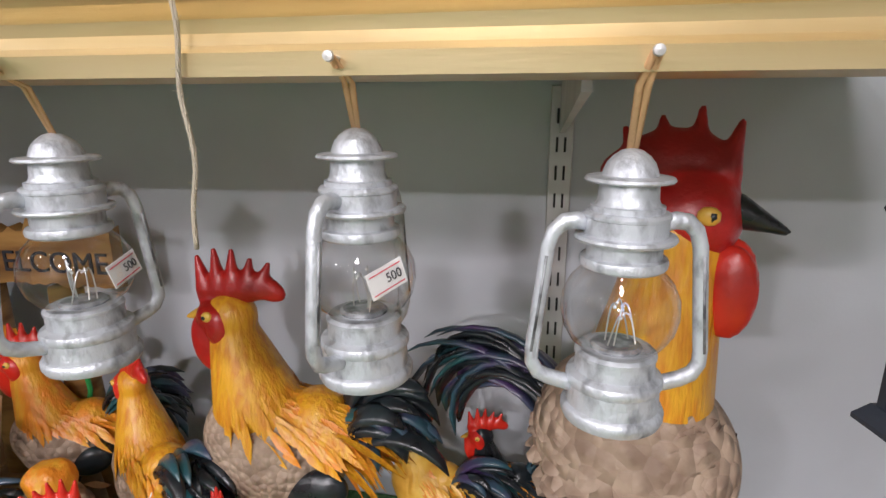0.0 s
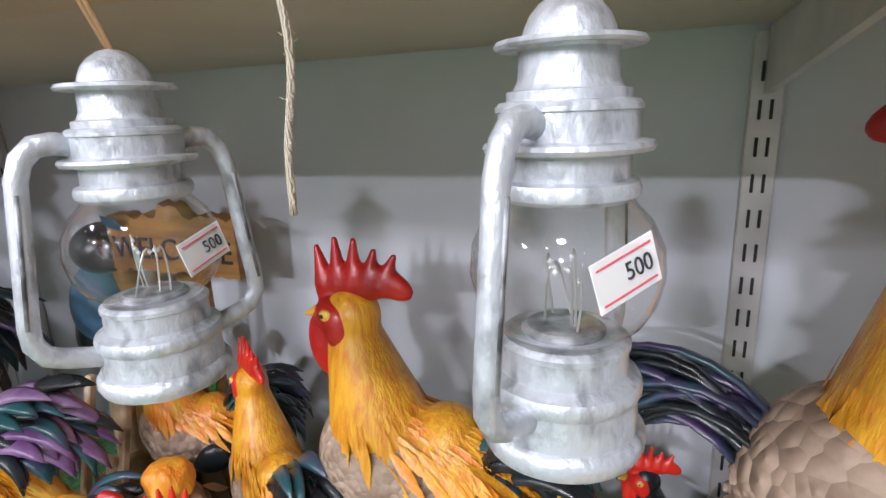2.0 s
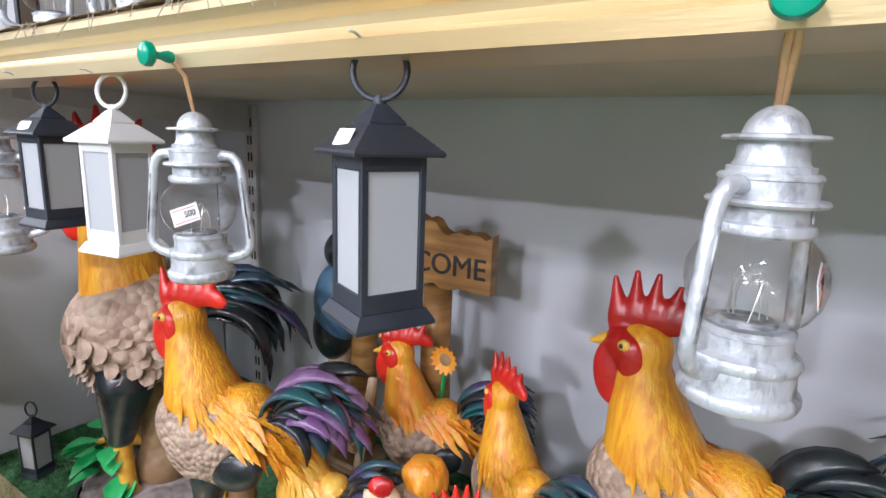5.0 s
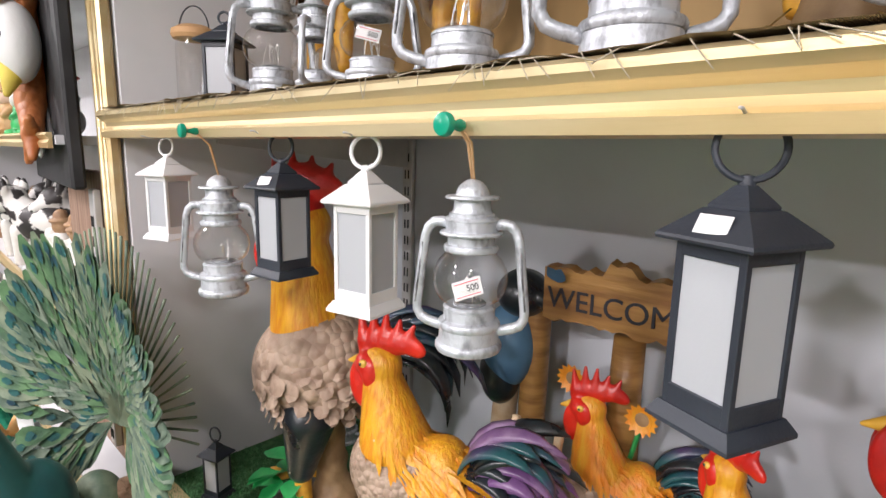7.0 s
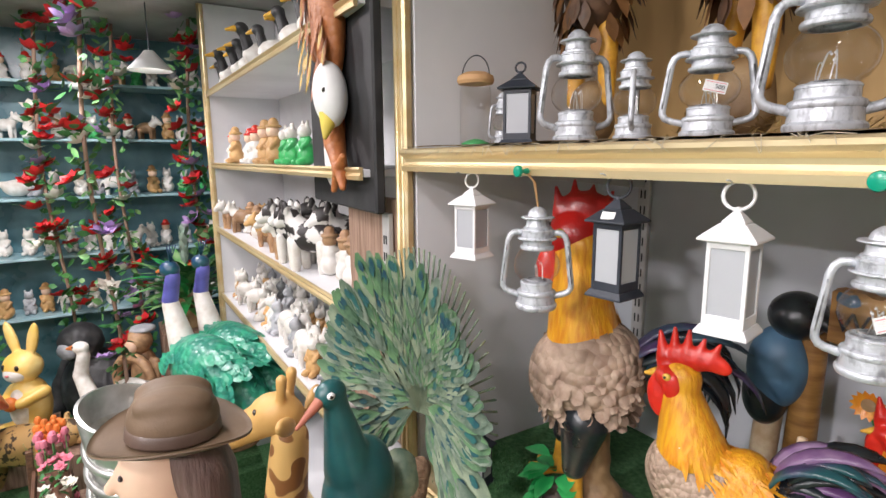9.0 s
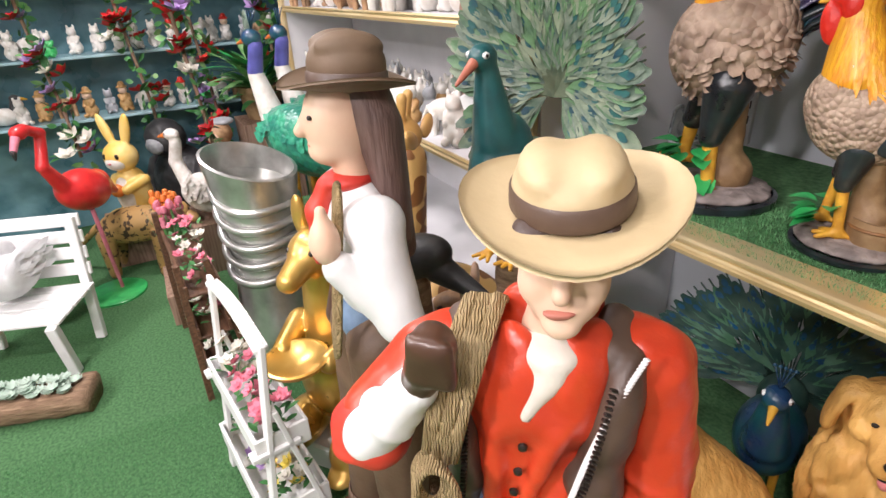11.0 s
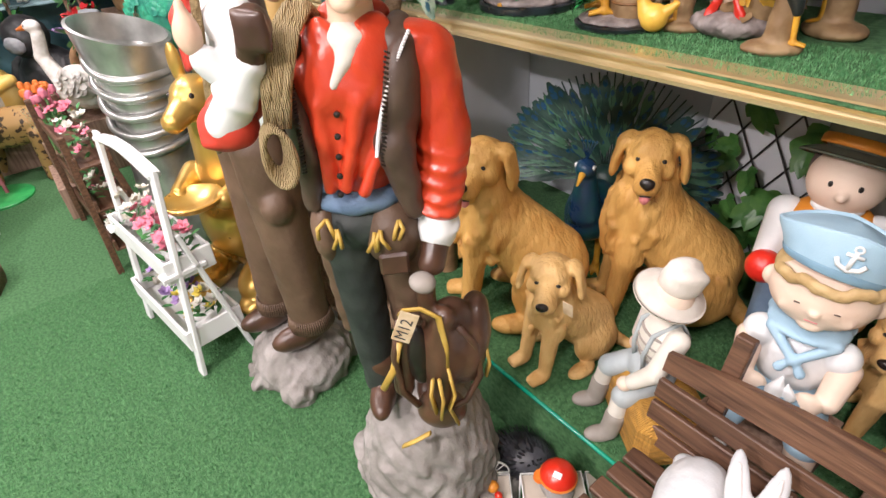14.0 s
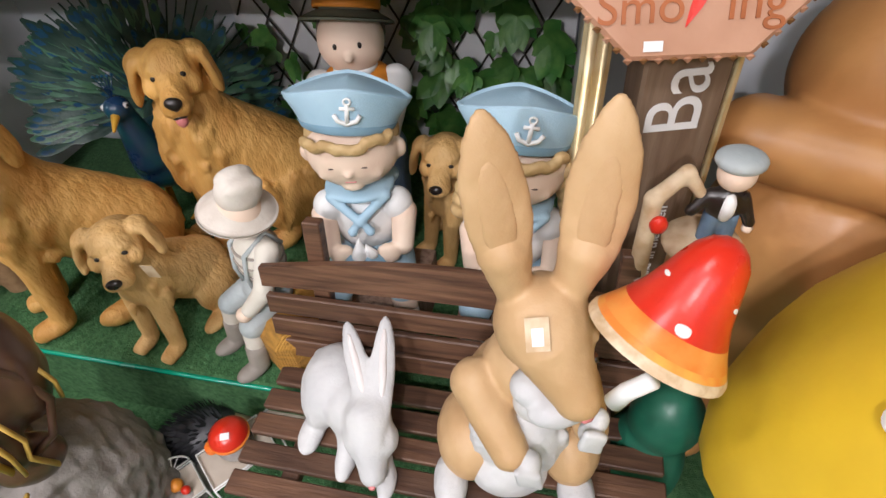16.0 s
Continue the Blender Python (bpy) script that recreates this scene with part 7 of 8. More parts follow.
b = B()
C = "chaps_brown"
b.sculpt([("e", (0, 0, 1.22), (.145, .10, .19), "white_paint"), ("e", (.13, 0, 1.33), (.07, .075, .06), "white_paint"), ("e", (-.13, 0, 1.33), (.07, .075, .06), "white_paint"), ("c", (0, 0, 1.38), (0, -.01, 1.46), .048, .044, "skin"),
          ("e", (0, -.02, 1.535), (.066, .082, .095), "skin"), ("e", (0, -.055, 1.47), (.042, .045, .035), "skin"), ("c", (0, -.10, 1.545), (0, -.115, 1.52), .009, .013, "skin"), ("e", (0, -.092, 1.487), (.017, .008, .006), "lips"), ("e", (.028, -.092, 1.55), (.012, .007, .006), "nose_black"), ("e", (-.028, -.092, 1.55), (.012, .007, .006), "nose_black"),
          ("e", (0, .040, 1.55), (.076, .070, .09), "hair_brown"), ("c", (.035, .06, 1.52), (.05, .085, 1.25), .055, .03, "hair_brown"), ("c", (-.035, .06, 1.52), (-.05, .085, 1.22), .055, .03, "hair_brown"), ("c", (0, .07, 1.5), (0, .10, 1.20), .06, .04, "hair_brown"),
          ("e", (0, -.018, 1.398), (.064, .066, .026), "scarf_red"), ("c", (0, -.075, 1.385), (-.005, -.105, 1.33), .024, .022, "scarf_red"), ("c", (-.01, -.105, 1.33), (-.04, -.120, 1.20), .024, .010, "scarf_red"), ("c", (0, -.105, 1.33), (.025, -.122, 1.22), .022, .010, "scarf_red"),
          ("c", (.16, 0, 1.31), (.215, .02, 1.12), .060, .055, "white_paint"), ("c", (.215, .02, 1.12), (.17, -.10, 1.26), .048, .038, "white_paint"), ("e", (.165, -.12, 1.32), (.036, .034, .05), "skin"), ("c", (.165, -.12, 1.35), (.16, -.12, 1.39), .016, .012, "skin"),
          ("c", (-.16, 0, 1.31), (-.20, -.01, 1.08), .060, .052, "white_paint"), ("c", (-.20, -.01, 1.07), (-.17, -.07, .95), .05, .04, "leather_dark"),
          ("e", (0, 0, 1.02), (.125, .095, .07), "denim"), ("c", (-.075, -.01, .97), (-.09, -.06, .30), .10, .075, C), ("c", (.075, 0, .97), (.095, .01, .30), .10, .075, C), ("e", (-.09, -.12, .235), (.048, .11, .05), "leather_dark"), ("e", (.095, -.05, .235), (.048, .11, .05), "leather_dark"), ("e", (.17, -.02, .80), (.035, .05, .05), C)], .0078, .022, .002, 24)
for k in range(3):
    b.tube([(.13 + .02 * math.sin(a), -.10 + .03 * math.cos(a), 1.22 + (.19 + .01 * k) * math.cos(a)) for a in [2 * math.pi * i / 24 for i in range(24)]], .009, "rope", 7, True)
brimmed(b, (0, .010, 1.605), .140, .11, .080, "hat_brown", .03, (-4, 0, 0), "vest_brown")
for i in range(60):
    a = 2 * math.pi * i / 60
    for x, y in ((-.09, -.06), (.095, .01)):
        b.tube([(x + .078 * math.cos(a), y + .078 * math.sin(a), .33), (x + .088 * math.cos(a), y + .088 * math.sin(a), .275)], .0035, C, 4)
rock_base(b, (-.02, -.03), .23, .20, .19, 6)
b.thing("cowgirl_statue", "life-size cowgirl statue in white shirt and red scarf", "statue", pose(-1.39, -.345, 0, 0, 0, -6) @ Matrix.Diagonal((.93, .93, .985, 1)))

# ---- the left shelf unit ----
mat("net_blue", (0.07, 0.17, 0.21), 0.3, second=(0.16, 0.30, 0.34), scale=4, bump=0.3, bscale=30)
mat("shelf_blue", (0.30, 0.48, 0.53), 0.2, second=(0.40, 0.58, 0.62), scale=5, bump=0.1)
mat("figure_white", (0.74, 0.72, 0.68), 0.5, second=(0.60, 0.56, 0.50), scale=20, bump=0.3, bscale=80)
mat("figure_brown", (0.30, 0.17, 0.09), 0.5, second=(0.45, 0.28, 0.15), scale=24, bump=0.3, bscale=80, rand=.3)
mat("figure_tan", (0.58, 0.36, 0.15), 0.5, second=(0.46, 0.25, 0.09), scale=24, bump=0.3, bscale=80, rand=.2)
mat("figure_grey", (0.30, 0.31, 0.33), 0.5, second=(0.42, 0.43, 0.45), scale=20, bump=0.3, bscale=80, rand=.3)
mat("patch_black", (0.03, 0.025, 0.025), 0.45, second=(0.72, 0.70, 0.67), scale=13, mix=(.47, .5), bump=0.1)
mat("feather_rust", (0.45, 0.16, 0.05), 0.5, second=(0.32, 0.10, 0.03), scale=18, bump=0.8, bscale=50, kind="scales")
mat("board_black", (0.010, 0.010, 0.012), 0.65, second=(0.03, 0.03, 0.032), scale=7, bump=0.3, bscale=30)
mat("gold_paint", (0.62, 0.36, 0.07), 0.3, metal=.7, second=(0.70, 0.45, 0.13), scale=5, bump=0.12, bscale=20, coat=.3)
mat("silver_pot", (0.62, 0.62, 0.60), 0.32, metal=.8, second=(0.30, 0.30, 0.28), scale=5, bump=0.3, bscale=18, coat=.3)
mat("flamingo", (0.72, 0.03, 0.03), 0.35, second=(0.55, 0.015, 0.02), scale=9, bump=0.4, bscale=30, coat=.3)
mat("spotted", (0.42, 0.25, 0.09), 0.55, second=(0.05, 0.03, 0.015), scale=26, mix=(.54, .58), bump=0.3)
mat("giraffe", (0.66, 0.42, 0.15), 0.5, second=(0.24, 0.10, 0.03), scale=15, mix=(.52, .55), detail=0, bump=0.2)
mat("giraffe_plain", (0.66, 0.40, 0.14), 0.5, second=(0.58, 0.33, 0.10), scale=9, bump=0.2)
mat("bark", (0.20, 0.12, 0.07), 0.8, second=(0.32, 0.21, 0.13), scale=14, stretch=(.7, 5, 5), bump=1.0, bscale=22, dist=.012)
mat("bunny_yellow", (0.78, 0.50, 0.10), 0.45, second=(0.80, 0.62, 0.25), scale=5, bump=0.2, coat=.2)
mat("ape_black", (0.02, 0.02, 0.022), 0.5, second=(0.05, 0.05, 0.05), scale=12, bump=0.6, bscale=40)
mat("peafowl_green", (0.02, 0.20, 0.14), 0.4, second=(0.03, 0.32, 0.18), scale=18, bump=0.9, bscale=34, kind="scales", dist=.01, coat=.2)
for nm, c in (("petal_red", (.62, .015, .02)), ("petal_pink", (.75, .22, .30)), ("petal_white", (.78, .75, .66)), ("petal_yellow", (.78, .62, .10)), ("petal_purple", (.42, .27, .55)), ("petal_orange", (.80, .22, .04)), ("petal_blue", (.12, .12, .45))):
    mat(nm, c, 0.55, scale=14, bump=0.2)
mat("foliage", (0.03, 0.14, 0.04), 0.5, second=(0.07, 0.25, 0.07), scale=10, bump=0.2, rand=.2)
mat("foliage_light", (0.12, 0.36, 0.10), 0.5, second=(0.30, 0.48, 0.22), scale=10, bump=0.2)
mat("foliage_pale", (0.40, 0.50, 0.42), 0.6, second=(0.30, 0.42, 0.33), scale=10, bump=0.2)

UX0, UX1, UY = -4.15, -1.66, .20
slab("unit_back", (UX0, .66, .0), (UX1, .69, CEIL - .01), "panel_white", "off-white back of the figurine shelves", "panel")
slab("unit_side", (UX0 - .04, UY, .0), (UX0 - .002, .66, CEIL - .01), "panel_white", "off-white side of the figurine shelves", "panel")
SH = (2.54, 2.085, 1.66, 1.20, .72)
for z in SH:
    slab("figurine_shelf", (UX0, UY + .004, z - .022), (UX1, .658, z), "panel_white", "off-white figurine shelf board", "shelf")
    b = B()
    prof = [(0, -.030), (-.010, -.030), (-.012, -.018), (-.006, -.010), (-.014, 0), (-.010, .006), (0, .006)]
    vs = [(x, UY + dy, z + dz) for x in (UX0, UX1) for dy, dz in prof]
    n = len(prof)
    b.add(vs, [(i, i + 1, n + i + 1, n + i) for i in range(n - 1)] + [tuple(range(n))[::-1], tuple(range(n, 2 * n))], "gold_trim", False)
    b.thing("trim_figurine_shelf", "gilded edge along the figurine shelf", "trim", kind="structure")
post("upright_far", UX0 - .02, UY - .0, 0, CEIL - .01, .045)
slab("barn_board", (-1.99, .285, 1.25), (-1.63, .31, 2.0), "barn_wood", "weathered brown striped board beside the upright", "panel")
slotted("shelf_upright", -1.66, .272, 1.3, 1.96)


def beast(body, head, legs, s, seed=0, ears=True, horn=False, tail=True):
    b = B()
    p = [("e", (0, 0, .075), (.055, .032, .035), body), ("e", (.06, 0, .115), (.026, .022, .024), head), ("c", (.035, 0, .09), (.058, 0, .11), .025, .018, head), ("c", (.07, 0, .11), (.09, 0, .10), .017, .012, head)]
    for x in (-.035, .035):
        for y in (-.018, .018):
            p.append(("c", (x, y, .06), (x, y, .004), .013, .010, legs))
    if ears:
        p += [("e", (.055, .02, .135), (.008, .006, .016), head), ("e", (.055, -.02, .135), (.008, .006, .016), head)]
    if tail:
        p.append(("c", (-.055, 0, .085), (-.075, 0, .045), .006, .004, body))
    b.sculpt(p, .006, .006)
    b.v = [(x * s, y * s, z * s) for x, y, z in b.v]
    return b


def sitter(body, top, s, hat=None):
    b = B()
    p = [("e", (0, 0, .035), (.035, .032, .036), body), ("e", (0, 0, .075), (.026, .024, .03), body), ("e", (0, -.004, .115), (.024, .024, .024), top), ("e", (.018, -.03, .012), (.012, .02, .012), body), ("e", (-.018, -.03, .012), (.012, .02, .012), body), ("c", (.024, 0, .085), (.02, -.025, .06), .010, .008, body), ("c", (-.024, 0, .085), (-.02, -.025, .06), .010, .008, body)]
    if hat:
        p += [("e", (0, 0, .132), (.030, .03, .008), hat), ("e", (0, 0, .145), (.018, .018, .018), hat)]
    else:
        p += [("e", (.016, 0, .140), (.007, .006, .014), top), ("e", (-.016, 0, .140), (.007, .006, .014), top)]
    b.sculpt(p, .0055, .006)
    b.v = [(x * s, y * s, z * s) for x, y, z in b.v]
    return b


def duck(body, head, s):
    b = B()
    b.sculpt([("e", (0, 0, .04), (.055, .034, .036), body), ("c", (.035, 0, .05), (.05, 0, .10), .018, .014, head), ("e", (.055, 0, .108), (.02, .017, .017), head), ("c", (.07, 0, .106), (.095, 0, .10), .009, .004, "beak_horn"), ("c", (-.04, 0, .05), (-.075, 0, .065), .02, .006, body)], .0055, .006)
    b.v = [(x * s, y * s, z * s) for x, y, z in b.v]
    return b


rnd = random.Random(40)
KINDS = {
    "duck": [duck("figure_white", "ape_black", 1.75), duck("figure_white", "ape_black", 1.5)],
    "girl": [sitter("figure_tan", "skin", 1.4, "figure_tan"), sitter("leaf_bright", "figure_white", 1.2), sitter("figure_white", "skin", 1.3, "comb_bright")],
    "cow": [beast("patch_black", "patch_black", "figure_white", 1.9), beast("figure_brown", "figure_white", "figure_brown", 1.3), beast("figure_tan", "figure_tan", "figure_brown", 1.2), sitter("figure_brown", "figure_tan", 1.1), sitter("figure_white", "figure_brown", 1.2, "figure_brown"), beast("figure_grey", "figure_white", "figure_grey", 1.0)],
    "white": [sitter("figure_white", "figure_white", 1.35), beast("figure_white", "figure_white", "figure_white", 1.3), sitter("figure_tan", "figure_white", 1.2), sitter("figure_grey", "figure_grey", 1.25)],
}
LAB = {"duck": "black and white duck figurine on the figurine shelf", "girl": "small painted garden figurine on the figurine shelf", "cow": "small painted farm animal figurine on the shelf", "white": "small white and tan animal figurine on the shelf"}
made = {}
for k, bs in KINDS.items():
    made[k] = [None] * len(bs)


def figurine(k, i, m):
    if made[k][i] is None:
        made[k][i] = KINDS[k][i].thing(k + "_figurine" if k != "white" else "animal_figurine", LAB[k], "figurine", m, "shelf figurines")
        return made[k][i]
    return copy_thing(made[k][i], m)


for z, k, step in ((SH[0], "duck", .19), (SH[1], "girl", .17), (SH[2], "cow", .12), (SH[3], "white", .10)):
    x = UX0 + .12
    while x < -1.95:
        for y in ((.30, .46) if k in ("cow", "white") else (.33,)):
            i = rnd.randrange(1 if k == "cow" else 0, len(KINDS[k]))
            if k == "cow" and -2.62 < x < -2.3:
                i = 0
            figurine(k, i, pose(x + rnd.uniform(-.02, .02), y + rnd.uniform(-.03, .03), z + .001, 0, 0, rnd.uniform(-40, 40) + (250 if k in ("duck", "cow") else 20)))
        x += step * rnd.uniform(.8, 1.2)

# carved eagle on a black board
root = empty("eagle_plaque", "black board with a carved diving eagle", "plaque", pose(-1.95, .258, 1.962, 0, 0, -4))
B().box((0, 0, .44), (.66, .03, .88), "board_black", .006).part("board", root)
b = B()
b.sculpt([("e", (.05, -.05, .62), (.10, .05, .26), "feather_rust", (0, -6, 0)), ("e", (-.08, -.04, .70), (.09, .035, .24), "feather_rust", (0, 14, 0)), ("e", (.12, -.07, .34), (.065, .05, .10), "white_paint", (0, -15, 0)), ("c", (.14, -.08, .28), (.155, -.10, .215), .032, .008, "petal_yellow"),
          ("c", (.02, -.04, .40), (.08, -.05, .20), .05, .032, "feather_rust"), ("c", (.08, -.05, .20), (.16, -.06, .12), .032, .022, "feather_rust"), ("c", (.16, -.06, .12), (.22, -.07, .16), .02, .010, "feather_rust"), ("c", (.16, -.06, .12), (.21, -.07, .07), .02, .010, "feather_rust"), ("c", (.15, -.06, .12), (.12, -.07, .06), .02, .010, "feather_rust"), ("e", (.165, -.10, .345), (.008, .008, .010), "nose_black"), ("e", (-.02, -.03, .22), (.06, .02, .16), "white_paint", (0, 10, 0))], .010, .010)
r2 = random.Random(15)
for i in range(90):
    x, z = r2.uniform(-.14, .14), r2.uniform(.42, .86)
    b.leaf((x, -.07 - r2.random() * .02, z), (r2.uniform(-.2, .2), -.1, -1), (0, -1, 0), r2.uniform(.06, .10), .035, r2.choice(("feather_rust", "feather_rust", "strap_gold")), bend=.08)
b.part("eagle", root, "rust-brown carved eagle with white head")

# peacock with the grey-green fan, on a carved stump
mat("fan_green", (0.11, 0.22, 0.10), 0.5, second=(0.05, 0.11, 0.06), scale=16, bump=0.6, bscale=50)
mat("fan_eye", (0.03, 0.12, 0.11), 0.35, second=(0.015, 0.05, 0.08), scale=20, bump=0.2)
mat("fan_grey", (0.22, 0.27, 0.18), 0.5, second=(0.07, 0.12, 0.08), scale=16, bump=0.6, bscale=50)
mat("fan_dark", (0.06, 0.10, 0.07), 0.5, second=(0.20, 0.25, 0.19), scale=16, bump=0.6, bscale=50)
mat("bird_teal", (0.012, 0.07, 0.075), 0.35, second=(0.015, 0.11, 0.11), scale=10, bump=0.4, bscale=40, coat=.3)
pk = peacock(9, .42, ("fan_grey", "fan_dark", "fan_green"), "bird_teal", 420, .60, .37, -.035, "fan_eye", .86, .75, True, .40)
pk.sculpt([("c", (0, -.05, -1.06), (0, -.06, -.06), .085, .06, "bark"), ("e", (0, -.05, -1.05), (.16, .16, .05), "bark"), ("c", (0, -.05, -.12), (0, .09, .20), .05, .03, "bark")], .014, .012, .006, 40)
pk.thing("peacock_statue", "peacock statue with grey-green fanned tail on a stump", "statue", pose(-1.36, .13, 1.13, 0, 0, 18))

paper_tag(pose(-1.600, .085, 1.448, -12, -28, 30), .050, .062, "white paper price tag on the peacock statue")

# ---- floor display ----
b = B()
b.sculpt([("e", (0, 0, .65), (.14, .24, .16), "giraffe"), ("c", (0, -.16, .72), (0, -.10, 1.22), .085, .06, "giraffe"), ("e", (0, -.14, 1.30), (.065, .09, .07), "giraffe_plain"), ("c", (0, -.18, 1.28), (0, -.31, 1.21), .06, .048, "giraffe_plain"), ("e", (.10, -.06, 1.31), (.06, .02, .03), "giraffe_plain", (0, -25, 0)), ("e", (-.10, -.06, 1.31), (.06, .02, .03), "giraffe_plain", (0, 25, 0)), ("c", (.03, -.11, 1.35), (.035, -.10, 1.43), .014, .018, "giraffe_plain"), ("c", (-.03, -.11, 1.35), (-.035, -.10, 1.43), .014, .018, "giraffe_plain"), ("e", (.045, -.19, 1.32), (.012, .012, .012), "nose_black"), ("e", (-.045, -.19, 1.32), (.012, .012, .012), "nose_black"), ("c", (.08, -.14, .6), (.08, -.15, .02), .05, .035, "giraffe"), ("c", (-.08, -.14, .6), (-.08, -.15, .02), .05, .035, "giraffe"), ("c", (.08, .14, .6), (.08, .15, .02), .05, .035, "giraffe"), ("c", (-.08, .14, .6), (-.08, .15, .02), .05, .035, "giraffe")], .013, .014)
b.thing("giraffe_statue", "yellow and brown spotted giraffe calf statue", "statue", pose(-1.85, .10, 0, 0, 0, -42))
b = B()
b.sculpt([("c", (0, 0, 0), (0, 0, .98), .07, .05, "bark"), ("e", (0, 0, 1.06), (.08, .15, .075), "ape_black", (20, 0, 0)), ("e", (0, -.13, 1.14), (.05, .055, .045), "ape_black"), ("c", (0, -.17, 1.14), (0, -.25, 1.12), .02, .005, "ape_black"), ("c", (0, .1, 1.04), (0, .26, .98), .05, .02, "ape_black"), ("e", (0, 0, .03), (.14, .14, .04), "bark")], .012, .012)
b.thing("crow_statue", "black crow statue perched on a dark stump", "statue", pose(-1.62, -.12, 0, 0, 0, -60) @ Matrix.Scale(.95, 4))
b = B()
b.sculpt([("e", (0, .05, .42), (.15, .22, .17), "figure_brown"), ("c", (0, -.12, .5), (0, -.2, .72), .09, .06, "figure_brown"), ("e", (0, -.24, .78), (.06, .09, .06), "figure_brown"), ("c", (0, -.30, .76), (0, -.38, .72), .05, .035, "figure_white"), ("e", (.05, -.19, .88), (.025, .015, .06), "skin"), ("e", (-.05, -.19, .88), (.025, .015, .06), "skin"), ("e", (.05, -.28, .80), (.012, .012, .012), "nose_black"), ("e", (-.05, -.28, .80), (.012, .012, .012), "nose_black"), ("c", (.08, -.08, .4), (.08, -.09, .02), .045, .03, "figure_brown"), ("c", (-.08, -.08, .4), (-.08, -.09, .02), .045, .03, "figure_brown"), ("c", (.08, .18, .4), (.08, .2, .02), .05, .03, "figure_brown"), ("c", (-.08, .18, .4), (-.08, .2, .02), .05, .03, "figure_brown")], .012, .012)
b.thing("donkey_statue", "brown and white donkey foal statue below the shelf", "statue", pose(-1.42, .17, 0, 0, 0, -50))

G = "gold_paint"
b = B()
b.box((0, .02, .06), (.34, .40, .12), "white_paint", .01)
p = [("e", (0, .02, .40), (.19, .18, .26), G), ("c", (0, 0, .60), (0, -.02, .86), .12, .085, G), ("e", (0, -.06, .95), (.085, .10, .085), G), ("c", (0, -.12, .94), (0, -.21, .91), .055, .04, G), ("e", (.07, -.02, 1.06), (.03, .02, .08), G), ("e", (-.07, -.02, 1.06), (.03, .02, .08), G), ("e", (.13, -.14, .20), (.09, .16, .09), G), ("e", (-.13, -.14, .20), (.09, .16, .09), G), ("c", (.14, -.04, .62), (.10, -.20, .60), .05, .04, G), ("c", (-.14, -.04, .62), (-.10, -.20, .60), .05, .04, G), ("e", (.14, -.26, .155), (.06, .09, .035), G), ("e", (-.14, -.26, .155), (.06, .09, .035), G), ("e", (.045, -.13, .98), (.012, .012, .012), "nose_black"), ("e", (-.045, -.13, .98), (.012, .012, .012), "nose_black")]
for k in range(6):
    p.append(("e", (0, .02, .58 + .05 * k), (.135 - .008 * k, .125 - .006 * k, .012), G))
b.sculpt(p, .011, .012)
b.lathe([(0, .58), (.06, .585), (.105, .61), (.115, .63), (.105, .632), (.06, .605), (0, .60)], G, 30, Matrix.Translation((0, -.25, 0)))
b.thing("gold_kangaroo_statue", "shiny gold kangaroo statue holding a bowl on plinth", "statue", pose(-1.99, -.30, 0, 0, 0, 38))

# silver swan boot pot
b = B()
b.lathe([(0, 0), (.15, 0), (.19, .05), (.20, .3), (.17, .6), (.175, .8), (.20, .95), (.215, 1.05), (.20, 1.055), (.185, .95), (0, .9)], "silver_pot", 36)
slant = lambda v: [(x, y, z - .62 * (.5 * x + .6 * y) * max(0, z - .45)) for x, y, z in v]
b.v = slant(b.v)
pot = b.thing("silver_pot", "tall ribbed silver plant pot with slanted rim", "pot", pose(-2.72, -.40, 0) @ Matrix.Diagonal((.95, .95, 1.04, 1)))
for k in range(5):
    z = .56 + .085 * k
    b = B()
    b.tube([(.19 * math.cos(a), .19 * math.sin(a), z + .02 * math.sin(2 * a)) for a in [i * math.pi / 16 for i in range(32)]], .020, "silver_pot", 8, True)
    b.v = slant(b.v)
    b.part("ring", pot, "raised silver rib")



def blossoms(b, c, r, n, names, rnd, size=.03, green="foliage", h=.05):
    for i in range(n):
        a, t = rnd.uniform(0, 6.28), math.sqrt(rnd.random())
        p = Vector(c) + Vector((r[0] * t * math.cos(a), r[1] * t * math.sin(a), rnd.uniform(.2, 1) * h))
        nm = rnd.choice(names)
        up = Vector((rnd.uniform(-.6, .6), rnd.uniform(-.9, .3), 1)).normalized()
        for ring, (m, k) in enumerate(((6, 1.0), (5, .6))):
            for j in range(m):
                q = up.to_track_quat("Z", "Y") @ Vector((math.cos(6.28 * j / m + ring), math.sin(6.28 * j / m + ring), .25 + .5 * ring))
                b.leaf(p, q, up, size * k, size * .75 * k, nm, bend=.25, steps=3)
    for i in range(n * 2):
        a, t = rnd.uniform(0, 6.28), math.sqrt(rnd.random())
        p = Vector(c) + Vector((r[0] * t * math.cos(a), r[1] * t * math.sin(a), rnd.uniform(-.2, .6) * h))
        b.leaf(p, (rnd.uniform(-1, 1), rnd.uniform(-1, 1), rnd.uniform(.1, 1)), (0, 0, 1), size * 1.5, size * .7, green, bend=-.2, steps=3)


# white A-frame planter
pl = empty("ladder_planter", "white wooden ladder planter with two flower boxes", "planter", pose(-1.640, -.612, 0, 0, 0, 188))
def stick(a, c, w, d, name="leg"):
    a, c = Vector(a), Vector(c)
    R = (c - a).to_track_quat("Z", "X").to_matrix().to_4x4()
    b = B()
    b.box((a + c) / 2, (w, d, (c - a).length), "white_paint", .003, R)
    return b.part(name, pl)


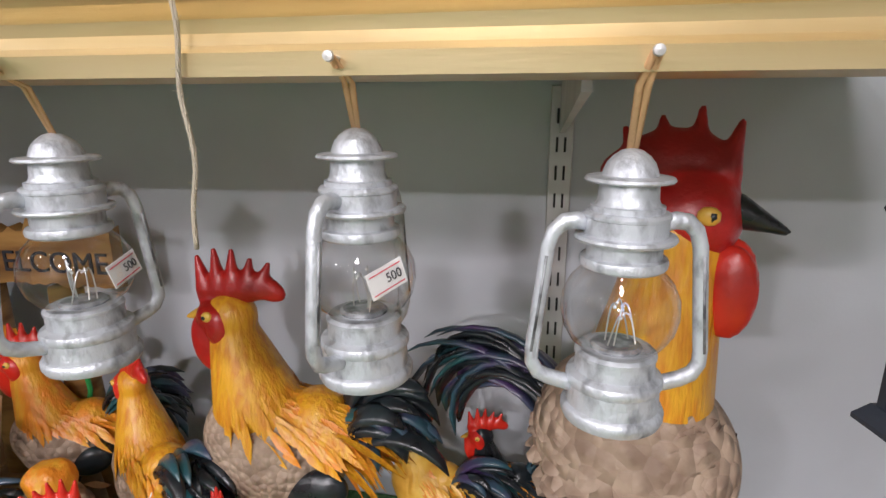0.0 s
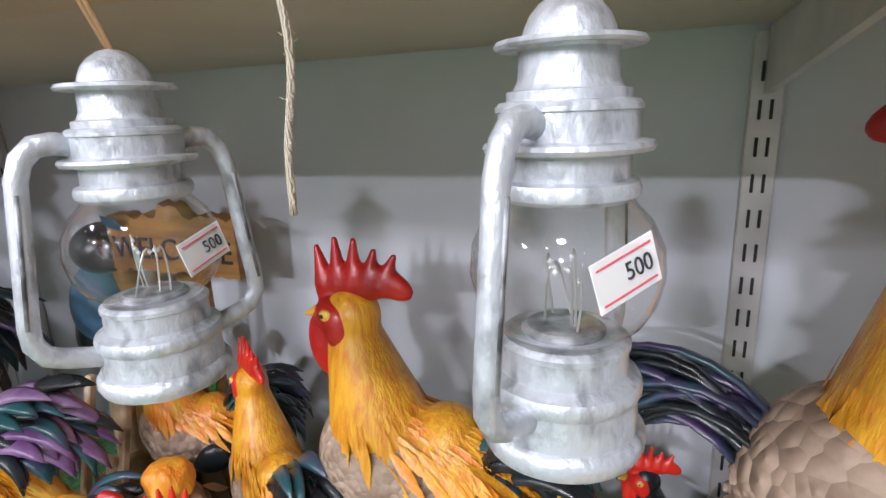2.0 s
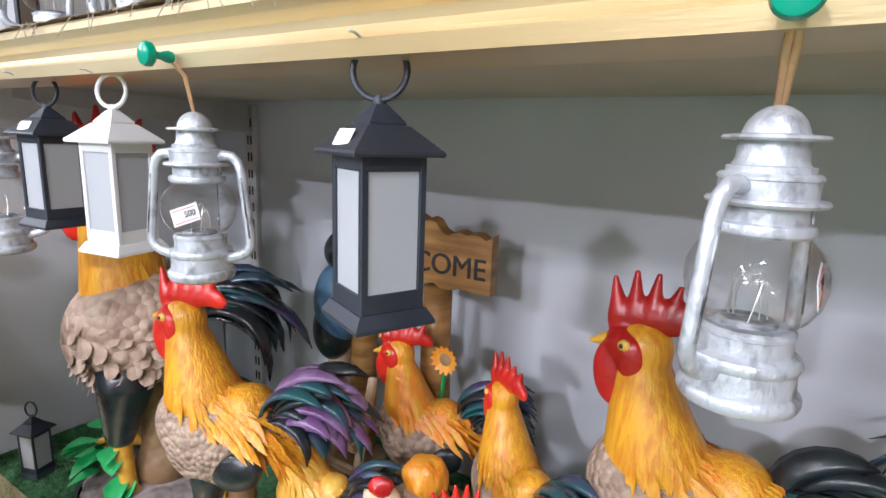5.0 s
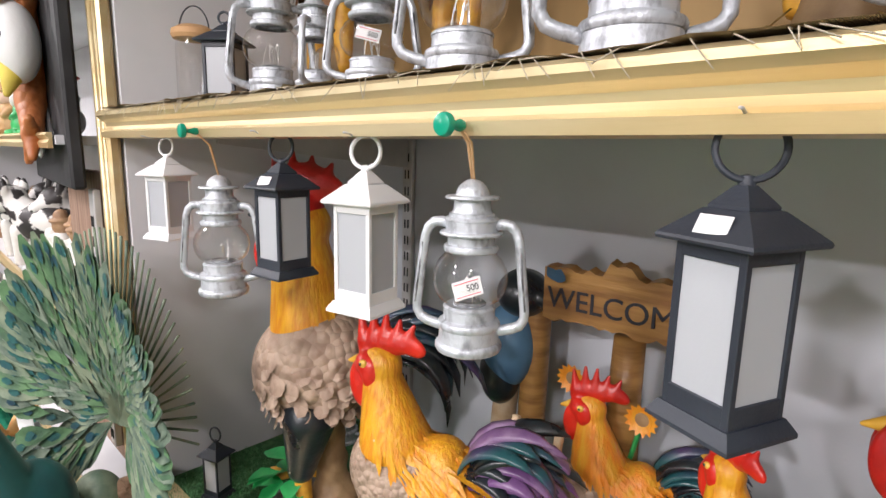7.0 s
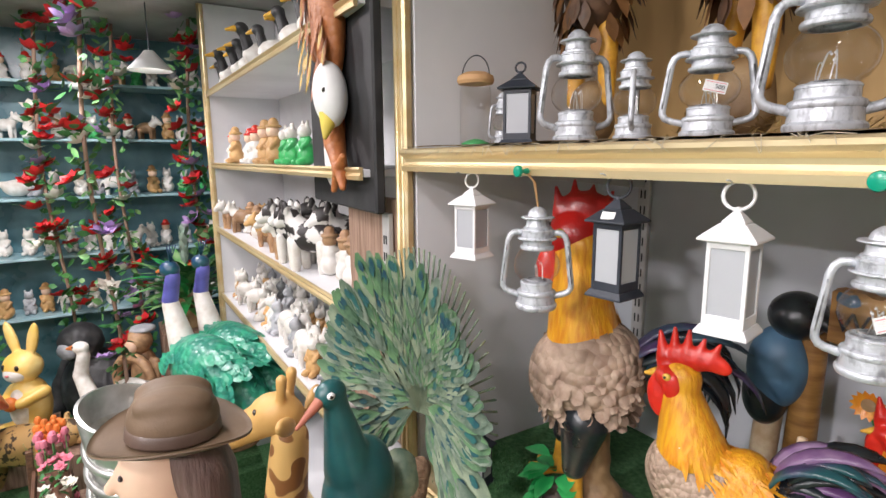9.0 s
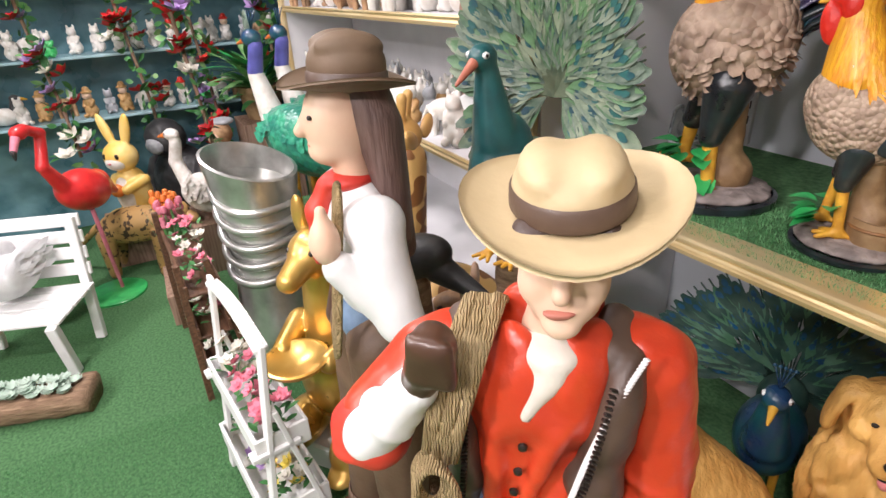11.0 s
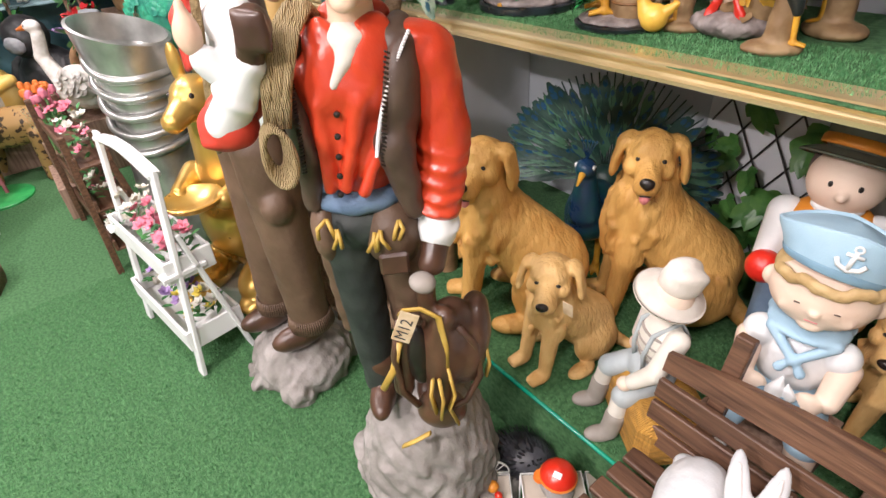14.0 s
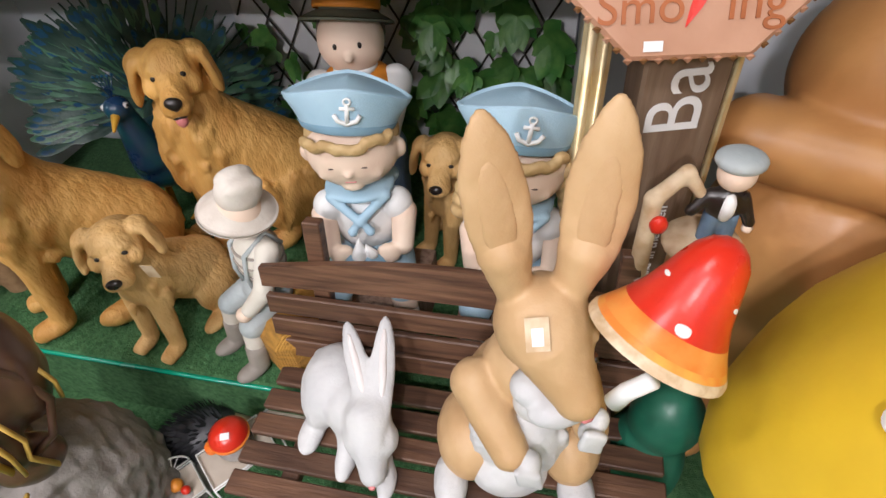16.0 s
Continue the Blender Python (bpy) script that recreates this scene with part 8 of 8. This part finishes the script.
for x in (0, .52):
    stick((x, .11, 0), (x, .0, .86), .018, .045)
    stick((x, -.11, 0), (x, .012, .62), .018, .045)
    stick((x, .11, .47), (x, -.05, .47), .02, .045, "brace")
for k in range(10):
    t0, t1 = k / 10, (k + 1) / 10
    P = lambda t: Vector((.52 * t, -.0, .835 + .035 * math.sin(math.pi * t)))
    stick(P(t0), P(t1), .018, .045, "arch")
for z, d in ((.13, .20), (.44, .15)):
    b = B()
    for y in (-d / 2 - .005, d / 2 + .01):
        b.box((.26, y, z + .045), (.54, .012, .09), "white_paint", .002)
    for x in (.0, .53):
        b.box((x - .005, 0, z + .045), (.012, d + .02, .09), "white_paint", .002)
    b.box((.26, 0, z + .006), (.53, d, .012), "white_paint", .002)
    b.part("flower_box", pl)
r3 = random.Random(8)
for z, cols in ((.20, (("petal_yellow", "petal_white"), ("petal_purple",), ("petal_purple", "petal_white"))), (.51, (("petal_pink",), ("petal_pink", "petal_white"), ("petal_white",)))):
    for i, cc in enumerate(cols):
        b = B()
        blossoms(b, (0, 0, 0), (.085, .07), 12, cc, r3, .034, "foliage", .10)
        b.thing("flower_bunch", "bunch of artificial flowers in the white planter", "flowers", pose(-1.735 - .165 * i, -.628 - .023 * i, z), "planter flowers")

# brown tiered flower stand
st = empty("flower_stand", "dark brown wooden tiered flower stand", "stand", pose(-2.62, -.70, 0, 0, 0, 4))
for x in (0, -.75):
    for y0, y1 in ((-.12, -.10), (.12, .02)):
        b = B()
        b.box((x, (y0 + y1) / 2, .36), (.03, .03, .74), "bench_wood", .003, pose(0, 0, 0, math.degrees(math.atan2(y0 - y1, .72)), 0, 0))
        b.part("leg", st)
for z in (.16, .38, .60):
    b = B()
    b.box((-.375, -.09, z), (.80, .016, .06), "bench_wood", .003)
    b.box((-.375, .05, z), (.80, .016, .06), "bench_wood", .003)
    b.box((-.375, -.02, z - .025), (.80, .14, .012), "bench_wood", .002)
    b.part("tray", st)
for i in range(9):
    b = B()
    blossoms(b, (0, 0, 0), (.10, .07), 9, (("petal_pink", "petal_white"), ("petal_white",), ("petal_pink",))[i % 3], r3, .032, "foliage", .09)
    b.thing("flower_bunch", "bunch of pink and white artificial flowers on stand", "flowers", pose(-2.74 - .25 * (i % 3), -.73, (.16, .38, .60)[i // 3] + .01), "stand flowers")
b = B()
b.box((0, 0, .09), (.34, .16, .18), "bark", .01)
for i in range(70):
    x, y = r3.uniform(-.14, .14), r3.uniform(-.06, .06)
    h = r3.uniform(.22, .34)
    b.leaf((x, y, .17), (r3.uniform(-.25, .25), r3.uniform(-.25, .25), 1), (0, -1, 0), h, .022, "foliage_light", bend=.1)
    b.tube([(x, y, .17), (x, y, .17 + h)], .003, "foliage_light", 4)
    b.lathe([(0, 0), (.016, .008), (.02, .025), (.012, .045), (0, .05)], "petal_orange" if x < .03 else "petal_pink", 8, Matrix.Translation((x, y, .16 + h)))
b.thing("tulip_box", "box of orange and pink artificial tulips", "flowers", pose(-3.62, -.79, .20, 0, 0, 8))
slab("tulip_crate", (-3.85, -.92, 0), (-3.40, -.66, .198), "barn_wood", "low wooden crate under the tulips", "crate")

# swan, bunny, ape, monkey, peafowl
def swan(m, body, label, s=1.0):
    b = B()
    b.sculpt([("e", (0, .05, .18), (.14, .22, .14), body), ("c", (0, -.12, .22), (0, -.20, .40), .06, .045, body), ("c", (0, -.20, .40), (0, -.15, .55), .045, .04, body), ("e", (0, -.17, .60), (.045, .06, .042), body), ("c", (0, -.22, .595), (0, -.30, .575), .024, .008, "petal_orange"), ("e", (.11, .1, .25), (.05, .2, .12), body, (20, 0, 0)), ("e", (-.11, .1, .25), (.05, .2, .12), body, (20, 0, 0)), ("c", (0, .22, .2), (0, .34, .3), .07, .02, body), ("e", (.038, -.19, .61), (.008, .008, .008), "nose_black"), ("e", (-.038, -.19, .61), (.008, .008, .008), "nose_black")], .012, .012)
    for i in range(60):
        s2 = r3.choice((-1, 1))
        b.leaf((s2 * .15, r3.uniform(-.05, .2), r3.uniform(.18, .34)), (s2 * .2, 1, r3.uniform(-.1, .5)), (s2, 0, .4), .10, .04, body, bend=.15)
    return b.thing("swan_statue", label, "statue", m @ Matrix.Scale(s, 4), "swan statues")


slab("display_block", (-4.45, -.85, 0), (-3.98, -.42, .36), "barn_wood", "low wooden display block on the turf", "block")
swan(pose(-4.16, -.55, .362, 0, 0, -50), "figure_white", "white swan statue with an orange beak", .95)
b = B()
b.sculpt([("e", (0, 0, .2), (.13, .12, .2), "bunny_yellow"), ("e", (0, -.06, .2), (.09, .07, .15), "figure_white"), ("e", (0, -.02, .48), (.12, .11, .11), "bunny_yellow"), ("e", (0, -.08, .45), (.08, .06, .06), "figure_white"), ("e", (-.08, 0, .66), (.04, .025, .13), "bunny_yellow", (0, -16, 0)), ("e", (.08, 0, .66), (.04, .025, .13), "bunny_yellow", (0, 16, 0)), ("e", (.05, -.115, .50), (.016, .01, .022), "nose_black"), ("e", (-.05, -.115, .50), (.016, .01, .022), "nose_black"), ("e", (0, -.145, .455), (.014, .01, .01), "tongue"), ("e", (.09, -.12, .05), (.06, .1, .05), "bunny_yellow"), ("e", (-.09, -.12, .05), (.06, .1, .05), "bunny_yellow"), ("c", (.12, 0, .3), (.06, -.13, .26), .04, .035, "bunny_yellow"), ("c", (-.12, 0, .3), (-.06, -.13, .26), .04, .035, "bunny_yellow"), ("e", (0, -.15, .26), (.05, .04, .05), "petal_orange")], .011, .012)
b.thing("rabbit_statue", "yellow and white smiling rabbit statue", "statue", pose(-4.66, -.99, .29, 0, 0, 50) @ Matrix.Scale(.98, 4))
slab("display_block", (-4.90, -1.25, 0), (-4.46, -.86, .288), "barn_wood", "low wooden display block on the turf", "block")
b = B()
b.sculpt([("e", (0, 0, .35), (.25, .22, .32), "ape_black"), ("e", (0, -.1, .75), (.15, .15, .15), "ape_black"), ("c", (.22, 0, .5), (.28, -.2, .1), .09, .07, "ape_black"), ("c", (-.22, 0, .5), (-.28, -.2, .1), .09, .07, "ape_black"), ("e", (0, -.22, .72), (.08, .05, .07), "figure_grey")], .018, .02, .006, 40)
b.thing("gorilla_statue", "large black gorilla statue at the back", "statue", pose(-5.05, -.62, .02, 0, 0, 45))
b = B()
b.sculpt([("e", (0, 0, .2), (.10, .09, .2), "figure_brown"), ("e", (0, -.03, .46), (.09, .09, .09), "figure_brown"), ("e", (0, -.1, .44), (.055, .03, .05), "skin"), ("c", (.1, 0, .3), (.16, -.06, .12), .035, .03, "figure_brown"), ("c", (-.1, 0, .3), (-.2, -.04, .2), .035, .03, "figure_brown"), ("e", (0, .01, .54), (.09, .09, .03), "figure_grey")], .011, .012)
b.tube([(.16 * math.cos(a), -.1, .2 + .16 * math.sin(a)) for a in [i * math.pi / 14 for i in range(28)]], .035, "figure_brown", 10, True)
b.thing("monkey_statue", "brown monkey statue with a curled arm", "statue", pose(-4.62, -.30, .36, 0, 0, 40))
slab("display_block", (-4.85, -.50, 0), (-4.46, -.10, .358), "barn_wood", "low wooden display block on the turf", "block")


def peafowl(m, label):
    b = B()
    b.sculpt([("e", (0, .1, .45), (.13, .25, .15), "peafowl_green", (-12, 0, 0)), ("c", (0, -.1, .52), (0, -.18, .72), .06, .035, "figure_white"), ("c", (0, -.18, .72), (0, -.14, .84), .035, .032, "petal_blue"), ("e", (0, -.16, .87), (.04, .05, .04), "peacock_blue"), ("c", (0, -.2, .865), (0, -.27, .845), .015, .005, "petal_orange"), ("c", (.05, .05, .35), (.05, .03, .0), .018, .014, "leg_yellow"), ("c", (-.05, .05, .35), (-.05, .03, .0), .018, .014, "leg_yellow"), ("c", (0, .26, .43), (0, .40, .36), .11, .06, "peafowl_green"), ("e", (0, .03, .005), (.12, .12, .012), "wood_base")], .013, .012)
    for i in range(120):
        a = r3.uniform(-1.4, 1.4)
        y = r3.uniform(-.1, .36)
        b.leaf((.125 * math.sin(a), y, .46 + .13 * math.cos(a) - .25 * max(0, y - .2)), (.1 * math.sin(a), 1, -.35), (math.sin(a), 0, math.cos(a)), .085, .05, "peafowl_green", bend=.1, tip=.4, peak=.6)
    for k in range(4):
        b.tube([(0, -.15, .90), ((k - 1.5) * .014, -.13, .98)], .003, "peacock_blue", 4)
    return b.thing("peahen_statue", label, "statue", m, "peafowl statues")


peafowl(pose(-3.21, -.09, .50, 0, 0, -65) @ Matrix.Scale(1.2, 4), "blue-necked peafowl statue with green scaly back")
peafowl(pose(-3.30, .06, .55, 0, 0, -68) @ Matrix.Scale(1.15, 4), "blue-necked peafowl statue beside a giraffe statue")
slab("display_block", (-3.75, -.30, 0), (-3.0, .17, .50), "turf", "turf-covered display block under the peafowl statues", "block")
slab("display_block", (-3.62, -.02, .502), (-3.06, .16, .55), "turf", "low turf-covered step on the display block", "block")
b = B()
b.sculpt([("e", (0, .05, .72), (.13, .20, .13), "flamingo", (-15, 0, 0)), ("c", (0, -.1, .78), (0, -.22, .95), .05, .032, "flamingo"), ("c", (0, -.22, .95), (0, -.14, 1.12), .032, .028, "flamingo"), ("c", (0, -.14, 1.12), (0, -.26, 1.17), .028, .03, "flamingo"), ("e", (0, -.29, 1.16), (.038, .055, .038), "flamingo"), ("c", (0, -.33, 1.14), (0, -.38, 1.08), .022, .016, "petal_pink"), ("c", (0, -.38, 1.08), (0, -.385, 1.04), .016, .006, "ape_black"), ("c", (.02, .03, .62), (.02, .05, .02), .014, .012, "petal_pink"), ("c", (0, .2, .72), (0, .36, .60), .08, .02, "flamingo")], .011, .012)
b.lathe([(0, 0), (.19, 0), (.19, .012), (.18, .018), (0, .02)], "leaf_bright", 32)
b.thing("flamingo_statue", "red flamingo statue on a round green base", "statue", pose(-4.06, -1.24, 0, 0, 0, 64))
b = B()
b.sculpt([("e", (0, 0, .36), (.11, .28, .13), "spotted", (-8, 0, 0)), ("e", (0, -.30, .44), (.085, .10, .085), "spotted"), ("c", (0, -.36, .42), (0, -.42, .40), .05, .035, "figure_tan"), ("c", (.07, -.18, .32), (.08, -.26, .03), .05, .04, "spotted"), ("c", (-.07, -.18, .32), (-.08, -.16, .03), .05, .04, "spotted"), ("c", (.07, .2, .3), (.09, .24, .03), .06, .04, "spotted"), ("c", (-.07, .2, .3), (-.09, .2, .03), .06, .04, "spotted"), ("e", (.05, -.27, .53), (.025, .015, .025), "spotted"), ("e", (-.05, -.27, .53), (.025, .015, .025), "spotted"), ("c", (0, .27, .36), (.05, .48, .2), .025, .018, "spotted")], .012, .012)
b.thing("leopard_statue", "spotted leopard statue prowling on the turf", "statue", pose(-4.30, -1.02, 0, 0, 0, 150) @ Matrix.Scale(1.0, 4))
swan(pose(-3.50, -1.62, .345, 0, 0, 60), "rabbit_white", "white swan statue lying on the white bench", .8)

wb = empty("white_slatted_bench", "white painted wooden slatted garden bench", "bench", pose(-3.46, -1.62, 0, 0, 0, 70))
def wslat(c, size, turn=None, name="slat"):
    b = B()
    b.box(c, size, "white_paint", .004, turn)
    return b.part(name, wb)


for i in range(5):
    wslat((0, -.16 + .085 * i, .33), (.62, .07, .02))
for i in range(4):
    wslat((0, .24 + .02 * i, .42 + .09 * i), (.62, .02, .07), pose(0, 0, 0, -12, 0, 0))
for x in (-.27, .27):
    wslat((x, -.18, .16), (.05, .05, .32), pose(0, 0, 0, 8, 0, 0), "leg")
    wslat((x, .22, .36), (.05, .04, .72), pose(0, 0, 0, -10, 0, 0), "leg")

lg = empty("log_planter", "bark log planter filled with pale green succulents", "planter", pose(-2.97, -1.60, 0, 0, 0, 73))
b = B()
n, m = 20, 16
vs, fs = [], []
rr3 = random.Random(6)
for i in range(n + 1):
    x = -.30 + .60 * i / n
    for k in range(m):
        a = math.pi * (1.06 + .88 * 0) + 2 * math.pi * k / m
        r = .095 + rr3.uniform(-.006, .008)
        vs.append((x, r * math.cos(a) * 1.1, max(0, .075 + min(r * math.sin(a), .055))))
for i in range(n):
    for k in range(m):
        fs.append((i * m + k, i * m + (k + 1) % m, (i + 1) * m + (k + 1) % m, (i + 1) * m + k))
fs += [tuple(range(m))[::-1], tuple(n * m + k for k in range(m))]
b.add(vs, fs, "bark")
b.part("log", lg)
b = B()
for i in range(46):
    c = Vector((r3.uniform(-.25, .25), r3.uniform(-.06, .06), .125 + r3.random() * .02))
    for j in range(9):
        a = 6.28 * j / 9 + i
        b.leaf(c, (math.cos(a), math.sin(a), .5), (0, 0, 1), .045, .026, "foliage_pale", bend=.2, steps=3)
b.part("succulent_bed", lg, "pale green succulents")

# ---- far west display ----
slab("net_backdrop", (XL + .02, -3.2, 0), (XL + .05, .62, CEIL - .01), "net_blue", "dark blue-green netting behind the far shelves", "backdrop")
FZ = (.95, 1.40, 1.84, 2.27, 2.68)
for z in FZ:
    slab("far_shelf", (XL + .055, -3.2, z - .02), (XL + .42, .40, z), "shelf_blue", "blue glass display shelf on the far wall", "shelf")
fk = [("white", 0), ("girl", 0), ("white", 1), ("girl", 1), ("white", 3), ("girl", 2), ("duck", 0), ("cow", 1)]
for z in FZ:
    y = -2.9
    while y < .38:
        k, i = fk[rnd.randrange(8)]
        figurine(k, i, pose(XL + .28 + rnd.uniform(-.07, .05), y, z + .001, 0, 0, 90 + rnd.uniform(-40, 40)) @ Matrix.Scale(1.0, 4))
        y += rnd.uniform(.10, .17)


def garland(x, y, z0, z1, lean, seed, label):
    rn = random.Random(seed)
    b = B()
    pts = [(x + lean * (z - z0) + .02 * math.sin(z * 4), y + .04 * math.sin(z * 2.2), z) for z in [z0 + (z1 - z0) * i / 24 for i in range(25)]]
    b.tube(pts, .012, "barn_wood", 7)
    for i in range(200):
        p = Vector(pts[rn.randrange(25)]) + Vector((rn.uniform(-.05, .05), rn.uniform(-.08, .08), rn.uniform(-.06, .06)))
        b.leaf(p, (rn.uniform(-1, 1), rn.uniform(-1, 1), rn.uniform(-1, .6)), (rn.uniform(-1, 1), -1, .3), rn.uniform(.05, .09), .045, rn.choice(("foliage", "foliage", "foliage_light")), bend=.2, steps=3)
    for i in range(34):
        p = Vector(pts[rn.randrange(25)]) + Vector((rn.uniform(-.03, .09), rn.uniform(-.1, .1), rn.uniform(-.05, .05)))
        blossoms(b, p, (.01, .01), 1, (rn.choice(("petal_red", "petal_red", "petal_red", "petal_white", "petal_purple")),), rn, .085, "foliage", .01)
    return b.thing("rose_garland", label, "garland", group="rose garlands")


garland(-4.15, -.46, .55, 3.08, .03, 3, "artificial rose garland with red blooms on a pole")
garland(-4.85, -1.30, .75, 3.08, -.05, 4, "artificial rose garland with red and purple blooms")
garland(-5.0, -.30, .4, 3.08, .0, 5, "artificial rose garland beside the far shelves")
garland(-5.05, -.75, .9, 3.08, .04, 6, "artificial rose garland with white and red blooms")
garland(-4.55, .16, 1.3, 3.08, -.02, 7, "artificial rose garland hanging beside the figurine shelves")
garland(-5.0, -1.95, .6, 3.08, .02, 8, "artificial rose garland at the far shelves")


def pendant(x, y, z):
    root = empty("pendant_lamp", "white cone pendant lamp hanging over the far display", "lamp", pose(x, y, z), "pendant lamps")
    B().lathe([(.030, .125), (.045, .105), (.090, .055), (.130, .012), (.134, .0), (.128, .002), (.086, .050), (.040, .098)], "white_plastic", 32).part("shade", root)
    B().lathe([(0, .030), (.030, .034), (.040, .060), (.030, .088), (0, .098)], "downlight_glow", 20).part("bulb", root, "glowing white bulb")
    B().tube([(0, 0, .118), (0, 0, CEIL - z)], .004, "black_plastic", 8).part("cord", root, "thin dark cord")
    return root


pendant(-4.35, -.10, 2.68)
pendant(-5.0, -.45, 2.62)
b = B()
for i in range(110):
    a = r3.uniform(0, 6.28)
    b.leaf((.05 * math.cos(a), .05 * math.sin(a), .1 + r3.uniform(0, .25)), (math.cos(a), math.sin(a), r3.uniform(.3, 1.8)), (0, 0, 1), r3.uniform(.22, .42), .07, r3.choice(("foliage", "foliage_light", "leaf_bright")), bend=-.35, steps=5)
for i in range(40):
    a = r3.uniform(0, 6.28)
    b.leaf((0, 0, .45 + r3.uniform(0, .22)), (math.cos(a), math.sin(a), 1.6), (0, 0, 1), .10, .04, "foliage_pale", bend=.2)
b.lathe([(0, 0), (.12, 0), (.16, .2), (.17, .24), (.15, .24), (0, .2)], "wood_base", 24)
b.thing("potted_plant", "bushy green artificial plant with a pale flower spike", "plant", pose(-4.55, .02, .90))
slab("plant_stand", (-4.75, -.18, 0), (-4.36, .20, .898), "barn_wood", "wooden stand under the artificial plant", "stand")
fringe("floor_grass", -2.6, .2, -1.75, .0, 0, 120000, .012, 2, "short green artificial grass on the floor")
fringe("platform_grass", -1.2, .40, PY, .7, PZ, 20000, .010, 3, "short green artificial grass on the platform")
